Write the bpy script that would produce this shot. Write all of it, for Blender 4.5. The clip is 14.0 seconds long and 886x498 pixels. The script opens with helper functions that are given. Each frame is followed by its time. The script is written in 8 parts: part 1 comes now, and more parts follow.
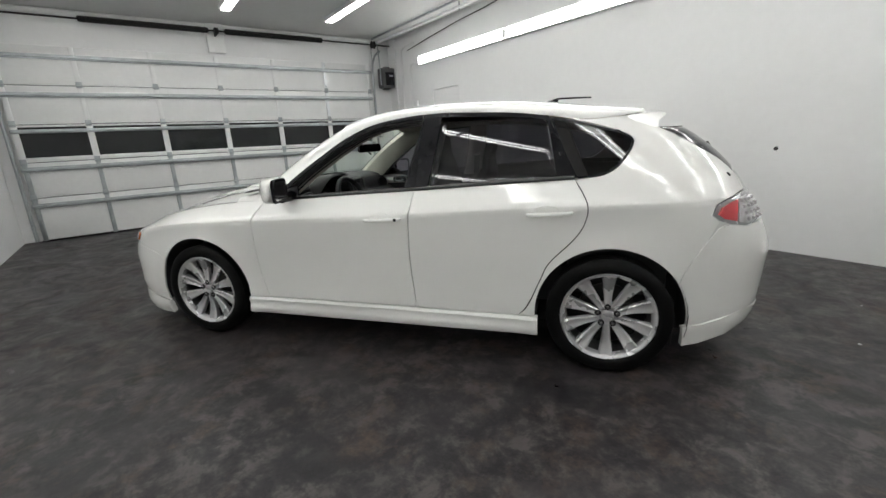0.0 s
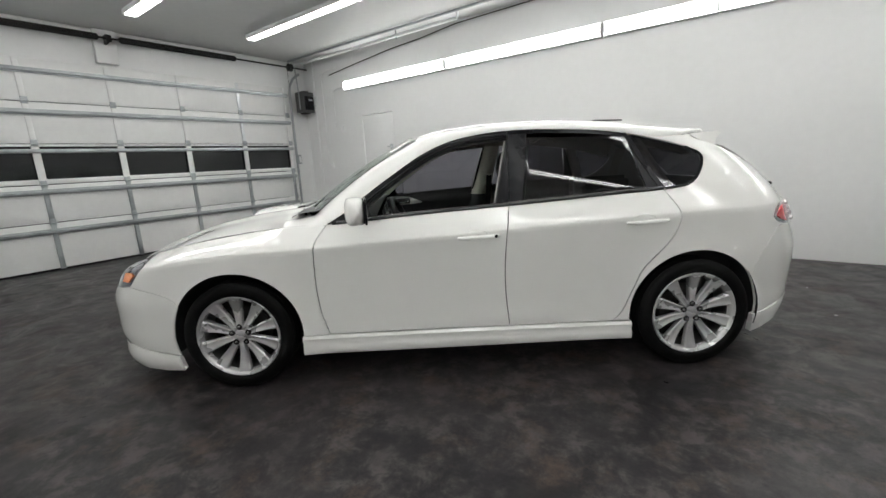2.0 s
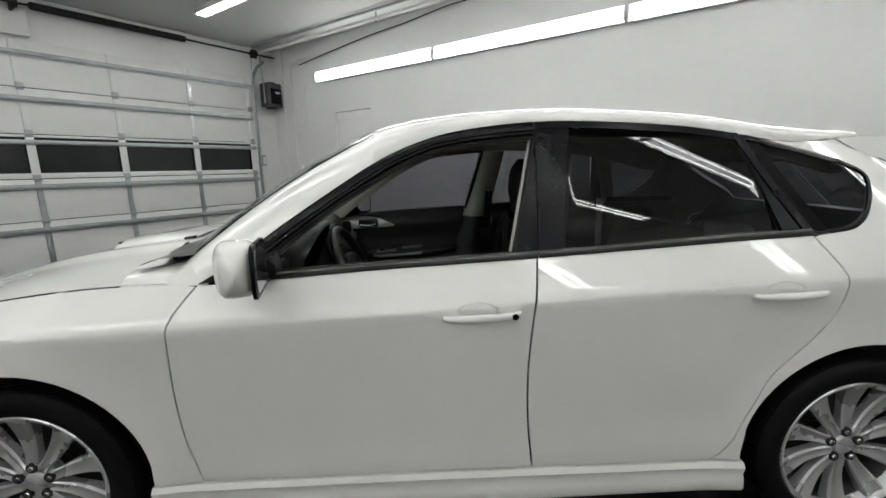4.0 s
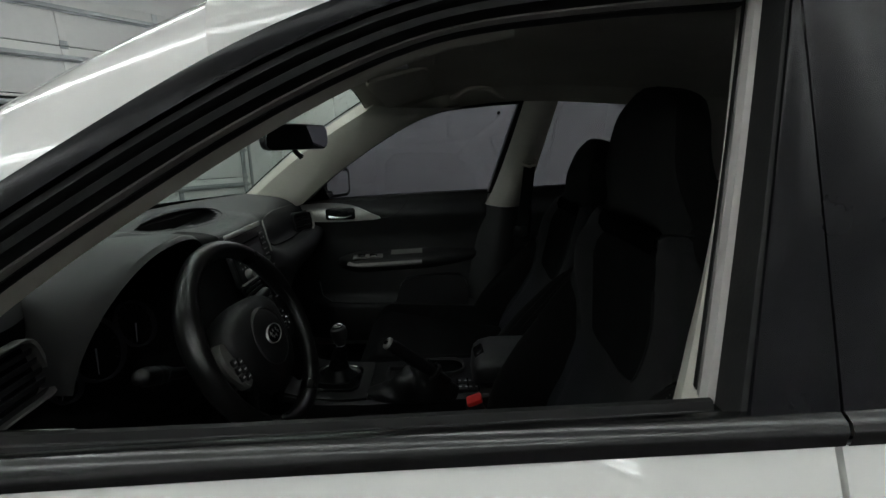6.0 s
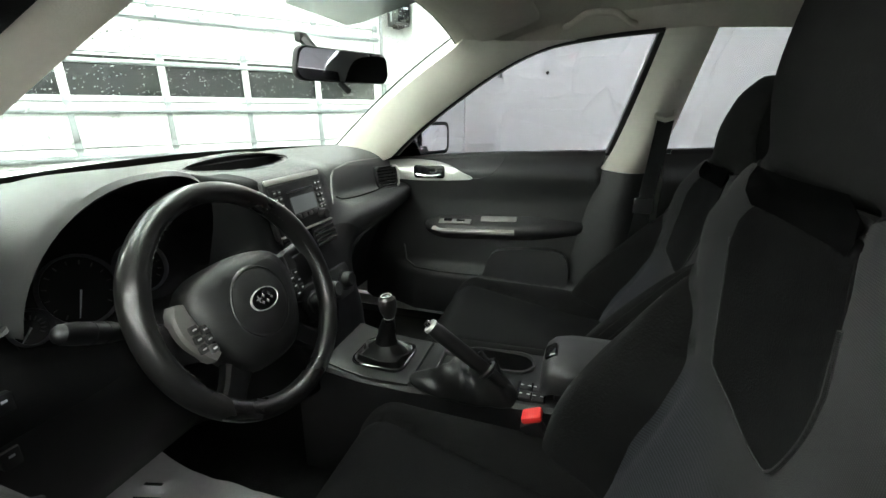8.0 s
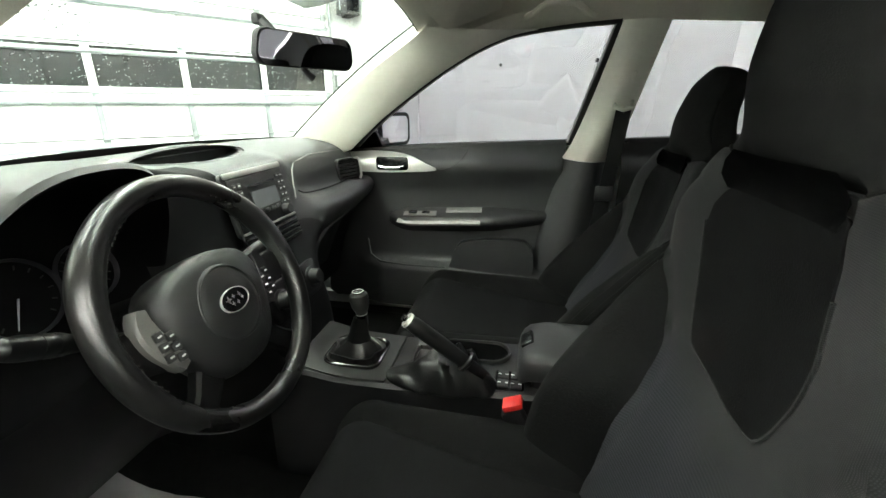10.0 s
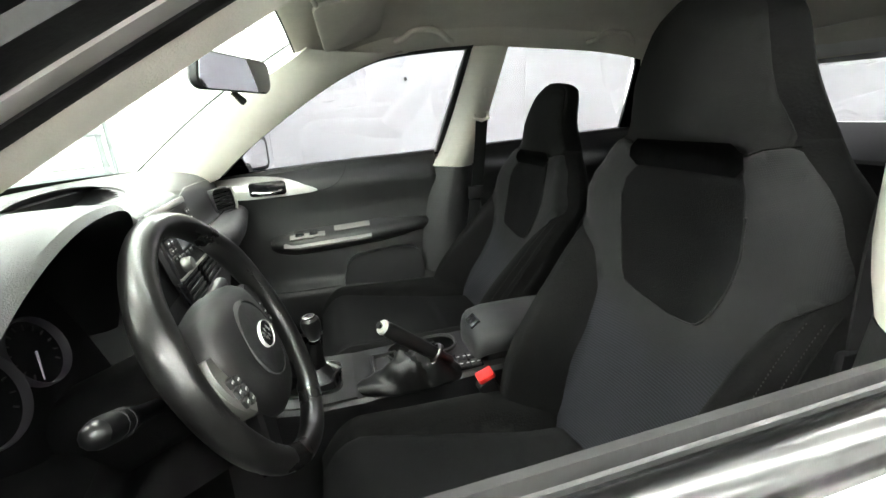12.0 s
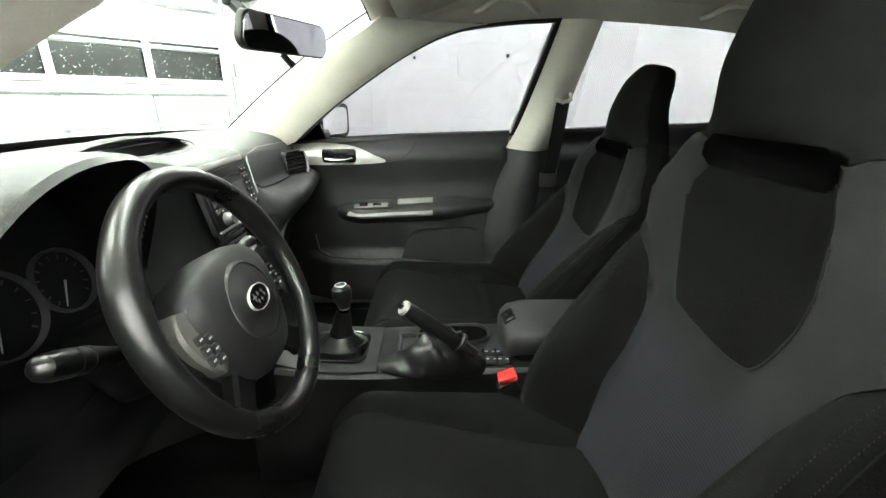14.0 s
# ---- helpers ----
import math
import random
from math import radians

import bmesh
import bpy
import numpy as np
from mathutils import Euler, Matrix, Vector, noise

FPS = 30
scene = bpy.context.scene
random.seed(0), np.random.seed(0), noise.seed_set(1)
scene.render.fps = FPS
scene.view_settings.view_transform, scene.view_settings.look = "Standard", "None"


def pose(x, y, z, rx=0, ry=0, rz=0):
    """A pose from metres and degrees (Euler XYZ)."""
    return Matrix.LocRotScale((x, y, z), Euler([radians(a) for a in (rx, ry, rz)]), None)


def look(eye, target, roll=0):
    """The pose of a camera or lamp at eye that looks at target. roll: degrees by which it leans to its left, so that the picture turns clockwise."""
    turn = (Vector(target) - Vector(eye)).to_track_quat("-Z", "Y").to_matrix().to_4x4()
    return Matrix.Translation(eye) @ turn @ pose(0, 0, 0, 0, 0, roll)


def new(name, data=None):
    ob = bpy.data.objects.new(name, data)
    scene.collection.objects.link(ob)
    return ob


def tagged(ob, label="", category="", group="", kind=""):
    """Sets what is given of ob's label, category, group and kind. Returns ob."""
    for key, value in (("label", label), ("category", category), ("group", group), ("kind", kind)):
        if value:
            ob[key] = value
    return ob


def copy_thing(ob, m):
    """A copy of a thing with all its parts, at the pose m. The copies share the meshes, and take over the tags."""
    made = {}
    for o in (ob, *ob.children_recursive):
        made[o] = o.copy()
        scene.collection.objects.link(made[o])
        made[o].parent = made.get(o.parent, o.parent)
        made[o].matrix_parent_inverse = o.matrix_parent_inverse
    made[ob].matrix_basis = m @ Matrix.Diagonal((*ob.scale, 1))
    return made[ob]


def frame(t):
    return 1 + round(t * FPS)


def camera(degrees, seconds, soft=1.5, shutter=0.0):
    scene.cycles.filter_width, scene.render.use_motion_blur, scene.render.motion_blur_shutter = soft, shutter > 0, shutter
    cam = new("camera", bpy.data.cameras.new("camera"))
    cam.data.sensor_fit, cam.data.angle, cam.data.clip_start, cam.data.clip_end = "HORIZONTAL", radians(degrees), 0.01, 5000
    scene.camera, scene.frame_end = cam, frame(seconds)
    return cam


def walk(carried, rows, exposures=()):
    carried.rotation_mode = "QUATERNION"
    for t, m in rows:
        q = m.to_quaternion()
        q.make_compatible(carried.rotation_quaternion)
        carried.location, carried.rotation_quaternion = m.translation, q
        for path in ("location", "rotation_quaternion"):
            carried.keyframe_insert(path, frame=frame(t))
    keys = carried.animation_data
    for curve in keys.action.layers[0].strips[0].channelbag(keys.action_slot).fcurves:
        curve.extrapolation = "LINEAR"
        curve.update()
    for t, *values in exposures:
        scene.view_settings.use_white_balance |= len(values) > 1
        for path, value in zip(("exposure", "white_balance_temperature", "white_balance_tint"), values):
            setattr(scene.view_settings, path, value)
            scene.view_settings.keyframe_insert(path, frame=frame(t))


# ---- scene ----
cam = camera(92.7, 14.0)
PATH = [
    (0, (1.105, -3.047, 1.266), (0.536, -1.199, 0.754), -2.9),
    (0.5, (0.769, -3.194, 1.271), (0.382, -1.297, 0.768), -5.0),
    (1, (0.396, -3.183, 1.239), (0.204, -1.242, 0.798), -5.3),
    (1.5, (0.138, -3.16, 1.246), (0.045, -1.213, 0.798), -4.1),
    (2, (-0.124, -3.149, 1.245), (-0.116, -1.192, 0.836), -2.9),
    (2.5, (-0.186, -3.054, 1.244), (-0.11, -1.103, 0.811), -1.4),
    (3, (-0.154, -2.744, 1.243), (-0.039, -0.791, 0.832), -0.8),
    (3.2, (-0.126, -2.587, 1.26), (-0.044, -0.62, 0.906), -1.2),
    (5.3, (-0.042, -1.344, 1.24), (0.059, 0.602, 0.791), -0.3),
    (5.5, (-0.032, -1.24, 1.228), (0.101, 0.71, 0.804), -0.2),
    (6, (-0.037, -1.073, 1.199), (-0.009, 0.868, 0.707), -0.2),
    (6.5, (-0.042, -0.956, 1.165), (-0.161, 0.974, 0.653), -1.0),
    (7, (0.018, -0.887, 1.156), (-0.349, 0.994, 0.583), -1.0),
    (7.5, (0.073, -0.846, 1.145), (-0.487, 0.969, 0.518), 0.3),
    (9.8, (0.1, -0.823, 1.118), (-0.442, 0.992, 0.476), 0.2),
    (10, (0.047, -0.829, 1.125), (-0.31, 1.025, 0.465), 0.4),
    (10.5, (-0.082, -0.854, 1.12), (-0.047, 1.044, 0.49), -2.7),
    (11, (-0.173, -0.864, 1.12), (0.086, 1.018, 0.492), -2.1),
    (11.5, (-0.215, -0.883, 1.124), (0.237, 0.965, 0.509), -2.5),
    (12, (-0.228, -0.904, 1.126), (0.248, 0.943, 0.524), -2.5),
    (12.5, (-0.231, -0.897, 1.129), (0.239, 0.957, 0.546), -1.4),
    (13, (-0.204, -0.885, 1.123), (0.183, 0.976, 0.5), -0.7),
    (13.5, (-0.153, -0.873, 1.119), (0.008, 1.01, 0.465), 0.8),
    (14, (-0.108, -0.871, 1.117), (-0.05, 1.009, 0.435), 1.1),
]
EXPOSURES = [(0, -0.12, 6420, 11), (3, -0.15, 6420, 11), (4.3, -0.5, 6400, 10), (5.3, -0.9, 6350, 9), (5.7, -0.85, 6300, 7), (6, -0.65, 6250, 7), (6.5, 1.15, 6050, 6), (7, 1.75, 6050, 5), (7.5, 2.2, 6250, 4), (10, 2.65, 6700, 2), (10.5, 2.75, 6700, 2), (11, 2.95, 6700, 2), (12, 3.15, 6600, 6), (13, 3.12, 6600, 4), (14, 3.05, 6650, 2)]
walk(cam, [(t, look(eye, target, roll)) for t, eye, target, roll in PATH], EXPOSURES)

# ---------------------------------------------------------------- light
world = bpy.data.worlds.new("world")
scene.world = world
world.use_nodes = True
world.node_tree.nodes["Background"].inputs["Color"].default_value = (0.75, 0.82, 1.0, 1)
world.node_tree.nodes["Background"].inputs["Strength"].default_value = 0.02
TUBE_STRENGTH = 20.0

# ---------------------------------------------------------------- materials


def mat(name, color, rough=0.5, metal=0.0, coat=0.0, noise_scale=0.0, vary=0.0, bump=0.0, bump_scale=200.0, spec=0.5, fine=0.0):
    """A Principled surface with colour variation at two scales and fine relief."""
    m = bpy.data.materials.new(name)
    m.use_nodes = True
    nt = m.node_tree
    b = nt.nodes["Principled BSDF"]
    b.inputs["Base Color"].default_value = (*color, 1)
    b.inputs["Roughness"].default_value = rough
    b.inputs["Metallic"].default_value = metal
    b.inputs["Coat Weight"].default_value = coat
    b.inputs["Coat Roughness"].default_value = 0.03
    b.inputs["Specular IOR Level"].default_value = spec
    tc = nt.nodes.new("ShaderNodeTexCoord")
    if vary:
        n1 = nt.nodes.new("ShaderNodeTexNoise")
        n1.inputs["Scale"].default_value = noise_scale
        n1.inputs["Detail"].default_value = 6
        nt.links.new(tc.outputs["Object"], n1.inputs["Vector"])
        n2 = nt.nodes.new("ShaderNodeTexNoise")
        n2.inputs["Scale"].default_value = noise_scale * 14
        n2.inputs["Detail"].default_value = 3
        nt.links.new(tc.outputs["Object"], n2.inputs["Vector"])
        mx = nt.nodes.new("ShaderNodeMix")
        mx.inputs["Factor"].default_value = 0.35
        nt.links.new(n1.outputs["Fac"], mx.inputs[2])
        nt.links.new(n2.outputs["Fac"], mx.inputs[3])
        rp = nt.nodes.new("ShaderNodeValToRGB")
        rp.color_ramp.elements[0].position = 0.3
        rp.color_ramp.elements[1].position = 0.7
        rp.color_ramp.elements[0].color = (*[max(c * (1 - vary), 0) for c in color], 1)
        rp.color_ramp.elements[1].color = (*[min(c * (1 + vary), 1) for c in color], 1)
        nt.links.new(mx.outputs[0], rp.inputs["Fac"])
        nt.links.new(rp.outputs["Color"], b.inputs["Base Color"])
        mr = nt.nodes.new("ShaderNodeMapRange")
        mr.inputs["To Min"].default_value = max(rough - 0.08, 0.02)
        mr.inputs["To Max"].default_value = min(rough + 0.08, 1)
        nt.links.new(n1.outputs["Fac"], mr.inputs["Value"])
        nt.links.new(mr.outputs["Result"], b.inputs["Roughness"])
    if bump:
        n3 = nt.nodes.new("ShaderNodeTexNoise")
        n3.inputs["Scale"].default_value = bump_scale
        n3.inputs["Detail"].default_value = 4
        nt.links.new(tc.outputs["Object"], n3.inputs["Vector"])
        bp = nt.nodes.new("ShaderNodeBump")
        bp.inputs["Strength"].default_value = bump
        bp.inputs["Distance"].default_value = 0.002
        nt.links.new(n3.outputs["Fac"], bp.inputs["Height"])
        nt.links.new(bp.outputs["Normal"], b.inputs["Normal"])
    return m


def weave(name, color, scale, depth=0.6, rough=0.9, tint=0.35, axes=("Y", "Z")):
    """Woven cloth with fine crossed ribs."""
    m = mat(name, color, rough, noise_scale=6, vary=0.15, spec=0.2)
    nt = m.node_tree
    b = nt.nodes["Principled BSDF"]
    tc = nt.nodes.new("ShaderNodeTexCoord")
    hs = []
    for axis in axes:
        w = nt.nodes.new("ShaderNodeTexWave")
        w.bands_direction = axis
        w.inputs["Scale"].default_value = scale
        w.inputs["Distortion"].default_value = 0.3
        w.inputs["Detail"].default_value = 1
        nt.links.new(tc.outputs["Object"], w.inputs["Vector"])
        hs.append(w)
    ad = nt.nodes.new("ShaderNodeMath")
    ad.operation = "MULTIPLY"
    nt.links.new(hs[0].outputs["Fac"], ad.inputs[0])
    nt.links.new(hs[-1].outputs["Fac"], ad.inputs[1])
    rp = nt.nodes.new("ShaderNodeValToRGB")
    rp.color_ramp.elements[0].color = (*[c * 0.62 for c in color], 1)
    rp.color_ramp.elements[1].color = (*[c * 1.55 for c in color], 1)
    nt.links.new(ad.outputs[0], rp.inputs["Fac"])
    nt.links.new(rp.outputs["Color"], b.inputs["Base Color"])
    bp = nt.nodes.new("ShaderNodeBump")
    bp.inputs["Strength"].default_value = depth
    bp.inputs["Distance"].default_value = 0.0015
    nt.links.new(ad.outputs[0], bp.inputs["Height"])
    nt.links.new(bp.outputs["Normal"], b.inputs["Normal"])
    b.inputs["Sheen Weight"].default_value = tint
    b.inputs["Sheen Roughness"].default_value = 0.5
    return m


def seat_cloth(name):
    """Grey woven seat cloth that turns into blue-grey ribs low on the back."""
    m = weave(name, (0.0142, 0.0143, 0.0146), 165, 0.2, tint=0.04, axes=("Y", "Z"))
    nt = m.node_tree
    b = nt.nodes["Principled BSDF"]
    plain = b.inputs["Base Color"].links[0].from_socket
    tc = nt.nodes.new("ShaderNodeTexCoord")
    w = nt.nodes.new("ShaderNodeTexWave")
    w.bands_direction = "Z"
    w.inputs["Scale"].default_value = 62
    w.inputs["Distortion"].default_value = 0.6
    w.inputs["Detail"].default_value = 1
    w.inputs["Detail Scale"].default_value = 0.4
    nt.links.new(tc.outputs["Object"], w.inputs["Vector"])
    rp = nt.nodes.new("ShaderNodeValToRGB")
    rp.color_ramp.elements[0].color = (0.0080, 0.0084, 0.0104, 1)
    rp.color_ramp.elements[1].color = (0.0215, 0.0222, 0.0262, 1)
    nt.links.new(w.outputs["Fac"], rp.inputs["Fac"])
    sep = nt.nodes.new("ShaderNodeSeparateXYZ")
    nt.links.new(tc.outputs["Object"], sep.inputs["Vector"])
    wide = nt.nodes.new("ShaderNodeMath")
    wide.operation = "ABSOLUTE"
    nt.links.new(sep.outputs["Y"], wide.inputs[0])
    edge = nt.nodes.new("ShaderNodeMath")
    edge.operation = "MULTIPLY_ADD"
    edge.inputs[1].default_value = -0.45
    nt.links.new(wide.outputs[0], edge.inputs[0])
    nt.links.new(sep.outputs["Z"], edge.inputs[2])
    mk = nt.nodes.new("ShaderNodeMapRange")
    mk.inputs["From Min"].default_value = 0.745
    mk.inputs["From Max"].default_value = 0.685
    nt.links.new(edge.outputs[0], mk.inputs["Value"])
    mx = nt.nodes.new("ShaderNodeMix")
    mx.data_type = "RGBA"
    nt.links.new(mk.outputs["Result"], mx.inputs["Factor"])
    nt.links.new(plain, mx.inputs[6])
    nt.links.new(rp.outputs["Color"], mx.inputs[7])
    nt.links.new(mx.outputs[2], b.inputs["Base Color"])
    return m


def glass(name, tint, ior=1.5, rough=0.0):
    """A thin pane: tinted see-through with mirror gloss by Fresnel."""
    m = bpy.data.materials.new(name)
    m.use_nodes = True
    nt = m.node_tree
    nt.nodes.remove(nt.nodes["Principled BSDF"])
    tr = nt.nodes.new("ShaderNodeBsdfTransparent")
    tr.inputs["Color"].default_value = (*tint, 1)
    gl = nt.nodes.new("ShaderNodeBsdfGlossy")
    gl.inputs["Roughness"].default_value = rough
    f0 = ((ior - 1) / (ior + 1)) ** 2 * 1.15
    lw = nt.nodes.new("ShaderNodeLayerWeight")
    pw = nt.nodes.new("ShaderNodeMath")
    pw.operation = "POWER"
    pw.inputs[1].default_value = 5.0
    nt.links.new(lw.outputs["Facing"], pw.inputs[0])
    fr = nt.nodes.new("ShaderNodeMath")
    fr.operation = "MULTIPLY_ADD"
    fr.inputs[1].default_value = 1 - f0
    fr.inputs[2].default_value = f0
    nt.links.new(pw.outputs[0], fr.inputs[0])
    mx = nt.nodes.new("ShaderNodeMixShader")
    nt.links.new(fr.outputs[0], mx.inputs["Fac"])
    nt.links.new(tr.outputs[0], mx.inputs[1])
    nt.links.new(gl.outputs[0], mx.inputs[2])
    nt.links.new(mx.outputs[0], nt.nodes["Material Output"].inputs["Surface"])
    return m


def glow(name, color, strength):
    m = bpy.data.materials.new(name)
    m.use_nodes = True
    b = m.node_tree.nodes["Principled BSDF"]
    b.inputs["Base Color"].default_value = (*color, 1)
    b.inputs["Emission Color"].default_value = (*color, 1)
    b.inputs["Emission Strength"].default_value = strength
    return m


def block_wall(name):
    """White-painted concrete blocks: soft joints, roller texture, stains."""
    m = mat(name, (0.80, 0.80, 0.795), 0.42, noise_scale=0.9, vary=0.035, spec=0.4)
    nt = m.node_tree
    b = nt.nodes["Principled BSDF"]
    tc = nt.nodes.new("ShaderNodeTexCoord")
    mp = nt.nodes.new("ShaderNodeMapping")
    mp.inputs["Rotation"].default_value = (radians(90), 0, 0)
    nt.links.new(tc.outputs["Object"], mp.inputs["Vector"])
    br = nt.nodes.new("ShaderNodeTexBrick")
    br.inputs["Scale"].default_value = 1.0
    br.inputs["Brick Width"].default_value = 0.4
    br.inputs["Row Height"].default_value = 0.2
    br.inputs["Mortar Size"].default_value = 0.006
    br.inputs["Mortar Smooth"].default_value = 0.6
    br.inputs["Color1"].default_value = br.inputs["Color2"].default_value = (1, 1, 1, 1)
    br.inputs["Mortar"].default_value = (0, 0, 0, 1)
    nt.links.new(mp.outputs["Vector"], br.inputs["Vector"])
    n1 = nt.nodes.new("ShaderNodeTexNoise")
    n1.inputs["Scale"].default_value = 1.1
    n1.inputs["Detail"].default_value = 3
    nt.links.new(tc.outputs["Object"], n1.inputs["Vector"])
    rp = nt.nodes.new("ShaderNodeValToRGB")
    rp.color_ramp.elements[0].position = 0.30
    rp.color_ramp.elements[1].position = 0.78
    nt.links.new(n1.outputs["Fac"], rp.inputs["Fac"])
    mul = nt.nodes.new("ShaderNodeMix")
    mul.inputs[2].default_value = 1.0
    nt.links.new(rp.outputs["Color"], mul.inputs["Factor"])
    nt.links.new(br.outputs["Color"], mul.inputs[3])
    n2 = nt.nodes.new("ShaderNodeTexNoise")
    n2.inputs["Scale"].default_value = 45
    n2.inputs["Detail"].default_value = 5
    nt.links.new(tc.outputs["Object"], n2.inputs["Vector"])
    ad = nt.nodes.new("ShaderNodeMath")
    ad.operation = "MULTIPLY_ADD"
    ad.inputs[1].default_value = 0.12
    nt.links.new(n2.outputs["Fac"], ad.inputs[0])
    nt.links.new(mul.outputs[0], ad.inputs[2])
    bp = nt.nodes.new("ShaderNodeBump")
    bp.inputs["Strength"].default_value = 0.15
    bp.inputs["Distance"].default_value = 0.006
    nt.links.new(ad.outputs[0], bp.inputs["Height"])
    nt.links.new(bp.outputs["Normal"], b.inputs["Normal"])
    return m


def stained_floor(name):
    """Dark stained and sealed concrete: purplish black with brown and grey worn patches."""
    m = bpy.data.materials.new(name)
    m.use_nodes = True
    nt = m.node_tree
    b = nt.nodes["Principled BSDF"]
    tc = nt.nodes.new("ShaderNodeTexCoord")

    def nz(scale, detail, rough=0.6, dist=0.0):
        n = nt.nodes.new("ShaderNodeTexNoise")
        n.inputs["Scale"].default_value = scale
        n.inputs["Detail"].default_value = detail
        n.inputs["Roughness"].default_value = rough
        n.inputs["Distortion"].default_value = dist
        nt.links.new(tc.outputs["Object"], n.inputs["Vector"])
        return n

    def ramp(src, *stops):
        r = nt.nodes.new("ShaderNodeValToRGB")
        while len(r.color_ramp.elements) < len(stops):
            r.color_ramp.elements.new(0.5)
        for e, (p, c) in zip(r.color_ramp.elements, stops):
            e.position, e.color = p, (*c, 1)
        nt.links.new(src, r.inputs["Fac"])
        return r

    def mix(fac, a, c):
        x = nt.nodes.new("ShaderNodeMix")
        x.data_type = "RGBA"
        nt.links.new(fac, x.inputs["Factor"])
        nt.links.new(a, x.inputs[6])
        nt.links.new(c, x.inputs[7])
        return x.outputs[2]

    base = ramp(nz(0.7, 6, 0.62, 0.1).outputs["Fac"], (0.36, (0.0150, 0.0128, 0.0142)), (0.5, (0.0235, 0.0202, 0.0216)), (0.66, (0.037, 0.0322, 0.033)))
    fine = ramp(nz(7, 10, 0.72, 0.2).outputs["Fac"], (0.42, (0.0075, 0.0066, 0.0080)), (0.5, (0.023, 0.0197, 0.0204)), (0.60, (0.066, 0.0565, 0.055)))
    m1 = ramp(nz(1.6, 8, 0.7, 0.1).outputs["Fac"], (0.38, (0.25, 0.25, 0.25)), (0.55, (1, 1, 1)))
    c1 = mix(m1.outputs["Color"], base.outputs["Color"], fine.outputs["Color"])
    rust = ramp(nz(26, 8, 0.75, 0.1).outputs["Fac"], (0.3, (0.026, 0.019, 0.016)), (0.7, (0.085, 0.054, 0.040)))
    m2 = ramp(nz(3.1, 12, 0.80, 0.1).outputs["Fac"], (0.525, (0, 0, 0)), (0.62, (0.75, 0.75, 0.75)))
    c2 = mix(m2.outputs["Color"], c1, rust.outputs["Color"])
    wet = ramp(nz(1.9, 5, 0.55, 0.3).outputs["Fac"], (0.60, (0, 0, 0)), (0.63, (0.7, 0.7, 0.7)))
    tar = ramp(nz(40, 4, 0.7).outputs["Fac"], (0.3, (0.0055, 0.005, 0.006)), (0.7, (0.010, 0.009, 0.0105)))
    c2 = mix(wet.outputs["Color"], c2, tar.outputs["Color"])
    pale = ramp(nz(60, 5, 0.7).outputs["Fac"], (0.3, (0.08, 0.076, 0.076)), (0.7, (0.22, 0.21, 0.21)))
    m3 = ramp(nz(6.5, 14, 0.90, 0.1).outputs["Fac"], (0.615, (0, 0, 0)), (0.70, (0.6, 0.6, 0.6)))
    c3 = mix(m3.outputs["Color"], c2, pale.outputs["Color"])
    nt.links.new(c3, b.inputs["Base Color"])
    rr = ramp(nz(3, 6, 0.7, 1).outputs["Fac"], (0.3, (0.26, 0.26, 0.26)), (0.7, (0.55, 0.55, 0.55)))
    nt.links.new(rr.outputs["Color"], b.inputs["Roughness"])
    b.inputs["Specular IOR Level"].default_value = 0.28
    bp = nt.nodes.new("ShaderNodeBump")
    bp.inputs["Strength"].default_value = 0.35
    bp.inputs["Distance"].default_value = 0.004
    nt.links.new(nz(22, 8, 0.7).outputs["Fac"], bp.inputs["Height"])
    nt.links.new(bp.outputs["Normal"], b.inputs["Normal"])
    return m


WALL = block_wall("painted_block")
CEIL = mat("ceiling_paint", (0.62, 0.62, 0.61), 0.6, noise_scale=0.7, vary=0.06, bump=0.2, bump_scale=60)
FLOOR = stained_floor("stained_concrete")
GDOOR = mat("garage_door_paint", (0.74, 0.74, 0.73), 0.4, noise_scale=1.2, vary=0.05, bump=0.12, bump_scale=90)
GALV = mat("galvanised", (0.36, 0.38, 0.39), 0.42, metal=0.7, noise_scale=6, vary=0.25, bump=0.1)
BRIGHTGALV = mat("bright_galvanised", (0.72, 0.74, 0.75), 0.3, metal=0.8, noise_scale=9, vary=0.12)
DARKGLASS = mat("dark_window_pane", (0.006, 0.007, 0.008), 0.12, noise_scale=4, vary=0.3)
BLACKSTEEL = mat("black_oiled_steel", (0.018, 0.017, 0.017), 0.55, metal=0.4, noise_scale=20, vary=0.4, bump=0.3)
GREYBOX = mat("grey_plastic_box", (0.055, 0.055, 0.055), 0.55, noise_scale=8, vary=0.25)
WHITEMETAL = mat("white_enamel", (0.82, 0.82, 0.82), 0.35, noise_scale=4, vary=0.05)
TUBE = glow("lamp_tube", (0.990, 1.0, 0.965), TUBE_STRENGTH)
LEAK = glow("daylight_gap", (0.55, 0.60, 1.0), 2.2)
PAPER = mat("paper", (0.62, 0.60, 0.62), 0.8, noise_scale=5, vary=0.1, bump=0.4, bump_scale=25)
INK = mat("ink", (0.02, 0.02, 0.022), 0.7)
LABEL = mat("pale_label", (0.42, 0.42, 0.46), 0.5)

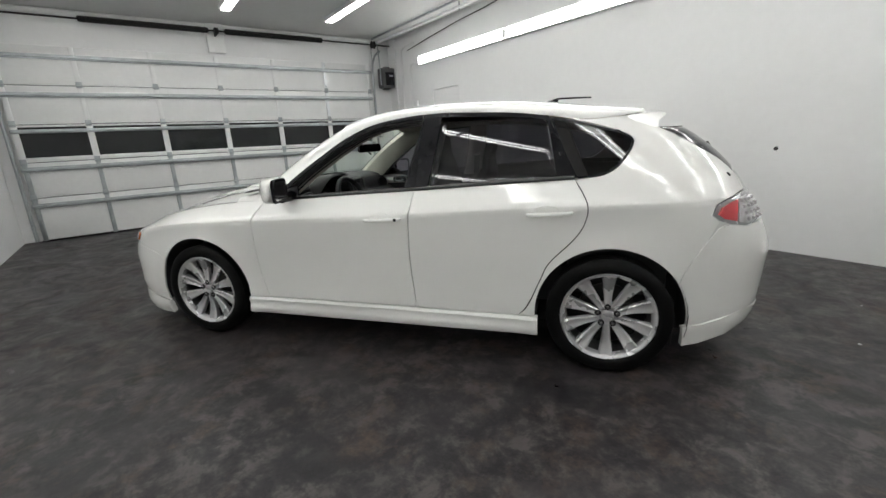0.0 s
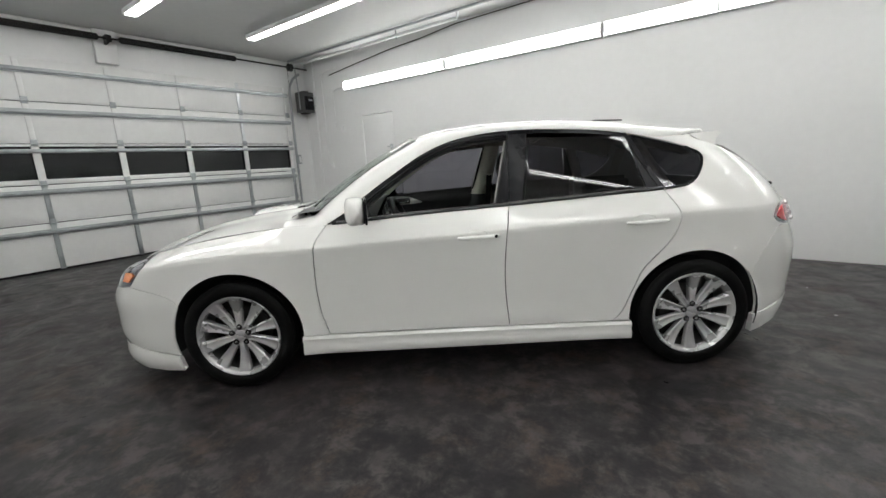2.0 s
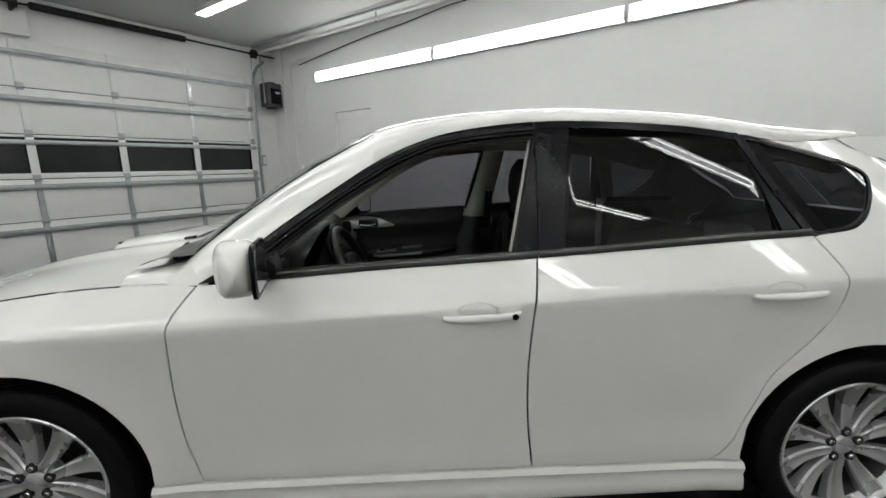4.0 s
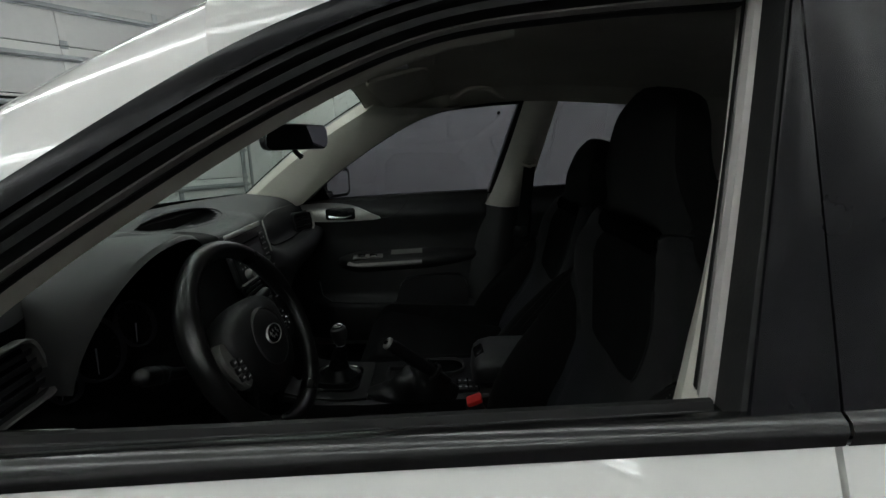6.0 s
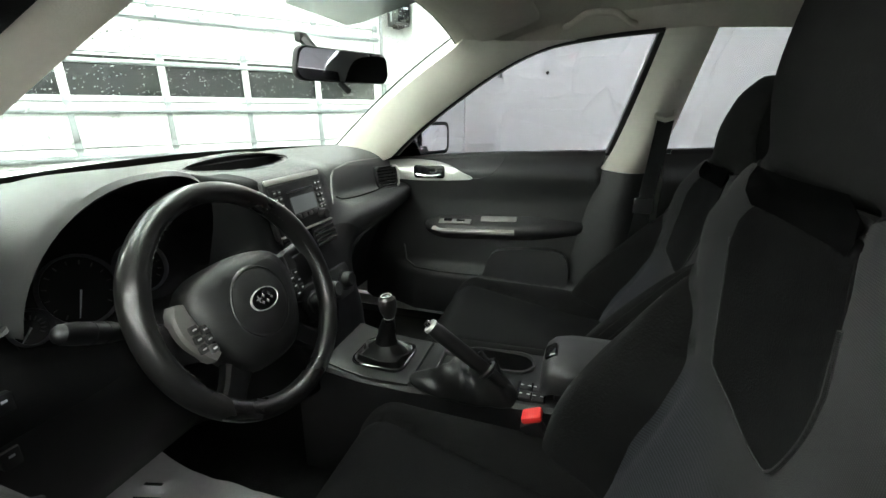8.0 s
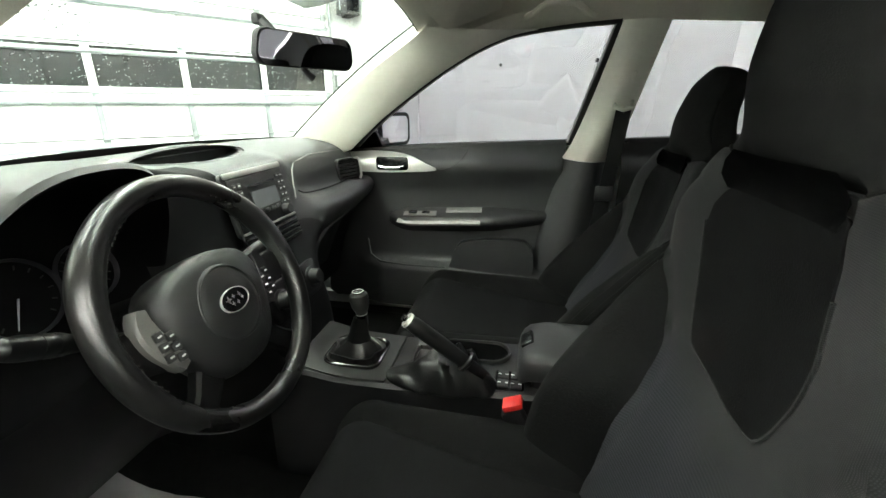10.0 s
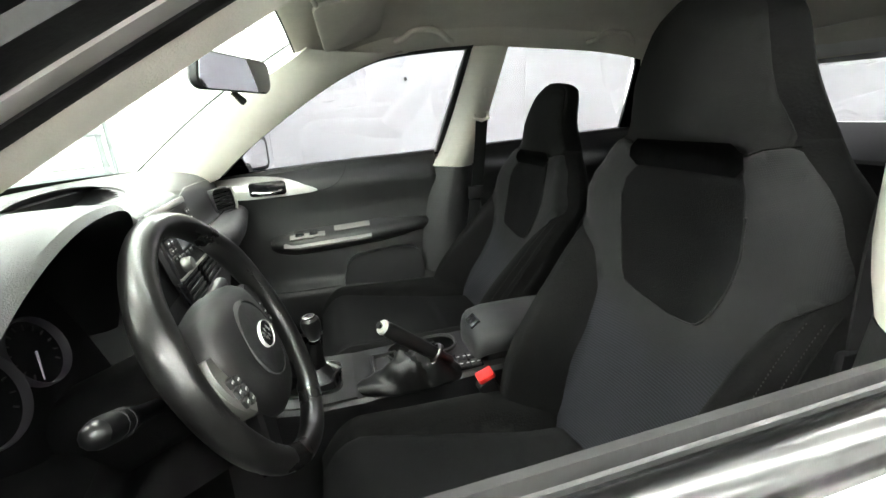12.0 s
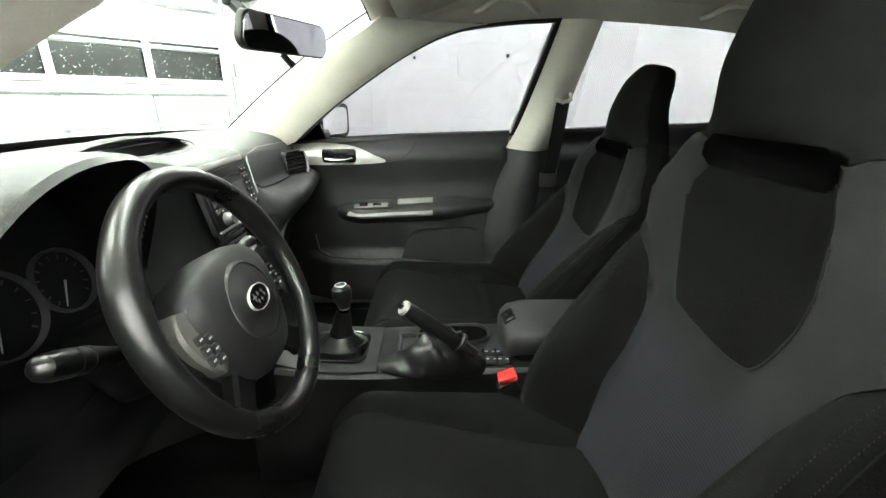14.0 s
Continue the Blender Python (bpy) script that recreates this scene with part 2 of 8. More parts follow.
PAINT = mat("pearl_white_paint", (0.79, 0.785, 0.76), 0.26, coat=1.0)
BLACKTRIM = mat("black_trim", (0.0042, 0.0042, 0.0056), 0.25, noise_scale=12, vary=0.06, bump=0.05, bump_scale=400, spec=0.16)
FRAME_SHADED = mat("shaded_frame_paint", (0.33, 0.315, 0.30), 0.45, noise_scale=8, vary=0.06)
BELTTRIM = mat("belt_moulding_black", (0.0045, 0.0045, 0.0048), 0.24, noise_scale=18, vary=0.25, bump=0.06, bump_scale=60, spec=0.75)
STRIPRUB = mat("weatherstrip_rubber", (0.007, 0.0068, 0.007), 0.5, noise_scale=20, vary=0.2, bump=0.1, bump_scale=250, spec=0.5)
RUBBER = mat("rubber", (0.007, 0.007, 0.007), 0.6, noise_scale=15, vary=0.3, bump=0.15, bump_scale=300, spec=0.3)
TYRE = mat("tyre_rubber", (0.0034, 0.0034, 0.0034), 0.6, noise_scale=9, vary=0.35, bump=0.25, bump_scale=160, spec=0.12)
LINER = mat("wheel_well_plastic", (0.010, 0.010, 0.010), 0.8, noise_scale=8, vary=0.4, bump=0.5, bump_scale=60)
ALLOY = mat("silver_alloy", (0.50, 0.50, 0.505), 0.28, metal=0.55, coat=0.5, noise_scale=8, vary=0.06)
IRON = mat("brake_iron", (0.045, 0.043, 0.041), 0.5, metal=0.7, noise_scale=18, vary=0.3)
CHROME = mat("chrome", (0.82, 0.82, 0.83), 0.12, metal=1.0, noise_scale=10, vary=0.04)
REDLENS = mat("red_lens", (0.55, 0.028, 0.035), 0.15, coat=1.0, noise_scale=20, vary=0.12)
CLEARLENS = mat("clear_lens_facets", (0.62, 0.60, 0.60), 0.16, metal=0.5, coat=1.0, noise_scale=25, vary=0.3)
HEADLENS = mat("headlamp_lens", (0.16, 0.16, 0.17), 0.12, metal=0.4, coat=1.0, noise_scale=16, vary=0.4)
AMBER = mat("amber_lens", (0.75, 0.20, 0.05), 0.2, coat=1.0, noise_scale=20, vary=0.15)
PRIVACY = glass("privacy_glass", (0.150, 0.148, 0.165), 1.52)
TINT = glass("tinted_glass", (0.185, 0.182, 0.205), 1.5)
SCREEN = glass("windscreen_glass", (0.75, 0.83, 0.785), 1.5)

# ---------------------------------------------------------------- mesh helpers


def put(name, bm, material, parent=None, label="", smooth=True, angle=35, mats=()):
    me = bpy.data.meshes.new(name)
    bm.normal_update()
    bm.to_mesh(me)
    bm.free()
    me.materials.append(material)
    for m in mats:
        me.materials.append(m)
    if smooth:
        me.polygons.foreach_set("use_smooth", [True] * len(me.polygons))
        me.set_sharp_from_angle(angle=radians(angle))
    ob = new(name, me)
    if parent is not None:
        ob.parent = parent
    if label:
        ob["label"] = label
    return ob


part = put


def thing(name, label, category, group="", kind="", at=(0, 0, 0)):
    ob = new(name)
    ob.location = at
    ob.empty_display_size = 0.1
    return tagged(ob, label, category, group, kind)


def box(bm, c, size, bevel=0.0, m=None, seg=2):
    """A box about c, with rounded edges."""
    r = bmesh.ops.create_cube(bm, size=1.0)
    vs = r["verts"]
    for v in vs:
        v.co = Vector((v.co.x * size[0], v.co.y * size[1], v.co.z * size[2]))
    if bevel:
        es = list({e for v in vs for e in v.link_edges})
        q = bmesh.ops.bevel(bm, geom=es, offset=min(bevel, 0.49 * min(size)), segments=seg, affect="EDGES", profile=0.5)
        vs = list({v for f in q["faces"] for v in f.verts} | {v for v in vs if v.is_valid})
    mm = Matrix.Translation(c) @ (m or Matrix())
    for v in vs:
        v.co = mm @ v.co
    return vs


def loft(bm, rings, closed=True, caps=True):
    rows = [[bm.verts.new(p) for p in ring] for ring in rings]
    n = len(rows[0])
    for a, b in zip(rows, rows[1:]):
        for i in range(n if closed else n - 1):
            j = (i + 1) % n
            bm.faces.new((a[i], a[j], b[j], b[i]))
    if caps and closed:
        bm.faces.new(rows[0][::-1])
        bm.faces.new(rows[-1])
    return rows


def tube(bm, pts, r, n=8, caps=True, flat=1.0):
    """A round bar along the points; r may be a list."""
    pts = [Vector(p) for p in pts]
    rs = r if isinstance(r, (list, tuple)) else [r] * len(pts)
    rings, up = [], None
    for i, p in enumerate(pts):
        d = (pts[min(i + 1, len(pts) - 1)] - pts[max(i - 1, 0)]).normalized()
        if up is None:
            up = Vector((0, 0, 1)) if abs(d.z) < 0.9 else Vector((1, 0, 0))
        side = d.cross(up).normalized()
        up = side.cross(d).normalized()
        rings.append([p + rs[i] * (math.cos(q) * side + flat * math.sin(q) * up) for q in (2 * math.pi * k / n for k in range(n))])
    loft(bm, rings, True, caps)


def lathe(bm, prof, m=None, n=48, closed=False):
    """Turns (radius, height) points about the local z axis."""
    m = m or Matrix()
    rings = [[m @ Vector((r * math.cos(q), r * math.sin(q), h)) for r, h in prof] for q in (2 * math.pi * k / n for k in range(n))]
    rows = [[bm.verts.new(p) for p in ring] for ring in rings]
    k = len(prof)
    for i in range(n):
        a, b = rows[i], rows[(i + 1) % n]
        for j in range(k if closed else k - 1):
            j2 = (j + 1) % k
            bm.faces.new((a[j], b[j], b[j2], a[j2]))
    bmesh.ops.remove_doubles(bm, verts=[v for row in rows for v in row], dist=1e-6)


def pchip(xs, ys):
    """A smooth curve through points that does not overshoot."""
    xs, ys = np.array(xs, float), np.array(ys, float)
    h, d = np.diff(xs), np.diff(ys) / np.diff(xs)
    s = np.zeros(len(xs))
    s[0], s[-1] = d[0], d[-1]
    for i in range(1, len(xs) - 1):
        if d[i - 1] * d[i] > 0:
            w1, w2 = 2 * h[i] + h[i - 1], h[i] + 2 * h[i - 1]
            s[i] = (w1 + w2) / (w1 / d[i - 1] + w2 / d[i])

    def f(x):
        x = min(max(x, xs[0]), xs[-1])
        i = min(max(int(np.searchsorted(xs, x)) - 1, 0), len(xs) - 2)
        t = (x - xs[i]) / h[i]
        return float((1 + 2 * t) * (1 - t) ** 2 * ys[i] + t * (1 - t) ** 2 * h[i] * s[i] + t * t * (3 - 2 * t) * ys[i + 1] + t * t * (t - 1) * h[i] * s[i + 1])
    return f


def spline(pts, step=0.02):
    """A smooth polyline through 2D or 3D points (Catmull-Rom)."""
    p = [Vector(q) for q in pts]
    if len(p) < 3:
        n = max(1, int((p[1] - p[0]).length / step))
        return [tuple(p[0].lerp(p[1], i / n)) for i in range(n + 1)]
    p = [2 * p[0] - p[1]] + p + [2 * p[-1] - p[-2]]
    out = []
    for i in range(1, len(p) - 2):
        n = max(1, int((p[i + 1] - p[i]).length / step))
        for k in range(n):
            t = k / n
            out.append(tuple(0.5 * (2 * p[i] + (p[i + 1] - p[i - 1]) * t + (2 * p[i - 1] - 5 * p[i] + 4 * p[i + 1] - p[i + 2]) * t * t + (3 * p[i] - p[i - 1] - 3 * p[i + 1] + p[i + 2]) * t ** 3)))
    out.append(tuple(p[-2]))
    return out


def resample(pts, n):
    p = np.array(pts, float)
    s = np.r_[0, np.cumsum(np.linalg.norm(np.diff(p, axis=0), axis=1))]
    q = np.linspace(0, s[-1], n)
    return [tuple(np.interp(v, s, p[:, k]) for k in range(p.shape[1])) for v in q]


def inset(poly, d):
    """A closed 2D outline drawn in by d (counter-clockwise or not)."""
    n = len(poly)
    area = sum(poly[i][0] * poly[(i + 1) % n][1] - poly[(i + 1) % n][0] * poly[i][1] for i in range(n))
    sg = 1 if area > 0 else -1
    out = []
    for i in range(n):
        a, b, c = Vector(poly[i - 1][:2]), Vector(poly[i][:2]), Vector(poly[(i + 1) % n][:2])
        e1, e2 = (b - a), (c - b)
        if e1.length < 1e-7 or e2.length < 1e-7:
            out.append(tuple(b))
            continue
        n1, n2 = Vector((-e1.y, e1.x)).normalized() * sg, Vector((-e2.y, e2.x)).normalized() * sg
        nn = n1 + n2
        if nn.length < 0.3:
            nn = n1
        nn.normalize()
        out.append(tuple(b + nn * d / max(nn.dot(n1), 0.5)))
    return out


def tidy(poly, dist=0.004):
    out = []
    for p in poly:
        if not out or (Vector(p[:2]) - Vector(out[-1][:2])).length > dist:
            out.append((p[0], p[1]))
    if (Vector(out[0]) - Vector(out[-1])).length < dist:
        out.pop()
    return out


def inside(p, poly):
    x, y, r = p[0], p[1], False
    for i in range(len(poly)):
        (x1, y1), (x2, y2) = poly[i - 1], poly[i]
        if (y1 > y) != (y2 > y) and x < (x2 - x1) * (y - y1) / (y2 - y1) + x1:
            r = not r
    return r


def sheet(bm, poly, f, step=0.04, lip=0.012, sides=(1,), depth=None, lines=()):
    """Fills a 2D outline with a fine mesh laid on the surface f(a, b) and folds its rim inwards by lip."""
    from mathutils.geometry import delaunay_2d_cdt
    poly = tidy(poly)
    xs, ys = [p[0] for p in poly], [p[1] for p in poly]
    pts = [Vector(p) for p in poly]
    a = min(xs) + step / 2
    k = 0
    for ln in lines:
        q = min(xs) + 0.01
        while q < max(xs):
            if inside((q, ln), poly) and min((Vector((q, ln)) - p).length for p in pts[:len(poly)]) > 0.006:
                pts.append(Vector((q, ln)))
            q += 0.02
    while a < max(xs):
        b = min(ys) + (step / 2 if k % 2 else step)
        while b < max(ys):
            if inside((a, b), poly) and all(abs(b - ln) > step * 0.35 for ln in lines) and min((Vector((a, b)) - q).length for q in pts[:len(poly)]) > step * 0.45:
                pts.append(Vector((a, b)))
            b += step
        a += step
        k += 1
    edges = [(i, (i + 1) % len(poly)) for i in range(len(poly))]
    vs, _, fs, *_ = delaunay_2d_cdt(pts, edges, [], 1, 1e-5)
    e = 1e-3
    for s in sides:
        def at(q):
            x, y, z = f(q[0], q[1])
            return Vector((x, s * y, z))
        mv = [bm.verts.new(at(v)) for v in vs]
        made = []
        for t in fs:
            try:
                made.append(bm.faces.new([mv[i] for i in t]))
            except ValueError:
                pass
        if lip:
            rim = []
            for i in range(len(poly)):
                q = vs[i]
                du = at((q[0] + e, q[1])) - at((q[0] - e, q[1]))
                dv = at((q[0], q[1] + e)) - at((q[0], q[1] - e))
                nn = du.cross(dv).normalized()
                if depth is not None:
                    nn = Vector(depth(mv[i].co)).normalized()
                elif nn.dot(mv[i].co - Vector((mv[i].co.x * 0.7, 0, 0.6))) > 0:
                    nn = -nn
                rim.append(bm.verts.new(mv[i].co + nn * lip))
            for i in range(len(poly)):
                j = (i + 1) % len(poly)
                try:
                    bm.faces.new((mv[i], mv[j], rim[j], rim[i]))
                except ValueError:
                    pass
    return bm


def strip(bm, rows, sides=(1,)):
    """A skin through rows of equal count."""
    for s in sides:
        loft(bm, [[(x, s * y, z) for x, y, z in row] for row in rows], closed=False)


def plate(bm, poly, m, thick, bevel=0.0):
    """A flat outline in the local xy plane of m, thick along its z, with its top edge rounded."""
    poly = tidy(poly, 0.0005)
    rings = [[m @ Vector((x, y, 0)) for x, y in poly]]
    if bevel:
        rings.append([m @ Vector((x, y, thick - bevel)) for x, y in poly])
        rings.append([m @ Vector((x, y, thick - bevel * 0.3)) for x, y in inset(poly, bevel * 0.3)])
        rings.append([m @ Vector((x, y, thick)) for x, y in inset(poly, bevel)])
    else:
        rings.append([m @ Vector((x, y, thick)) for x, y in poly])
    loft(bm, rings)


def rrect(w, h, r, n=4):
    out = []
    for cx, cy, a0 in ((w / 2 - r, h / 2 - r, 0), (-w / 2 + r, h / 2 - r, 90), (-w / 2 + r, -h / 2 + r, 180), (w / 2 - r, -h / 2 + r, 270)):
        for k in range(n + 1):
            q = radians(a0 + 90 * k / n)
            out.append((cx + r * math.cos(q), cy + r * math.sin(q)))
    return out


def ellipse(a, b, n=32):
    return [(a * math.cos(2 * math.pi * k / n), b * math.sin(2 * math.pi * k / n)) for k in range(n)]


def frame_at(origin, xaxis, yaxis):
    """A pose with the given local x and y directions."""
    x = Vector(xaxis).normalized()
    z = x.cross(Vector(yaxis)).normalized()
    y = z.cross(x)
    return Matrix(((x.x, y.x, z.x, origin[0]), (x.y, y.y, z.y, origin[1]), (x.z, y.z, z.z, origin[2]), (0, 0, 0, 1)))


# ---------------------------------------------------------------- the garage
TURN = -37.5
ROOM = pose(0, 0, 0, 0, 0, TURN)
U0, U1, V0, V1, H = -6.05, 5.6, -3.27, 3.33, 3.36


def setting(name, label, boxes, material, bevel=0.0, category=""):
    bm = bmesh.new()
    for c, s in boxes:
        box(bm, c, s, bevel)
    ob = put(name, bm, material, smooth=bool(bevel))
    ob.matrix_world = ROOM
    return tagged(ob, label, category or name.split("_")[0], kind="structure")


L, W = U1 - U0, V1 - V0
CU, CV = (U0 + U1) / 2, (V0 + V1) / 2
bm = bmesh.new()
bmesh.ops.create_grid(bm, x_segments=8, y_segments=8, size=0.5)
for v in bm.verts:
    v.co = Vector((CU + v.co.x * (L + 0.6), CV + v.co.y * (W + 0.6), 0))
fl = put("floor", bm, FLOOR)
fl.matrix_world = ROOM
tagged(fl, "dark stained concrete garage floor with worn brown patches", "floor", kind="structure")
setting("ceiling", "pale grey painted flat garage ceiling", [((CU, CV, H + 0.05), (L + 0.5, W + 0.5, 0.1))], CEIL)
# wall with the light strips; a walk-through door fills its opening
DU0, DU1, DZ = -4.47, -3.67, 2.17
T = 0.2
setting("wall_north", "white painted concrete block wall with faint joints",
        [((U0 / 2 + DU0 / 2 - T / 2, V1 + T / 2, H / 2), (DU0 - U0 + T, T, H)),
         ((DU0 / 2 + DU1 / 2, V1 + T / 2, (H + DZ) / 2), (DU1 - DU0, T, H - DZ)),
         ((DU1 / 2 + U1 / 2 + T / 2, V1 + T / 2, H / 2), (U1 - DU1 + T, T, H))], WALL, category="wall")
setting("wall_south", "white painted concrete block wall", [((CU, V0 - T / 2, H / 2), (L + 2 * T, T, H))], WALL, category="wall")
setting("wall_east", "plain white painted end wall", [((U1 + T / 2, CV, H / 2), (T, W, H))], WALL, category="wall")
# wall round the sectional door
GV0, GV1, GZ = -3.05, 2.79, 2.835
setting("wall_west", "white painted wall around the sectional garage door",
        [((U0 - 0.1 - T / 2, CV, (H + GZ) / 2), (T, W, H - GZ)),
         ((U0 - 0.1 - T / 2, (V1 + GV1) / 2, GZ / 2), (T, V1 - GV1, GZ)),
         ((U0 - 0.1 - T / 2, (V0 + GV0) / 2, GZ / 2), (T, GV0 - V0, GZ))], WALL, category="wall")

# walk-through door, painted over, with daylight in the gap on its free side
bm = bmesh.new()
box(bm, ((DU0 + DU1) / 2 - 0.006, V1 + 0.035, DZ / 2 - 0.004), (DU1 - DU0 - 0.02, 0.045, DZ - 0.012), 0.003)
dr = put("door_1", bm, WALL)
dr.matrix_world = ROOM
tagged(dr, "flush white painted steel door set in the block wall", "door", kind="structure")
for k, (z0, z1) in enumerate(((0.9, 1.28), (1.30, 1.52), (1.60, 1.86), (1.9, 2.1))):
    bm = bmesh.new()
    box(bm, (DU1 - 0.004, V1 + 0.06, (z0 + z1) / 2), (0.007, 0.01, z1 - z0))
    ob = put("daylight_gap", bm, LEAK, dr, "narrow bluish daylight slit", smooth=False)
bm = bmesh.new()
box(bm, (DU1 - 0.06, V1 - 0.012, 1.55), (0.05, 0.03, 0.09), 0.006)
tube(bm, [(DU1 - 0.06, V1 - 0.02, 1.55), (DU1 - 0.06, V1 - 0.05, 1.55), (DU1 - 0.13, V1 - 0.055, 1.55)], 0.009)
part("latch", bm, GALV, dr, "worn steel latch")

# ---- sectional garage door
gd = thing("garage_door", "white five-section overhead garage door with a row of dark windows, closed", "garage door", kind="structure")
gd.matrix_world = ROOM
STILES = [GV0, -2.14, -1.16, -0.19, 0.77, 1.77, GV1]
RAILS = [0.0, 0.665, 1.19, 1.735, 2.285, GZ]
WZ0, WZ1 = 1.262, 1.700
for k in range(5):
    bm = bmesh.new()
    z0, z1 = RAILS[k] + 0.005, RAILS[k + 1] - 0.005
    if k == 2:
        box(bm, (U0 - 0.02, (GV0 + GV1) / 2, (z0 + WZ0) / 2), (0.045, GV1 - GV0, WZ0 - z0), 0.004)
        box(bm, (U0 - 0.02, (GV0 + GV1) / 2, (z1 + WZ1) / 2), (0.045, GV1 - GV0, z1 - WZ1), 0.004)
    else:
        box(bm, (U0 - 0.02, (GV0 + GV1) / 2, (z0 + z1) / 2), (0.045, GV1 - GV0, z1 - z0), 0.004)
    sec = part("section", bm, GDOOR, gd)
    # inset skin panels between the stiles
    if k == 2:
        for a, b in zip(STILES, STILES[1:]):
            bm = bmesh.new()
            box(bm, (U0 - 0.03, (a + b) / 2, (WZ0 + WZ1) / 2), (0.006, b - a - 0.05, WZ1 - WZ0))
            part("pane", bm, DARKGLASS, sec, "dark glass pane", smooth=False)
for n, v in enumerate(STILES):
    shift = 0.045 if n == 0 else -0.045 if n == len(STILES) - 1 else 0
    for k in range(5):
        z0, z1 = RAILS[k] + 0.012, RAILS[k + 1] - 0.012
        bm = bmesh.new()
        wide = 0.085 if k == 2 else 0.06
        box(bm, (U0 + 0.012, v + shift, (z0 + z1) / 2), (0.022, wide, z1 - z0), 0.004)
        part("stile", bm, BRIGHTGALV if (n == 5 and k in (3, 4)) else GDOOR if k in (2, 4) else GALV if k < 2 else GDOOR, gd)
        if k:
            bm = bmesh.new()
            box(bm, (U0 + 0.027, v + shift, RAILS[k] + 0.01), (0.01, 0.075, 0.09), 0.003)
            tube(bm, [(U0 + 0.034, v + shift - 0.045, RAILS[k]), (U0 + 0.034, v + shift + 0.045, RAILS[k])], 0.009)
            part("hinge", bm, GALV, gd)
for z, hz in ((0.558, 0.045), (1.100, 0.045), (1.645, 0.036), (2.158, 0.045), (2.685, 0.045)):
    bm = bmesh.new()
    # hat-shaped stiffening rail
    prof = [(0.0, -hz), (0.012, -hz), (0.014, -hz * 0.55), (0.05, -hz * 0.5), (0.05, hz * 0.1), (0.014, hz * 0.15), (0.012, hz * 0.6), (0.0, hz * 0.6)]
    loft(bm, [[(U0 + 0.024 + a, v, z + b) for a, b in prof] for v in (GV0, GV1)])
    part("stiffening_rail", bm, GALV, gd, smooth=False)
bm = bmesh.new()
box(bm, (U0 - 0.01, (GV0 + GV1) / 2, 0.014), (0.05, GV1 - GV0, 0.028), 0.008)
part("bottom_seal", bm, RUBBER, gd, "black rubber bottom seal")
for v in (GV0 - 0.05, GV1 + 0.045):
    bm = bmesh.new()
    tube(bm, [(U0 + 0.06, v, 0.02), (U0 + 0.06, v, 2.70), (U0 + 0.10, v, 2.86), (U0 + 0.22, v, 2.98), (U0 + 0.42, v, 3.03)], 0.024, 8)
    part("track", bm, GALV, gd, "galvanised steel track")
    bm = bmesh.new()
    tube(bm, [(U0 + 0.075, v, 0.1), (U0 + 0.075, v, 3.15)], 0.004, 5)
    part("lift_cable", bm, BLACKSTEEL, gd)
SZ, SU = 3.20, U0 + 0.16
bm = bmesh.new()
tube(bm, [(SU, V0 + 0.05, SZ), (SU, V1 - 0.1, SZ)], 0.014, 10)
part("torsion_shaft", bm, BLACKSTEEL, gd)
for v0, v1 in ((-1.95, -0.27), (0.02, 1.72)):
    bm = bmesh.new()
    n = int((v1 - v0) / 0.011)
    prof = []
    for k in range(n + 1):
        prof += [(0.040, v0 + (v1 - v0) * k / n - 0.003), (0.046, v0 + (v1 - v0) * (k + 0.4) / n)]
    lathe(bm, [(0.015, v0 - 0.02), (0.03, v0 - 0.02)] + prof + [(0.03, v1 + 0.02), (0.015, v1 + 0.02)], frame_at((SU, 0, SZ), (1, 0, 0), (0, 0, -1)), 14)
    part("torsion_spring", bm, BLACKSTEEL, gd, "black torsion spring")
bm = bmesh.new()
box(bm, (U0 - 0.045, -0.13, (GZ + H) / 2 + 0.02), (0.1, 0.27, H - GZ - 0.06), 0.006)
part("centre_bracket_board", bm, GDOOR, gd)
bm = bmesh.new()
box(bm, (U0 + 0.06, -0.13, SZ), (0.16, 0.03, 0.12), 0.004)
lathe(bm, [(0.015, -0.03), (0.05, -0.03), (0.05, 0.03), (0.015, 0.03)], frame_at((SU, -0.13, SZ), (1, 0, 0), (0, 0, -1)), 16)
part("spring_bracket", bm, BLACKSTEEL, gd)
for v in (GV0 - 0.05, GV1 + 0.05):
    bm = bmesh.new()
    lathe(bm, [(0.012, -0.03), (0.075, -0.03), (0.06, -0.015), (0.06, 0.015), (0.075, 0.03), (0.012, 0.03)], frame_at((SU, v, SZ), (1, 0, 0), (0, 0, -1)), 20)
    part("cable_drum", bm, BLACKSTEEL, gd)

# side-mounted door opener beside the door
op = thing("door_opener", "dark grey wall-mounted garage door opener with a pale label", "door opener")
op.matrix_world = ROOM
OU, OV, OZ = U0 + 0.17, 3.10, 2.55
bm = bmesh.new()
box(bm, (OU, OV, OZ), (0.22, 0.30, 0.40), 0.02)
bodyp = part("housing", bm, GREYBOX, op)
bm = bmesh.new()
box(bm, (OU + 0.115, OV + 0.02, OZ - 0.02), (0.02, 0.2, 0.26), 0.006)
part("cover", bm, BLACKTRIM, op)
bm = bmesh.new()
box(bm, (OU + 0.128, OV + 0.05, OZ + 0.04), (0.003, 0.09, 0.035))
part("label_bar", bm, LABEL, op, "pale unreadable label", smooth=False)
for z in (-0.21, 0.21):
    bm = bmesh.new()
    box(bm, (OU - 0.02, OV, OZ + z), (0.16, 0.12, 0.03), 0.004)
    part("mounting_bracket", bm, BLACKSTEEL, op)
bm = bmesh.new()
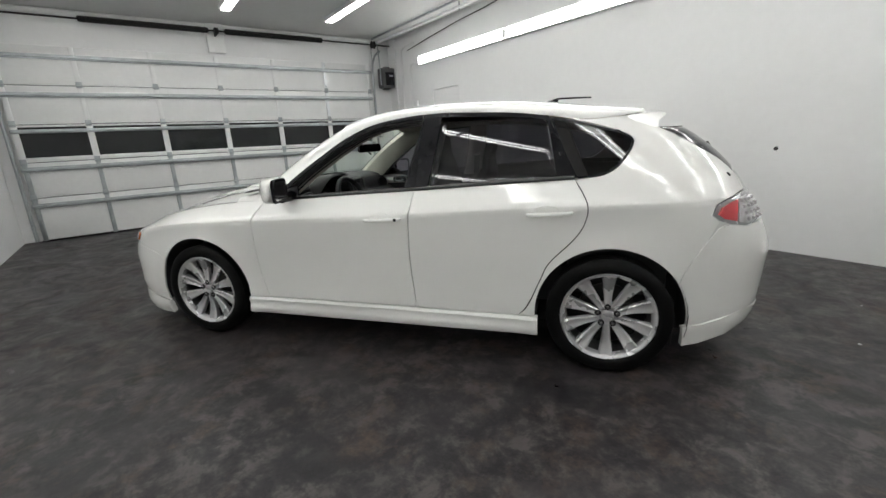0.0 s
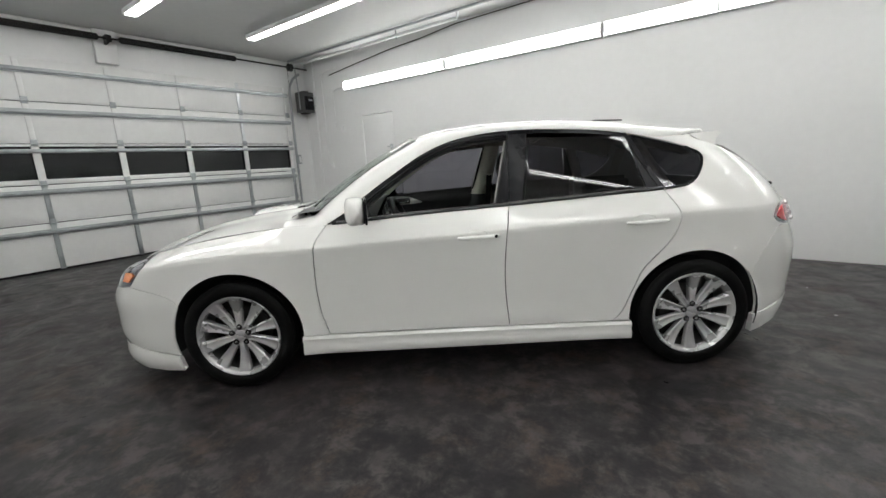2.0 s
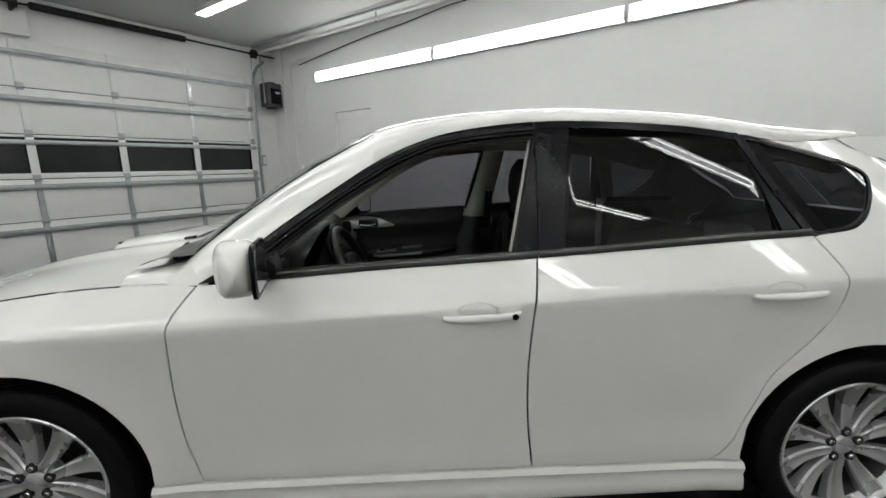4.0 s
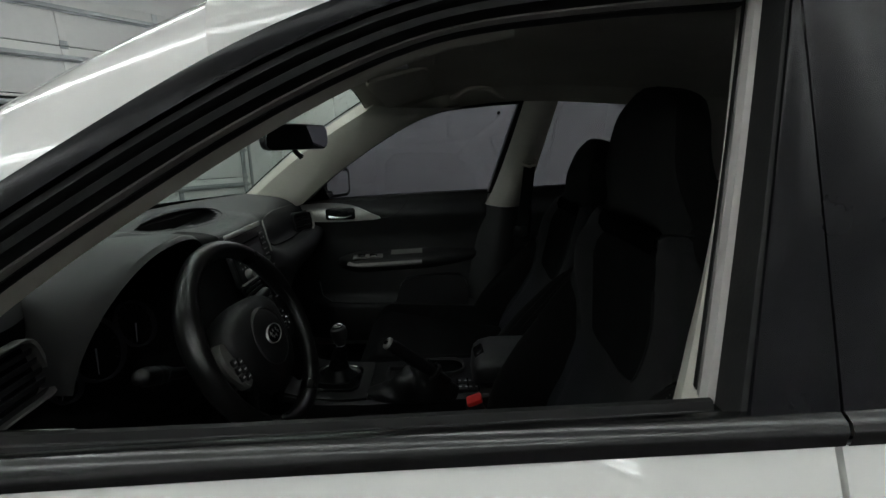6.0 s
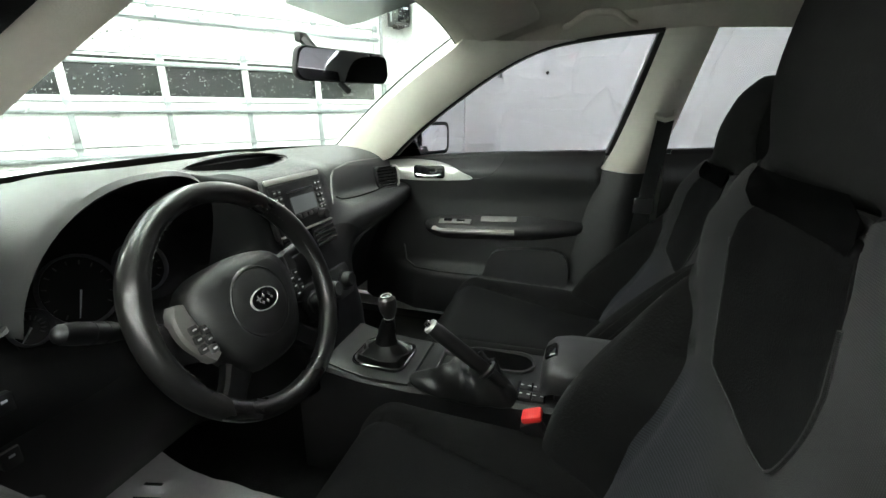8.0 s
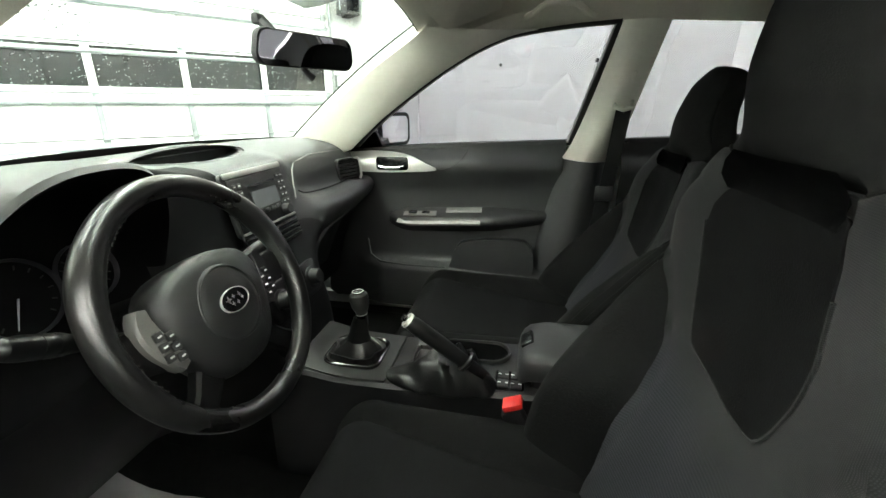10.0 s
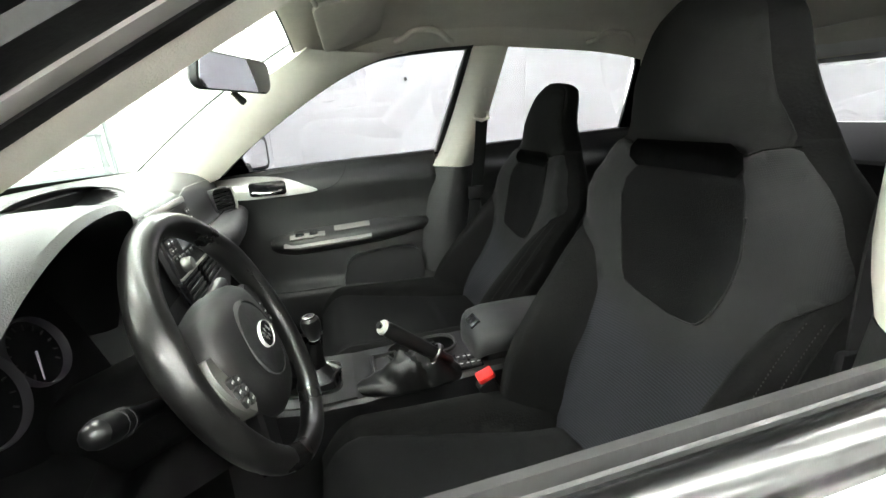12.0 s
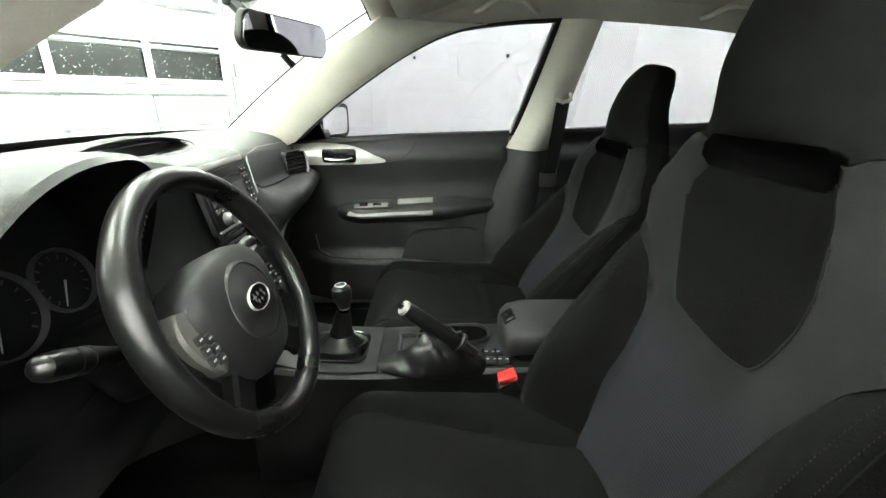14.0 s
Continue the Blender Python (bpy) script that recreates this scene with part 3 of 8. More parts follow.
tube(bm, [(OU + 0.06, OV - 0.17, OZ - 0.15), (OU + 0.06, OV - 0.17, OZ + 0.16), (OU, OV - 0.16, SZ)], 0.012)
part("chain_guard", bm, GALV, op)

# ---- conduits, pipes and boxes
def run(name, label, pts, r, m=WHITEMETAL, category="pipe"):
    bm = bmesh.new()
    tube(bm, pts, r, 8)
    ob = put(name, bm, m)
    ob.matrix_world = ROOM
    return tagged(ob, label, category)


run("conduit", "white painted conduit beside the garage door", [(-5.80, V1 - 0.025, 0.3), (-5.80, V1 - 0.025, 3.34)], 0.016)
run("conduit", "white painted conduit down the block wall", [(-5.55, V1 - 0.02, 1.3), (-5.55, V1 - 0.02, 3.05), (-5.40, V1 - 0.02, 3.12), (-5.05, V1 - 0.02, 3.12)], 0.011)
run("conduit", "white painted conduit drop", [(-5.22, V1 - 0.02, 1.95), (-5.22, V1 - 0.02, 2.7), (-5.12, V1 - 0.02, 2.75), (-4.95, V1 - 0.02, 2.75)], 0.009)
run("sprinkler_pipe", "grey-white overhead pipe along the ceiling edge", [(-5.95, 3.0, 3.27), (-3.2, 3.0, 3.27), (-1.95, 3.0, 3.27), (-1.95, 3.0, 3.355)], 0.026)
run("ceiling_pipe", "grey painted pipe under the ceiling", [(-5.95, 2.86, 3.325), (5.3, 2.86, 3.325)], 0.02, GALV)
run("black_cable", "black cable sagging along the top of the wall", [(-5.3, V1 - 0.02, 3.02), (-4.6, V1 - 0.02, 3.10), (-3.6, V1 - 0.02, 3.20), (-2.9, V1 - 0.02, 3.24), (-2.2, V1 - 0.02, 3.31), (-0.8, V1 - 0.02, 3.33), (5, V1 - 0.02, 3.33)], 0.008, BLACKSTEEL, "cable")
run("ceiling_trim", "white painted trim where the door wall meets the ceiling", [(U0 - 0.06, V0 + 0.02, 3.31), (U0 - 0.06, V1 - 0.02, 3.31)], 0.045, GDOOR, "trim")["kind"] = "structure"
run("pipe_hanger", "grey rod hanger holding the overhead pipe", [(-3.16, 3.0, 3.22), (-3.16, 3.0, 3.355)], 0.012, GALV, "hanger")
for u, z in ((-5.05, 1.97), (-5.83, 1.28), (-5.46, 1.27)):
    sb = thing("wall_switch", "small white switch box on the block wall", "switch", "switches by the door")
    sb.matrix_world = ROOM @ pose(u, V1, z)
    bm = bmesh.new()
    box(bm, (0, -0.018, 0), (0.07, 0.036, 0.11), 0.006)
    part("switch_box", bm, WHITEMETAL, sb)
    bm = bmesh.new()
    box(bm, (0, -0.04, 0), (0.012, 0.014, 0.025), 0.003)
    part("toggle", bm, WHITEMETAL, sb)
so = thing("wall_outlet", "grey conduit outlet on the door jamb", "outlet")
so.matrix_world = ROOM @ pose(U0 - 0.1, 2.98, 1.42)
bm = bmesh.new()
box(bm, (0.03, 0, 0), (0.06, 0.08, 0.19), 0.008)
part("outlet_box", bm, GALV, so)
bm = bmesh.new()
box(bm, (0.064, 0, 0), (0.01, 0.05, 0.13), 0.004)
part("cover", bm, WHITEMETAL, so)
for u, v, z in ((1.23, V1, 1.0), (-2.95, V1, 1.52), (-1.75, V1, 1.50)):
    bm = bmesh.new()
    lathe(bm, [(0.0, 0.022), (0.010, 0.02), (0.016, 0.008), (0.02, 0)], frame_at((u, v, z), (1, 0, 0), (0, 0, 1)), 10)
    ob = put("wall_anchor", bm, BLACKSTEEL)
    ob.matrix_world = ROOM
    tagged(ob, "small dark anchor bolt in the block wall", "anchor", "anchors in the wall")
hk = run("wall_hose_bib", "dark bent pipe stub low on the block wall", [(2.95, V1, 0.55), (2.95, V1 - 0.06, 0.55), (2.95, V1 - 0.07, 0.42)], 0.012, BLACKSTEEL)

# ---- fluorescent fixtures
def fixture(length=2.44):
    fx = thing("light_fixture", "eight-foot white fluorescent strip fixture with lit tubes", "light fixture", "strip lights")
    bm = bmesh.new()
    prof = [(-0.080, 0), (-0.086, 0.066), (-0.079, 0.066), (-0.062, 0.028), (0.062, 0.028), (0.079, 0.066), (0.086, 0.066), (0.080, 0)]
    loft(bm, [[(x, y, z) for y, z in prof] for x in (0.006, length - 0.006)])
    part("housing", bm, WHITEMETAL, fx, smooth=False)
    for y in (-0.042, 0.042):
        for k in range(2):
            bm = bmesh.new()
            a, b = 0.03 + k * length / 2, (k + 1) * length / 2 - 0.02
            tube(bm, [(a, y, 0.060), (b, y, 0.060)], 0.013, 12)
            part("tube", bm, TUBE, fx, "lit white fluorescent tube")
    for x in (0.012, length / 2, length - 0.012):
        bm = bmesh.new()
        box(bm, (x, 0, 0.045), (0.022, 0.12, 0.06), 0.004)
        part("lamp_holder", bm, WHITEMETAL, fx)
    return fx


first = fixture()
first.matrix_world = ROOM @ frame_at((-4.86, V1 - 0.002, 2.755), (1, 0, 0), (0, 0, 1))
for k in range(1, 4):
    copy_thing(first, ROOM @ frame_at((-4.86 + 2.46 * k, V1 - 0.002, 2.755), (1, 0, 0), (0, 0, 1)))
# row added on the unseen south wall, modelled on the north wall's row
for k in range(4):
    copy_thing(first, ROOM @ frame_at((-2.42 + 2.46 * k, V0 + 0.002, 2.755), (-1, 0, 0), (0, 0, 1)))
for v in (1.53, -0.13, -1.66):
    for k in range(4):
        copy_thing(first, ROOM @ frame_at((-4.98 + 2.46 * k, v, H - 0.002), (1, 0, 0), (0, -1, 0)))

# ---------------------------------------------------------------- the car: nose to -x, left side to -y
car = thing("car", "white five-door hatchback parked in the garage, driver's window open", "car")
XF, XR, RW = -1.31, 1.31, 0.315

zc = pchip([-2.3, -1.8, -1.5, -1.2, -0.82, -0.25, 0.25, 0.75, 1.2, 1.67, 2.2], [0.66, 0.735, 0.775, 0.798, 0.812, 0.836, 0.862, 0.887, 0.905, 0.918, 0.93])
zb = pchip([-2.3, -1.98, -1.9, -1.6, -1.2, -0.95, -0.75, -0.25, 0.26, 0.57, 0.88, 1.14, 1.3, 2.2], [0.69, 0.735, 0.765, 0.838, 0.897, 0.918, 0.925, 0.958, 0.983, 1.0, 1.018, 1.03, 1.042, 1.06])
yb = pchip([-2.3, -1.6, -1.2, -0.95, -0.7, -0.2, 0.3, 1.3, 2.2], [0.71, 0.715, 0.73, 0.765, 0.80, 0.806, 0.806, 0.80, 0.80])
slope = pchip([-1, 0.4, 0.9, 1.43, 2.2], [0.41, 0.41, 0.52, 0.78, 0.85])


def half_width(x, z):
    c, b, y1 = zc(x), zb(x), yb(x)
    if z > b:
        return y1 - slope(x) * (z - b) - 0.06 * (z - b) ** 2
    low = min(max(0.345 + 0.037 * (x + 0.6), 0.335), 0.39)  # crease along the foot of the doors
    k = [0.05, 0.18, 0.28, low - 0.005, low + 0.012, 0.62, c - 0.004, c, c + 0.004, b]
    y = [0.80, 0.840, 0.848, 0.8525, 0.8480, 0.860, 0.8795, 0.880, 0.8775, y1]
    for i in range(1, len(k)):
        if k[i] <= k[i - 1]:
            k[i] = k[i - 1] + 0.004
    w = pchip(k, y)(z)
    for xw in (XF, XR):
        r = math.hypot(x - xw, z - RW)
        w += 0.010 * math.exp(-((r - 0.375) / 0.05) ** 2)
    return w


AF, AR = -1.45, 1.30
x_front = pchip([0.1, 0.2, 0.35, 0.5, 0.6, 0.68, 0.75, 1.0], [2.22, 2.25, 2.285, 2.285, 2.24, 2.163, 2.06, 1.9])
x_rear = pchip([0.1, 0.2, 0.35, 0.6, 0.85, 0.93, 1.0, 1.1, 1.2, 1.28, 1.36, 1.45], [2.06, 2.10, 2.16, 2.18, 2.085, 2.03, 1.99, 1.91, 1.80, 1.68, 1.56, 1.48])
QF, QR = 0.775 * math.pi / 2, 0.86 * math.pi / 2
NP = 3.0


def skin(a, z):
    """The left half of the car's flank, wrapped round nose and tail: a runs along the side."""
    if AF <= a <= AR:
        return (a, -half_width(a, z), z)
    if a < AF:
        ph = min((AF - a) / QF, 1) * math.pi / 2
        ln, x0, sg = x_front(z) + AF, AF, -1
    else:
        ph = min((a - AR) / QR, 1) * math.pi / 2
        ln, x0, sg = max(x_rear(z) - AR, 0.12), AR, 1
    c, s = math.cos(ph), math.sin(ph)
    r = 1 / (abs(c) ** NP + abs(s) ** NP) ** (1 / NP)
    x = x0 + sg * ln * r * s
    return (x, -half_width(x, z) * r * c, z)


def along(x, z):
    """The a at which the skin reaches x."""
    if AF <= x <= AR:
        return x
    lo, hi = (AF - QF, AF) if x < AF else (AR, AR + QR)
    for _ in range(40):
        m = (lo + hi) / 2
        if skin(m, z)[0] < x:
            lo = m
        else:
            hi = m
    return (lo + hi) / 2


def wrap(pts):
    return [(along(x, z), z) for x, z in pts]


def arch(xw, a0, a1, r=0.371, n=26):
    return [(xw + r * math.cos(radians(a0 + (a1 - a0) * k / n)), RW + r * math.sin(radians(a0 + (a1 - a0) * k / n))) for k in range(n + 1)]


seam1 = spline([(-0.762, 0.922), (-0.800, 0.87), (-0.822, 0.823), (-0.833, 0.711), (-0.837, 0.577), (-0.827, 0.437), (-0.808, 0.36), (-0.787, 0.297)])
seam2 = spline([(0.261, 0.980), (0.250, 0.90), (0.240, 0.835), (0.228, 0.646), (0.232, 0.479), (0.249, 0.296)])
seam3 = spline([(1.128, 1.024), (1.165, 0.965), (1.188, 0.915), (1.192, 0.865), (1.172, 0.795), (1.125, 0.724), (1.008, 0.598), (0.964, 0.502), (0.907, 0.369), (0.870, 0.312), (0.846, 0.290)])
belt_front = [(x, zb(x)) for x in np.linspace(-0.762, 0.261, 40)]
belt_rear = [(x, zb(x)) for x in np.linspace(0.261, 1.128, 36)]
sill_line = lambda a, b: [(x, 0.296 - 0.010 * max(x, 0)) for x in np.linspace(a, b, 20)]  # noqa: E731
head_back = [(-1.925, 0.622), (-1.868, 0.683), (-1.812, 0.742)]
head_top = [(-1.812, 0.742), (-1.88, 0.756), (-1.96, 0.742), (-2.05, 0.715), (-2.12, 0.68)]
bump_seam_f = [(-1.615, 0.50), (-1.66, 0.545), (-1.75, 0.585), (-1.925, 0.622)]
bump_seam_r = [(1.631, 0.5005), (1.645, 0.55), (1.68, 0.62), (1.74, 0.72), (1.79, 0.785)]

BOTH = (1, -1)
ca = np.linspace(AF - QF, AR + QR, 50)
crease = pchip(list(ca), [float(zc(skin(a, 0.8)[0])) for a in ca])


def panel(name, poly, material, parent=car, sides=(1,), step=0.04, lip=0.012, gap=0.0028, label="", off=0.0, wrapped=True, level=False, flat=False):
    p = wrap(poly) if wrapped else poly
    p = inset(tidy(p), gap)
    f = skin if not off else (lambda a, z: (skin(a, z)[0], skin(a, z)[1] + off, z))
    bm = bmesh.new()
    if flat:
        # panes bow evenly outwards from belt to roof and run straight along the car
        smp = np.array([(a, z, half_width(a, z)) for a, z in p])
        cf = np.linalg.lstsq(np.stack([np.ones(len(smp)), smp[:, 0], smp[:, 1], smp[:, 0] * smp[:, 1]], 1), smp[:, 2], rcond=None)[0]
        pf = np.linalg.lstsq(np.stack([np.ones(len(smp)), smp[:, 1]], 1), smp[:, 2], rcond=None)[0]
        zm, zh = (smp[:, 1].min() + smp[:, 1].max()) / 2, (smp[:, 1].max() - smp[:, 1].min()) / 2
        f = lambda a, z: (a, -float(0.15 * (cf[0] + cf[1] * a + cf[2] * z + cf[3] * a * z) + 0.85 * (pf[0] + pf[1] * z) + 0.45 * (zh ** 2 - (z - zm) ** 2)) + off, z)  # noqa: E731
    if level:
        # rows of the mesh run along the shoulder crease
        sheet(bm, [(a, z - crease(a)) for a, z in p], lambda a, w: f(a, w + crease(a)), step, lip, sides, lines=(-0.030, -0.006, 0.006, 0.030))
    else:
        sheet(bm, p, f, step, lip, sides)
    bmesh.ops.recalc_face_normals(bm, faces=bm.faces)
    return part(name, bm, material, parent, label)


# ---- flank panels, both sides
hood_edge = [(x, zb(x)) for x in np.linspace(-0.762, -1.86, 40)]
door_parts = {}
LAMPBED = mat("lamp_reflector", (0.40, 0.40, 0.41), 0.25, metal=0.5, coat=1.0, noise_scale=30, vary=0.15)
for s in BOTH:
    sd = (s,)
    panel("fender", seam1 + [(-0.80, 0.293), (-0.93, 0.291)] + arch(XF, -4, 148) + spline(bump_seam_f)[1:] + spline(head_back)[1:] + hood_edge[::-1], PAINT, sides=sd, level=True)
    dl = panel("front_door", belt_front + seam2[1:] + sill_line(0.249, -0.787)[1:] + seam1[::-1][1:-1], PAINT, sides=sd, level=True)
    dr_ = panel("rear_door", belt_rear + seam3[1:] + sill_line(0.846, 0.249)[1:] + seam2[::-1][1:-1], PAINT, sides=sd, level=True)
    door_parts[s] = (dl, dr_)

# roof line over the doors and the outline of the side windows
dlo_top = spline([(-0.762, 0.925), (-0.66, 0.985), (-0.532, 1.079), (-0.377, 1.183), (-0.21, 1.285), (-0.044, 1.352), (0.12, 1.382), (0.283, 1.396), (0.444, 1.397), (0.761, 1.380), (0.948, 1.356), (1.07, 1.330), (1.22, 1.292), (1.338, 1.255)], 0.03)
dlo_tail = spline([(1.338, 1.255), (1.386, 1.231), (1.406, 1.202), (1.389, 1.155), (1.344, 1.098), (1.309, 1.068), (1.26, 1.045), (1.20, 1.036), (1.128, 1.027)], 0.015)
hatch_seam = [(1.42, 1.338), (1.50, 1.275), (1.60, 1.225), (1.72, 1.155), (1.83, 1.085), (1.905, 1.01), (1.935, 0.945)]
tail_out = [(1.752, 0.846), (1.768, 0.895), (1.82, 0.918), (1.935, 0.942), (2.00, 0.948), (2.03, 0.86), (2.00, 0.785), (1.93, 0.778), (1.84, 0.797), (1.79, 0.815)]
for s in BOTH:
    sd = (s,)
    top = [(x, z) for x, z in dlo_top if x > 1.0]
    roofline = [(1.42, 1.338), (1.30, 1.340), (1.20, 1.338), (1.10, 1.345), (1.0, 1.352)]
    roofline = [(x, pchip([0.9, 1.0, 1.1, 1.2, 1.3, 1.42], [1.366, 1.348, 1.330, 1.322, 1.325, 1.338])(x)) for x in np.linspace(1.42, 1.0, 16)]
    q = seam3[::-1] + dlo_tail[::-1][1:] + [p for p in dlo_top[::-1] if p[0] > 1.05][1:] + [p for p in roofline[::-1] if p[0] > 1.06] + spline(hatch_seam, 0.03)[1:]
    q += [(1.935, 0.942), (1.82, 0.918), (1.768, 0.895), (1.752, 0.846), (1.79, 0.815)] + bump_seam_r[::-1][1:] + arch(XR, 30, 184)[1:] + [(0.90, 0.290)]
    panel("quarter_panel", q, PAINT, sides=sd, level=True)
    tl = panel("tail_lamp", tail_out, LAMPBED, sides=sd, step=0.03, gap=0.003, label="tail lamp with red and clear faceted lenses")
    bm = bmesh.new()
    sheet(bm, inset(tidy(wrap([(1.77, 0.848), (1.785, 0.885), (1.825, 0.905), (1.868, 0.915), (1.868, 0.808), (1.80, 0.826)])), 0.003), lambda a, z: tuple(Vector(skin(a, z)) + Vector((0.006, -0.008, 0))), 0.02, 0.01, sd)
    part("red_lens", bm, REDLENS, tl, "red lens")
    bm = bmesh.new()
    sheet(bm, inset(tidy(wrap([(1.872, 0.916), (1.935, 0.932), (1.985, 0.938), (2.012, 0.86), (1.99, 0.797), (1.93, 0.789), (1.872, 0.805)])), 0.003), lambda a, z: tuple(Vector(skin(a, z)) + Vector((0.006, -0.008, 0))), 0.02, 0.01, sd)
    for i in range(4):
        for j in range(4):
            x, y, z = skin(along(1.885 + 0.028 * j, 0.9), 0.815 + 0.03 * i)
            bmesh.ops.create_icosphere(bm, subdivisions=1, radius=0.013, matrix=Matrix.Translation((x + 0.006, s * (y - 0.006), z)))
    part("clear_lens", bm, CLEARLENS, tl, "clear faceted lens")

# bumpers
fb = wrap(arch(XF, 196, 150, 0.371, 12)) + wrap(spline(bump_seam_f)[1:]) + wrap([(-1.99, 0.612), (-2.07, 0.602), (-2.15, 0.59)]) + [(AF - QF, 0.58), (AF - QF, 0.24)] + wrap([(-2.15, 0.24), (-1.9, 0.243), (-1.75, 0.225), (-1.67, 0.216)])
panel("front_bumper", fb, PAINT, sides=BOTH, wrapped=False, gap=0.0004, label="white front bumper")


def lip_skin(a, z):
    x, y, zz = skin(a, z)
    k = 0.022 * min(max((0.25 - z) / 0.07, 0), 1)
    n = Vector((0, -1, 0)) if AF <= a <= AR else Vector((x - (AF if a < AF else AR), y, 0)).normalized()
    return (x + n.x * k, y + n.y * k, zz)


bm = bmesh.new()
fl_ = wrap([(-1.664, 0.212), (-1.775, 0.222), (-1.9, 0.238), (-2.08, 0.255), (-2.16, 0.235)]) + [(AF - QF, 0.235), (AF - QF, 0.125)] + wrap([(-2.05, 0.12), (-1.9, 0.115), (-1.765, 0.112), (-1.652, 0.118)])
sheet(bm, tidy(fl_), lip_skin, 0.03, 0.03, BOTH)
part("front_lip_spoiler", bm, PAINT, car, "white front lip spoiler")
rb = wrap([(1.79, 0.785), (1.84, 0.795), (1.93, 0.776), (2.0, 0.783)]) + [(AR + QR, 0.78), (AR + QR, 0.32)] + wrap([(1.955, 0.335), (1.75, 0.287), (1.655, 0.28)]) + wrap(arch(XR, -4, 30, 0.371, 10)) + wrap(bump_seam_r[1:-1])
panel("rear_bumper", rb, PAINT, sides=BOTH, wrapped=False, gap=0.0004, label="white rear bumper")
bm = bmesh.new()
rl = wrap([(1.662, 0.283), (1.755, 0.290), (1.955, 0.338)]) + [(AR + QR, 0.33), (AR + QR, 0.225)] + wrap([(1.99, 0.24), (1.88, 0.210), (1.75, 0.180), (1.668, 0.172)])
sheet(bm, tidy(rl), lambda a, z: tuple(Vector(skin(a, z)) + Vector((0.004, -0.012 * min(max((0.33 - z) / 0.05, 0), 1), 0))), 0.03, 0.03, BOTH)
part("rear_lip_spoiler", bm, PAINT, car, "white rear lip")
# inner metal behind the tailgate's upper corners
for s in BOTH:
    panel("hatch_corner", [(1.36, 1.332), (1.42, 1.342), (1.505, 1.275), (1.61, 1.222), (1.60, 1.195), (1.47, 1.245)], PAINT, sides=(s,), lip=0.0, off=0.012, gap=0.0)
# backing behind the bumper seams
SEAM = mat("seam_backing_paint", (0.60, 0.60, 0.585), 0.4)
for s in BOTH:
    panel("lamp_backing", [(1.755, 0.85), (1.80, 0.90), (1.96, 0.93), (1.97, 0.765), (1.80, 0.765), (1.775, 0.80)], SEAM, sides=(s,), lip=0.0, off=0.010, gap=0.0)
    for path in (bump_seam_r[1:], spline(bump_seam_f)[1:]):
        lo = [(x + 0.012, z - 0.012) if path[0][0] > 0 else (x, z - 0.014) for x, z in path]
        hi = [(x - 0.012, z + 0.012) if path[0][0] > 0 else (x, z + 0.014) for x, z in path]
        panel("seam_backing", lo + hi[::-1], SEAM, sides=(s,), lip=0.0, off=0.005, gap=0.0)
# tailgate: lower metal and glass
tg = wrap([(1.937, 0.944), (1.922, 0.985), (1.893, 1.022)]) + [(AR + QR, 1.022), (AR + QR, 0.79)] + wrap([(2.03, 0.80), (2.04, 0.86), (2.01, 0.95)])
tail_gate = panel("tailgate", tg, PAINT, sides=BOTH, wrapped=False, label="white tailgate")
gw = wrap([(1.888, 1.028), (1.825, 1.09), (1.72, 1.16), (1.60, 1.23), (1.54, 1.262)]) + [(AR + QR, 1.262), (AR + QR, 1.028)]
panel("rear_window", gw, PRIVACY, tail_gate, sides=BOTH, wrapped=False, label="dark tinted rear window", lip=0)
# spoiler over the rear window: a wedge that carries the roof line back
bm = bmesh.new()
rows = []
for k in range(21):
    u = -1 + k / 10
    yt, yl = 0.585 * u, 0.60 * u
    d = 0.030 * u * u
    xe = 1.592 - 0.035 * u * u
    rows.append([(1.37, yt, 1.376 - 1.6 * d), (1.455, yt, 1.3735 - 1.3 * d), (xe - 0.02, yt, 1.366 - d), (xe, yt, 1.360 - d), (xe + 0.002, yt, 1.352 - d), (xe - 0.03, yl, 1.325 - d), (1.545 - 0.02 * u * u, yl, 1.262), (1.47, yl, 1.268), (1.40, yl, 1.335 - d)])
loft(bm, rows)
part("roof_spoiler", bm, PAINT, tail_gate, "white roof-edge spoiler", angle=40)
bm = bmesh.new()
box(bm, (1.577, 0, 1.345), (0.012, 0.26, 0.012), 0.004, pose(0, 0, 0, 0, -25, 0))
part("brake_light", bm, REDLENS, tail_gate, "red high-level brake light")

bm = bmesh.new()
tube(bm, spline([(1.935, 0.0, 1.075), (1.925, -0.05, 1.10), (1.885, -0.16, 1.135), (1.835, -0.28, 1.165)], 0.03), 0.008, 8)
part("rear_wiper", bm, BLACKTRIM, tail_gate, "black rear wiper")

# ---- roof with its side rails
zroof = pchip([-0.30, -0.1, 0.1, 0.4, 0.8, 1.2, 1.5], [1.408, 1.447, 1.466, 1.476, 1.461, 1.416, 1.370])
dlo_z = pchip([p[0] for p in dlo_top[::2]], [p[1] for p in dlo_top[::2]])
rail_z = lambda x: dlo_z(x) if x < 1.0 else pchip([0.9, 1.0, 1.1, 1.2, 1.3, 1.42, 1.5], [1.366, 1.348, 1.330, 1.322, 1.325, 1.338, 1.34])(x)  # noqa: E731


def roof_row(x, n=22):
    z0 = rail_z(x)
    y0, zt = half_width(x, z0), zroof(x)
    out = []
    for k in range(-n, n + 1):
        q = radians(90 * k / n)
        c, s = abs(math.cos(q)), abs(math.sin(q))
        out.append((x, math.copysign(y0 * s ** (2 / 2.1), k), z0 + (zt - z0) * c ** (2 / 3.0)))
    return out


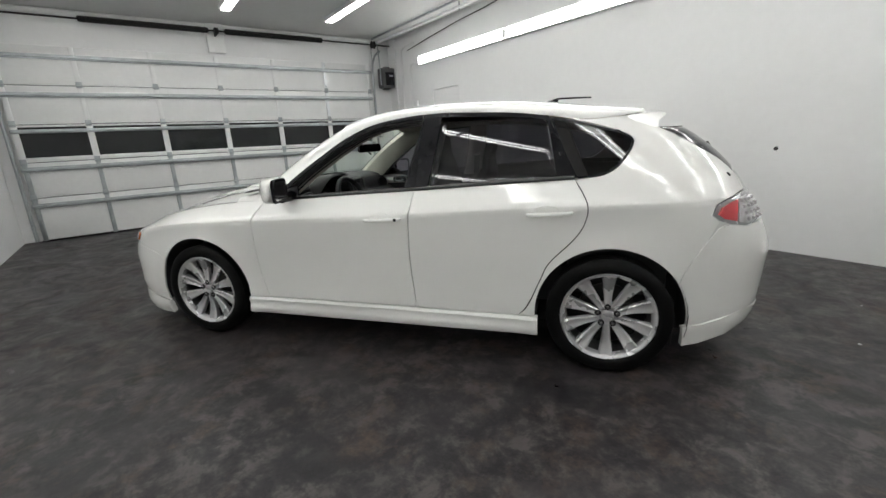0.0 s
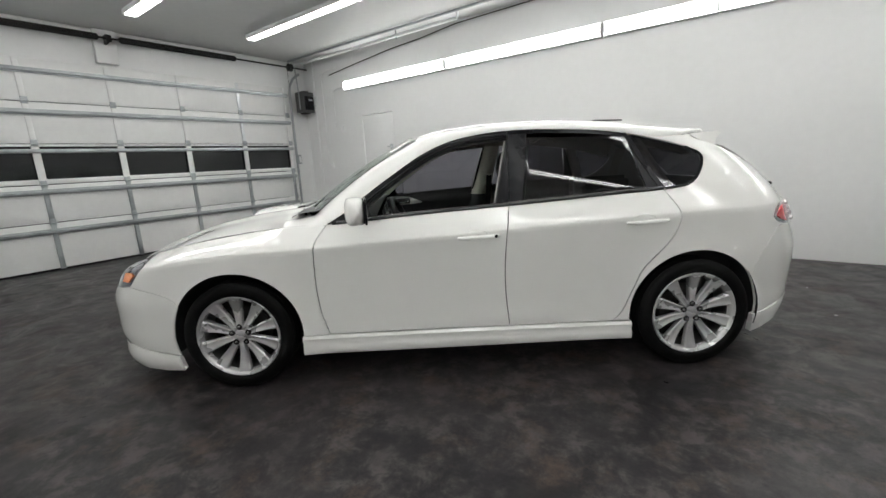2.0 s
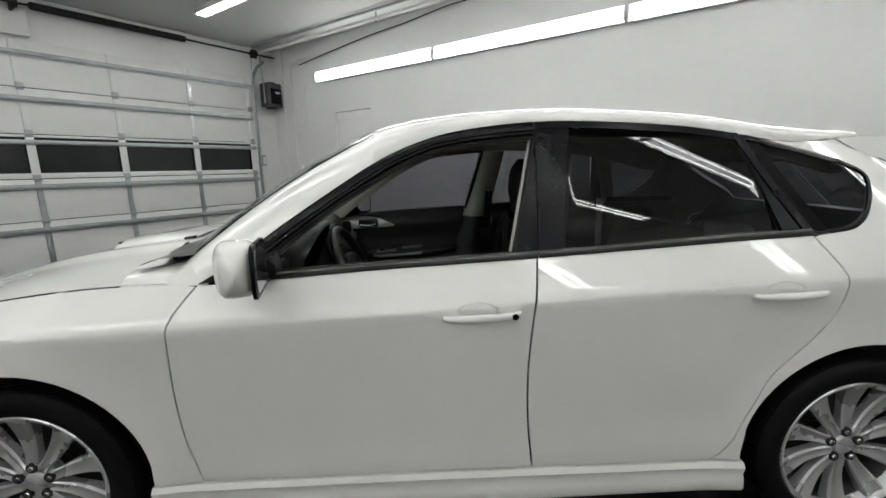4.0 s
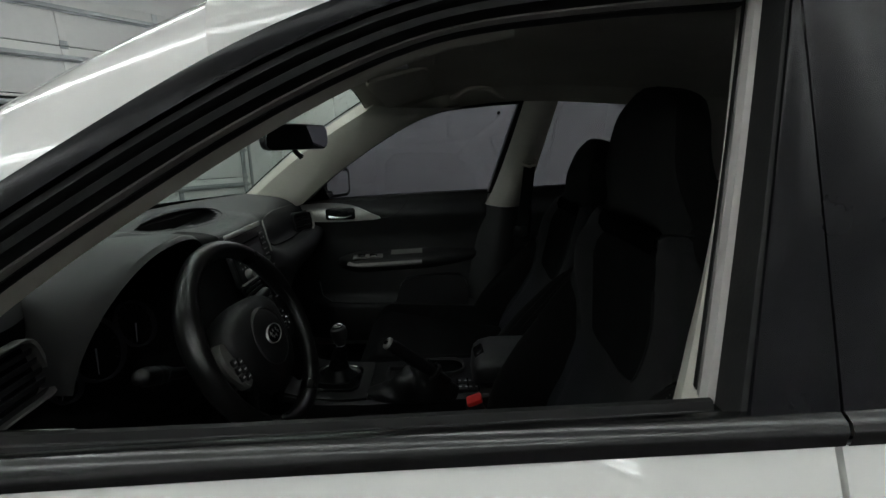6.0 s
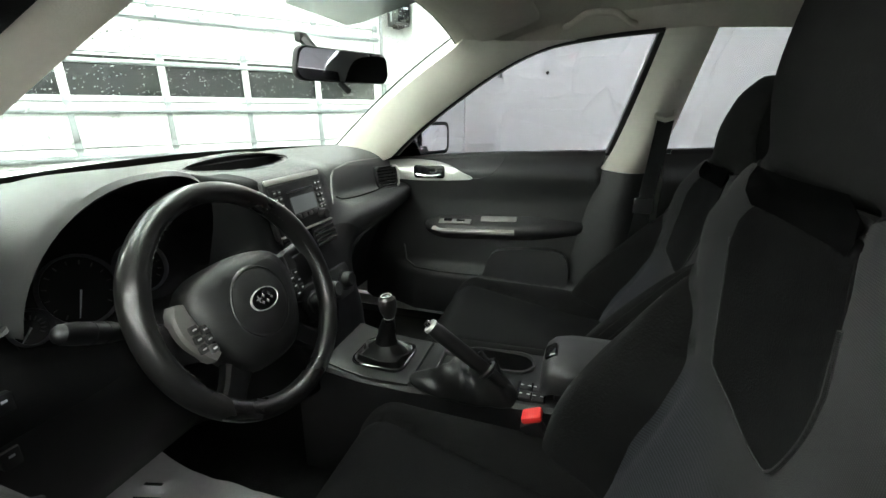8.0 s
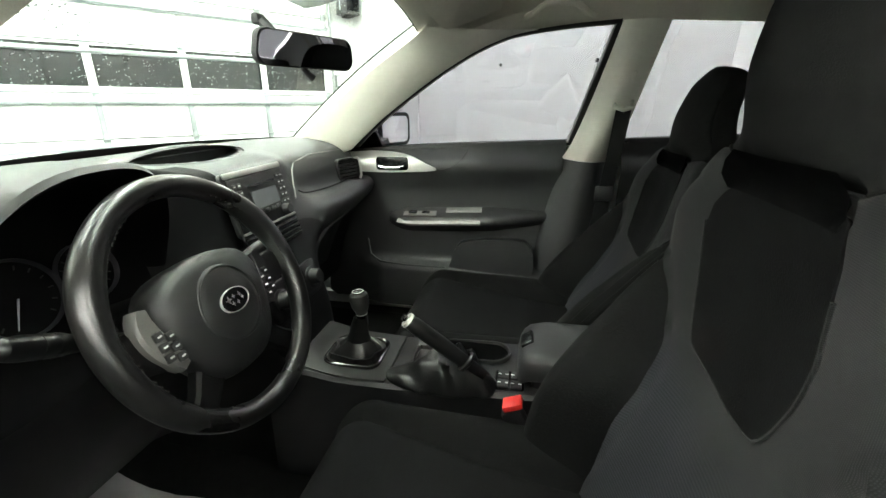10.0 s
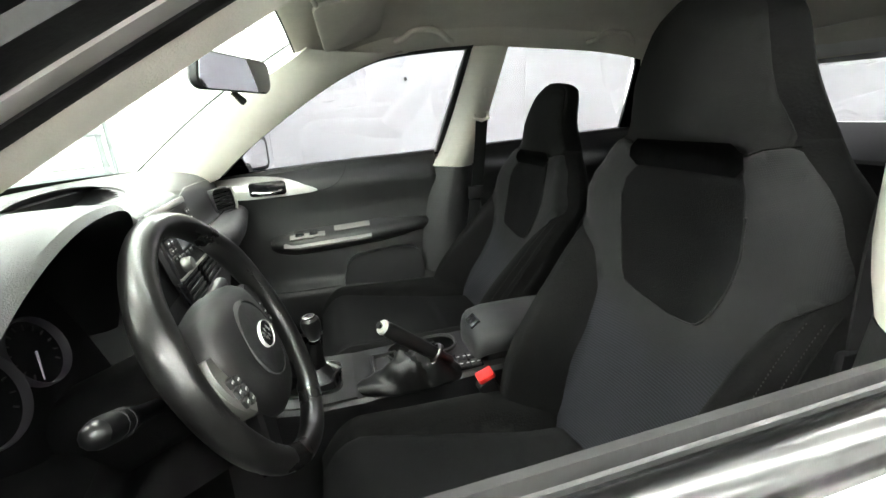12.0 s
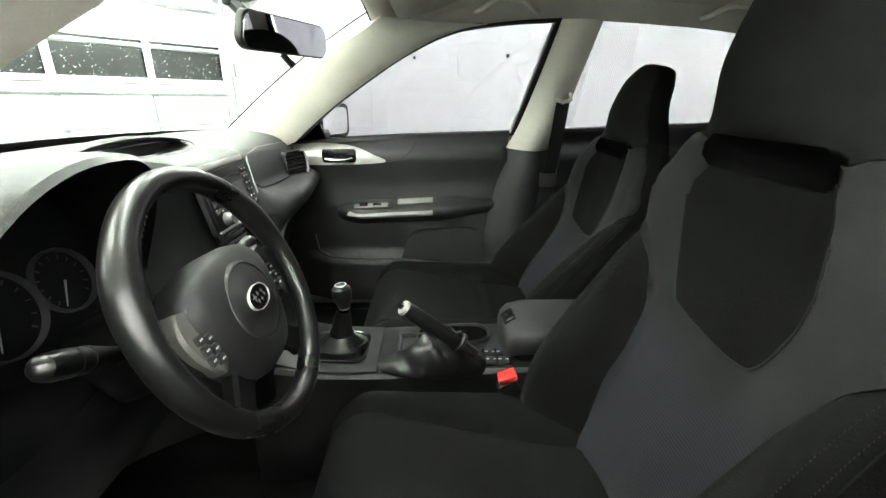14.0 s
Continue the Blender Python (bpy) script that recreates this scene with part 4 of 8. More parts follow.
bm = bmesh.new()
loft(bm, [roof_row(x) for x in np.linspace(-0.235, 1.46, 44)], closed=False)
part("roof", bm, PAINT, car, "white roof")

# windscreen and the painted pillars beside it
def ws_edge(t):
    """Left edge of the windscreen from its foot (0) to its head (1)."""
    return Vector((-0.845 + 0.60 * t, -(0.685 - 0.155 * t - 0.02 * t * t), 0.972 + 0.395 * t + 0.045 * math.sin(math.pi * t) * 0.6))


def ws(u, t, lift=0.0):
    """u from -1 to 1 across, t from foot to head."""
    e = ws_edge(t)
    b = 1 - u * u
    return Vector((e.x - (0.17 * (1 - t) + 0.05 * t) * b, -e.y * u, e.z + (0.012 + 0.036 * t) * b + lift))


bm = bmesh.new()
loft(bm, [[ws(u, t) for u in np.linspace(-1, 1, 21)] for t in np.linspace(-0.02, 1.0, 15)], closed=False)
wsg = part("windscreen", bm, SCREEN, car, "clear windscreen with dried water spots")
wsg.visible_shadow = False
bm = bmesh.new()
loft(bm, [[ws(u, t, -0.005) for t in (-0.015, 0.0, 0.02, 0.042, 0.060)] for u in np.linspace(-0.99, 0.99, 41)], closed=False)
part("screen_band", bm, LINER, wsg, "black band along the foot of the windscreen")
for s in BOTH:
    bm = bmesh.new()
    rows = []
    for k in range(31):
        t = k / 30
        x = -0.755 + 0.545 * t
        z0 = dlo_z(x)
        p0 = Vector((x, -half_width(x, z0), z0))
        p3 = ws_edge(t) + Vector((0, 0.002, 0.004))
        mid = (p0 + p3) / 2
        d = (p3 - p0)
        out = Vector((0.25, -0.6, 0.75)).normalized()
        row = []
        for j in range(9):
            w = j / 8
            row.append(p0.lerp(p3, w) + out * 0.030 * math.sin(math.pi * w) ** 0.8)
        row.append(p3 + Vector((0.01, 0.004, -0.02)))
        rows.append([(p.x, -s * -p.y, p.z) for p in row])
    loft(bm, rows, closed=False)
    part("a_pillar", bm, PAINT, car, "white windscreen pillar")
    bm = bmesh.new()
    loft(bm, [[(p.x, s * p.y, p.z) for p in (ws_edge(t) + Vector((0.0, 0.0, 0.007)), ws_edge(t) + Vector((-0.001, 0.0035, 0.006)), ws_edge(t) + Vector((0.0, 0.0035, 0.001)))] for t in np.linspace(0, 1, 16)], closed=False)
    part("windscreen_trim", bm, RUBBER, car, "black windscreen trim")

# ---- bonnet with an intake scoop
hz = pchip([-2.2, -2.08, -1.95, -1.75, -1.5, -1.25, -0.98], [0.70, 0.745, 0.79, 0.855, 0.92, 0.962, 0.988])


def bonnet(x, u):
    e = abs(skin(along(x, zb(x)), zb(x))[1]) if x < AF else yb(x)
    y = e * u
    z0 = zb(x)
    z = z0 + (hz(x) - z0) * (1 - abs(u) ** 2.4)
    z += 0.014 * math.exp(-((abs(y) - 0.33) / 0.055) ** 2) * min(1, (x + 2.15) * 2.5)
    return Vector((x, y, z))


bm = bmesh.new()
loft(bm, [[bonnet(x + 0.09 * (u * u) * min(max((x + 1.3) / 0.35, 0), 1), u * 0.996) for u in np.linspace(-1, 1, 41)] for x in np.linspace(-2.09, -0.955, 32)], closed=False)
bonnet_ob = part("bonnet", bm, PAINT, car, "white bonnet with raised creases")
bm = bmesh.new()
rows = []
for k in range(13):
    t = k / 12
    x = -1.40 + 0.36 * t
    h, w = 0.030 * (1 - t ** 2.2) + 0.002, 0.235 - 0.03 * t
    rows.append([(x, w * q, bonnet(x, w * q / 0.75).z + h * (1 - abs(q) ** 5) - 0.004) for q in np.linspace(-1, 1, 17)])
loft(bm, rows, closed=False)
part("bonnet_scoop", bm, PAINT, bonnet_ob, "white intake scoop")
bm = bmesh.new()
for k in range(5):
    box(bm, (-1.396, -0.16 + 0.08 * k, bonnet(-1.396, 0).z + 0.010), (0.01, 0.07, 0.024), 0.004)
part("scoop_grille", bm, BLACKTRIM, bonnet_ob, "black scoop mesh")
# nose filler, grille and lamps
bm = bmesh.new()
gp = wrap([(-2.125, 0.675), (-2.15, 0.60)]) + [(AF - QF, 0.595), (AF - QF, 0.69)]
sheet(bm, tidy(gp), lambda a, z: tuple(Vector(skin(a, z)) + Vector((0.02, 0, 0))), 0.03, 0.0, BOTH)
part("front_grille", bm, BLACKTRIM, car, "black front grille")
for s in BOTH:
    hp = [(-1.925, 0.624), (-1.868, 0.685), (-1.814, 0.741), (-1.88, 0.755), (-1.96, 0.741), (-2.05, 0.714), (-2.12, 0.68), (-2.14, 0.605), (-2.05, 0.605), (-1.99, 0.613)]
    hl = panel("headlamp", hp, HEADLENS, sides=(s,), step=0.03, label="clear headlamp with an amber corner")
    bm = bmesh.new()
    sheet(bm, inset(tidy(wrap([(-1.925, 0.645), (-1.875, 0.69), (-1.89, 0.708), (-1.97, 0.700), (-1.985, 0.645)])), 0.003), lambda a, z: tuple(Vector(skin(a, z)) + Vector((-0.004, -0.006, 0))), 0.02, 0.008, (s,))
    part("amber_lens", bm, AMBER, hl, "amber indicator")
bm = bmesh.new()
for z in (0.655, 0.63):
    tube(bm, [tuple(Vector(skin(a, z)) + Vector((0.004, 0, 0))) for a in np.linspace(along(-2.14, z), AF - QF, 10)] + [tuple(Vector((1, -1, 1)) * Vector(skin(a, z)) + Vector((0.004, 0, 0))) for a in np.linspace(AF - QF, along(-2.14, z), 10)][1:], 0.006, 6)
part("grille_bar", bm, CHROME, car, "chrome grille bar")

# shoulders that close the wings up to the windscreen pillars
for s in BOTH:
    bm = bmesh.new()
    rows = []
    for k in range(15):
        x = -1.02 + 0.29 * k / 14
        p0 = Vector((x, -half_width(x, zb(x)) + 0.002, zb(x) - 0.004))
        g = ws_edge(max((x + 0.845) / 0.60, 0))
        inner = Vector((x, -0.665 if x < -0.845 else g.y - 0.002, 0.945 + 0.027 * (x + 1.02) / 0.175 if x < -0.845 else g.z - 0.002))
        rows.append([tuple(Vector((v.x, s * v.y, v.z))) for v in [p0.lerp(inner, w) + Vector((0, 0, 0.012 * math.sin(math.pi * w))) for w in (0, 0.15, 0.35, 0.6, 0.8, 1)] + [inner + Vector((0, 0.02, -0.03))]])
    loft(bm, rows, closed=False)
    part("wing_shoulder", bm, PAINT, car, "white wing top by the windscreen")
# cowl below the windscreen
bm = bmesh.new()
rows = []
for t in np.linspace(0, 1, 6):
    rows.append([tuple(ws(u, 0.0).lerp(Vector((-1.02 + 0.13 * u * u, 0.73 * u, 0.952 + 0.02 * (1 - u * u))), t) + Vector((0, 0, -0.012 * math.sin(math.pi * t) - 0.01))) for u in np.linspace(-1, 1, 25)])
loft(bm, rows, closed=False)
part("cowl", bm, LINER, car, "black plastic cowl")
for y0, y1 in ((-0.60, 0.02), (0.0, 0.56)):
    bm = bmesh.new()
    pts = [ws(u, -0.02) + Vector((-0.03, 0, 0.006)) for u in np.linspace(y0 / 0.68, y1 / 0.68, 12)]
    tube(bm, pts, 0.008, 6)
    tube(bm, [pts[6] + Vector((0, 0, 0.008)), pts[6] + Vector((-0.05, 0.02, 0.0)), ws(y1 / 0.8, -0.03) + Vector((-0.05, 0, -0.006))], 0.009, 6)
    part("wiper", bm, BLACKTRIM, car, "black wiper")

# ---- window frames, pillars and glass
glass_f = spline([(-0.600, 0.955), (-0.52, 1.022), (-0.412, 1.102), (-0.213, 1.228), (-0.047, 1.303), (0.117, 1.330), (0.284, 1.343)], 0.03)
edge_b = lambda z: 0.197 + 0.255 * (z - 1.0)  # noqa: E731
rail_n = 40
for s in BOTH:
    dl, dr_ = door_parts[s]
    # front frame: black outer band, rubber groove, inner channel
    outer = resample([p for p in dlo_top if p[0] < 0.30], rail_n)
    inner = resample(glass_f, rail_n)

    def lay(p, q, w, off):
        a = p[0] + (q[0] - p[0]) * w
        z = p[1] + (q[1] - p[1]) * w
        return (a, -half_width(a, z) + off, z)

    for nm, prof, mt, lb in (("window_frame", ((0.02, 0.010), (0.02, -0.004), (0.22, -0.007), (0.50, -0.004), (0.52, 0.010)), BLACKTRIM, "satin black window frame"),
                             ("weatherstrip", ((0.52, 0.012), (0.56, 0.002), (0.70, 0.001), (0.78, 0.008), (0.80, 0.018)), RUBBER, "black rubber weatherstrip"),
                             ("glass_channel", ((0.80, 0.016), (0.86, 0.006), (1.0, 0.010), (1.03, 0.020), (1.04, 0.040)), RUBBER, "black window channel"),
                             ("inner_frame", ((1.00, 0.039), (1.08, 0.040), (1.10, 0.048), (1.08, 0.060), (0.98, 0.061)), FRAME_SHADED, "white inner door frame, grey-brown for its shade"),
                             ("door_seal", ((1.00, 0.058), (1.10, 0.062), (1.13, 0.074), (1.10, 0.086), (0.96, 0.092)), RUBBER, "black rubber door seal")):
        bm = bmesh.new()
        strip(bm, [[lay(p, q, w, o) for w, o in prof] for p, q in zip(outer, inner)], (s,))
        part(nm, bm, mt, dl, lb)
    # upright channel and inner frame at the centre pillar
    for nm, prof, mt in (("glass_channel", ((0.012, -0.001), (-0.003, 0.004), (-0.005, 0.030)), RUBBER), ("inner_frame", ((-0.003, 0.030), (-0.011, 0.031), (-0.013, 0.038), (-0.010, 0.046), (0.01, 0.048)), FRAME_SHADED), ("door_seal", ((-0.004, 0.046), (-0.008, 0.051), (-0.006, 0.058), (0.02, 0.062)), RUBBER)):
        bm = bmesh.new()
        strip(bm, [[(edge_b(z) + d, -half_width(edge_b(z), z) + o, z) for d, o in prof] for z in np.linspace(0.990, 1.345, 16)], (s,))
        part(nm, bm, mt, dl)
    # belt mouldings
    for x0, x1, par in ((-0.70, 0.2635, dl), (0.2665, 1.125, dr_)):
        bm = bmesh.new()
        strip(bm, [[(x, -half_width(x, zb(x)) + o, zb(x) + h) for h, o in ((-0.004, 0.0), (-0.003, -0.005), (0.009, -0.006), (0.015, -0.003), (0.019, 0.004), (0.0195, 0.011), (0.017, 0.0155), (0.000, 0.0165))] for x in np.linspace(x0, x1, 30)], (s,))
        part("belt_moulding", bm, BELTTRIM, par, "satin black belt moulding")
    # black centre-pillar covers
    bt = lambda x: zb(x) + 0.016  # noqa: E731
    panel("pillar_cover", [(edge_b(0.995), bt(0.2)), (0.2655, bt(0.2655)), (0.2875, 1.36), (0.292, 1.390), (edge_b(1.345) + 0.004, 1.388), (edge_b(1.34), 1.345)], BLACKTRIM, dl, (s,), step=0.05, off=-0.002, gap=0.0008, label="satin black centre pillar cover")
    panel("pillar_cover", [(0.2665, bt(0.2665)), (0.342, bt(0.342)), (0.398, 1.366), (0.396, 1.393), (0.293, 1.392), (0.2885, 1.36)], BLACKTRIM, dr_, (s,), step=0.05, off=-0.002, gap=0.0008, label="satin black centre pillar cover")
    # rear door glass, frame and fixed pane
    top_r = [(x, dlo_z(x) - 0.024) for x in np.linspace(0.385, 0.955, 14)]
    rg = [(0.345, bt(0.345))] + [(0.395, 1.36)] + top_r + [(0.975, 1.315), (1.002, 1.20), (1.035, bt(1.035) + 0.002)]
    panel("rear_door_glass", rg, PRIVACY, dr_, (s,), step=0.022, lip=0.0, gap=0.0, off=0.017, flat=True, label="dark privacy glass")
    panel("fixed_pane", [(1.004, 1.20), (1.035, bt(1.035)), (1.105, bt(1.105)), (1.05, 1.17), (0.992, 1.31), (0.980, 1.315)], BLACKTRIM, dr_, (s,), step=0.05, off=0.0, label="black rear quarter frame")
    bm = bmesh.new()
    strip(bm, [[(x, -half_width(x, dlo_z(x)) + 0.008, dlo_z(x) - 0.001), (x, -half_width(x, dlo_z(x)) - 0.004, dlo_z(x) - 0.003), (x, -half_width(x, dlo_z(x) - 0.026) - 0.003, dlo_z(x) - 0.024), (x, -half_width(x, dlo_z(x) - 0.026) + 0.010, dlo_z(x) - 0.026)] for x in np.linspace(0.285, 0.99, 24)], (s,))
    strip(bm, [[(x + d, -half_width(x + d, z) + o, z) for d, o in ((-0.014, 0.008), (-0.012, -0.005), (0.010, -0.005), (0.012, 0.006))] for x, z in resample([(0.972, 1.352), (1.035, 1.21), (1.118, 1.034)], 16)], (s,))
    part("window_frame", bm, BLACKTRIM, dr_, "satin black window frame")
    qg = spline([(1.128, 1.034), (1.06, 1.17), (0.994, 1.335)], 0.04) + [(x, dlo_z(x) - 0.004) for x in np.linspace(1.02, 1.335, 12)] + dlo_tail[1:-1]
    panel("quarter_window", qg, PRIVACY, car, (s,), step=0.06, lip=0.0, gap=0.003, off=0.003, label="dark privacy quarter glass")
    bm = bmesh.new()
    strip(bm, [[(p[0], -half_width(*p) + 0.006, p[1]), (p[0], -half_width(*p) - 0.002, p[1]), (q[0], -half_width(*q) - 0.002, q[1]), (q[0], -half_width(*q) + 0.008, q[1])] for p, q in zip(inset(qg, 0.001) + inset(qg, 0.001)[:1], inset(qg, 0.010) + inset(qg, 0.010)[:1])], (s,))
    part("quarter_seal", bm, BLACKTRIM, car, "black quarter window surround")
# the passenger's glass is up, the driver's is wound down
fg = [(x, z) for x, z in glass_f] + [(edge_b(0.995), bt(0.2))] + [(x, bt(x) - 0.004) for x in np.linspace(0.15, -0.60, 14)]
panel("front_door_glass", fg, TINT, door_parts[-1][0], (-1,), step=0.08, lip=0.0, gap=0.0, off=0.012, label="tinted passenger window, closed")
# mirror triangle covers and mirrors
for s in BOTH:
    dl = door_parts[s][0]
    panel("mirror_base", [(-0.735, 0.932), (-0.50, 0.948), (-0.52, 1.02), (-0.60, 0.955 + 0.05)], BLACKTRIM, dl, (s,), step=0.05, off=-0.001, label="black mirror mounting triangle")
    mo = dl
    turned = Matrix.Translation((-0.545, -s * 0.975, 1.012)) @ pose(0, 0, 0, 0, 0, 12 if s > 0 else -27)
    bm = bmesh.new()
    rings = []
    for k in range(15):
        t = k / 14
        e = math.sin(math.pi * t) ** 0.40 if 0 < t < 1 else 0.05
        rings.append([turned @ Vector((0.038 * e * math.copysign(abs(math.cos(q)) ** 0.7, math.cos(q)) - (0.028 * math.sin(math.pi * t) if math.cos(q) < 0 else 0.0), s * 0.200 * (t - 0.5), 0.074 * e * math.copysign(abs(math.sin(q)) ** 0.7, math.sin(q)))) for q in (2 * math.pi * i / 20 for i in range(20))])
    loft(bm, rings)
    part("mirror_shell", bm, PAINT, mo, "white painted mirror shell")
    face_m = turned @ frame_at((0.034, 0, 0), (0, 1, 0), (0, 0, 1))
    bm = bmesh.new()
    plate(bm, rrect(0.184, 0.136, 0.030, 5), face_m, 0.010, 0.003)
    part("mirror_rim", bm, BLACKTRIM, mo, "black mirror rim")
    bm = bmesh.new()
    plate(bm, rrect(0.152, 0.106, 0.022, 5), face_m @ Matrix.Translation((0, 0, 0.0095)), 0.002)
    part("mirror_glass", bm, CHROME, mo, "mirror glass")
    bm = bmesh.new()
    tube(bm, [(-0.56, s * -0.79, 0.958), (-0.555, s * -0.85, 0.955), (-0.545, s * -0.91, 0.958)], [0.035, 0.026, 0.03], 10)
    part("mirror_foot", bm, BLACKTRIM, mo, "black mirror foot")
    # handles
    for x0, x1, z0, par, lock in ((-0.032, 0.197, 0.829, dl, True), (0.893, 1.121, 0.866, door_parts[s][1], False)):
        hn = par
        yy = half_width((x0 + x1) / 2, z0)
        bm = bmesh.new()
        n = 15
        rings = []
        for k in range(n):
            t = k / (n - 1)
            x = x0 + (x1 - x0) * t
            o = 0.030 * math.sin(math.pi * min(max(t, 0.001), 0.999)) ** 0.35 + 0.003
            hh = 0.0125 * (0.55 + 0.45 * math.sin(math.pi * t) ** 0.5)
            rings.append([(x, -s * (yy + o + 0.009 * math.cos(q)), z0 + 0.008 * (t - .5) + hh * math.sin(q)) for q in (2 * math.pi * i / 10 for i in range(10))])
        loft(bm, rings)
        part("door_handle", bm, PAINT, hn, "white pull handle")
        bm = bmesh.new()
        xm, zm = (x0 + x1) / 2 - 0.012, z0 + 0.012
        poly = [(xm + 0.062 * math.cos(q), zm + 0.026 * math.sin(q)) for q in (math.pi * i / 18 for i in range(37))]
        sheet(bm, poly, lambda a, z: (a, -half_width(a, z) - 0.0015 + 0.010 * max(0, 1 - ((a - xm) / 0.06) ** 2 - ((z - zm) / 0.025) ** 2), z), 0.012, 0.0, (s,))
        part("handle_recess", bm, PAINT, hn)
        if lock:
            bm = bmesh.new()
            lathe(bm, [(0, 0.004), (0.008, 0.004), (0.010, 0.0)], frame_at((x1 - 0.022, -s * (yy + 0.038), z0 + 0.004), (1, 0, 0), (0, 0, s)), 12)
            part("door_lock", bm, BLACKTRIM, hn, "dark key lock")
    # sill skirt
    bm = bmesh.new()
    rows = []
    for x in np.linspace(-0.945, 0.952, 30):
        y = half_width(x, 0.296)
        zt = 0.291 - 0.008 * max(x, 0)
        rows.append([(x, -(y - 0.03), zt + 0.003), (x, -(y + 0.004), zt), (x, -(y + 0.013), zt - 0.016), (x, -(y + 0.006), zt - 0.040), (x, -(y + 0.012), zt - 0.058), (x, -(y + 0.015), 0.196), (x, -(y + 0.008), 0.182), (x, -(y - 0.05), 0.176)])
    loft(bm, [[(x, s * y, z) for x, y, z in r] for r in rows], closed=True, caps=True)
    part("side_skirt", bm, PAINT, car, "white side skirt")
# antenna
bm = bmesh.new()
box(bm, (0.98, 0, zroof(0.98) + 0.008), (0.07, 0.035, 0.022), 0.008)
tube(bm, [(0.98, 0, zroof(0.98) + 0.016), (1.02, 0, zroof(0.98) + 0.028), (1.22, 0, zroof(0.98) + 0.022)], [0.008, 0.006, 0.005], 8)
part("antenna", bm, BLACKTRIM, car, "short black roof antenna folded back")

# ---- underbody and wheel wells
bm = bmesh.new()
box(bm, (0, 0, 0.21), (3.9, 1.30, 0.06), 0.02)
box(bm, (0, 0, 0.22), (1.86, 1.66, 0.06), 0.02)
part("underbody", bm, LINER, car, "black underbody")
for xw in (XF, XR):
    for s in BOTH:
        bm = bmesh.new()
        rows = []
        for k in range(25):
            q = radians(-14 + 208 * k / 24)
            c, sn = math.cos(q), math.sin(q)
            zz = RW + 0.377 * sn
            xx = xw + 0.377 * c
            rows.append([(xx, -s * y, zz) for y in (min(half_width(xx, max(zz, 0.2)) - 0.010, 0.87), 0.70, 0.56)] + [(xw + 0.1 * c, -s * 0.55, RW + 0.1 * sn)])
        loft(bm, rows, closed=False)
        part("wheel_well", bm, LINER, car, "black wheel well liner")
# mud guards behind the wheels
for s in BOTH:
    bm = bmesh.new()
    box(bm, (1.618, -s * 0.775, 0.29), (0.012, 0.10, 0.24), 0.004)
    part("mud_flap", bm, RUBBER, car, "short black mud flap")


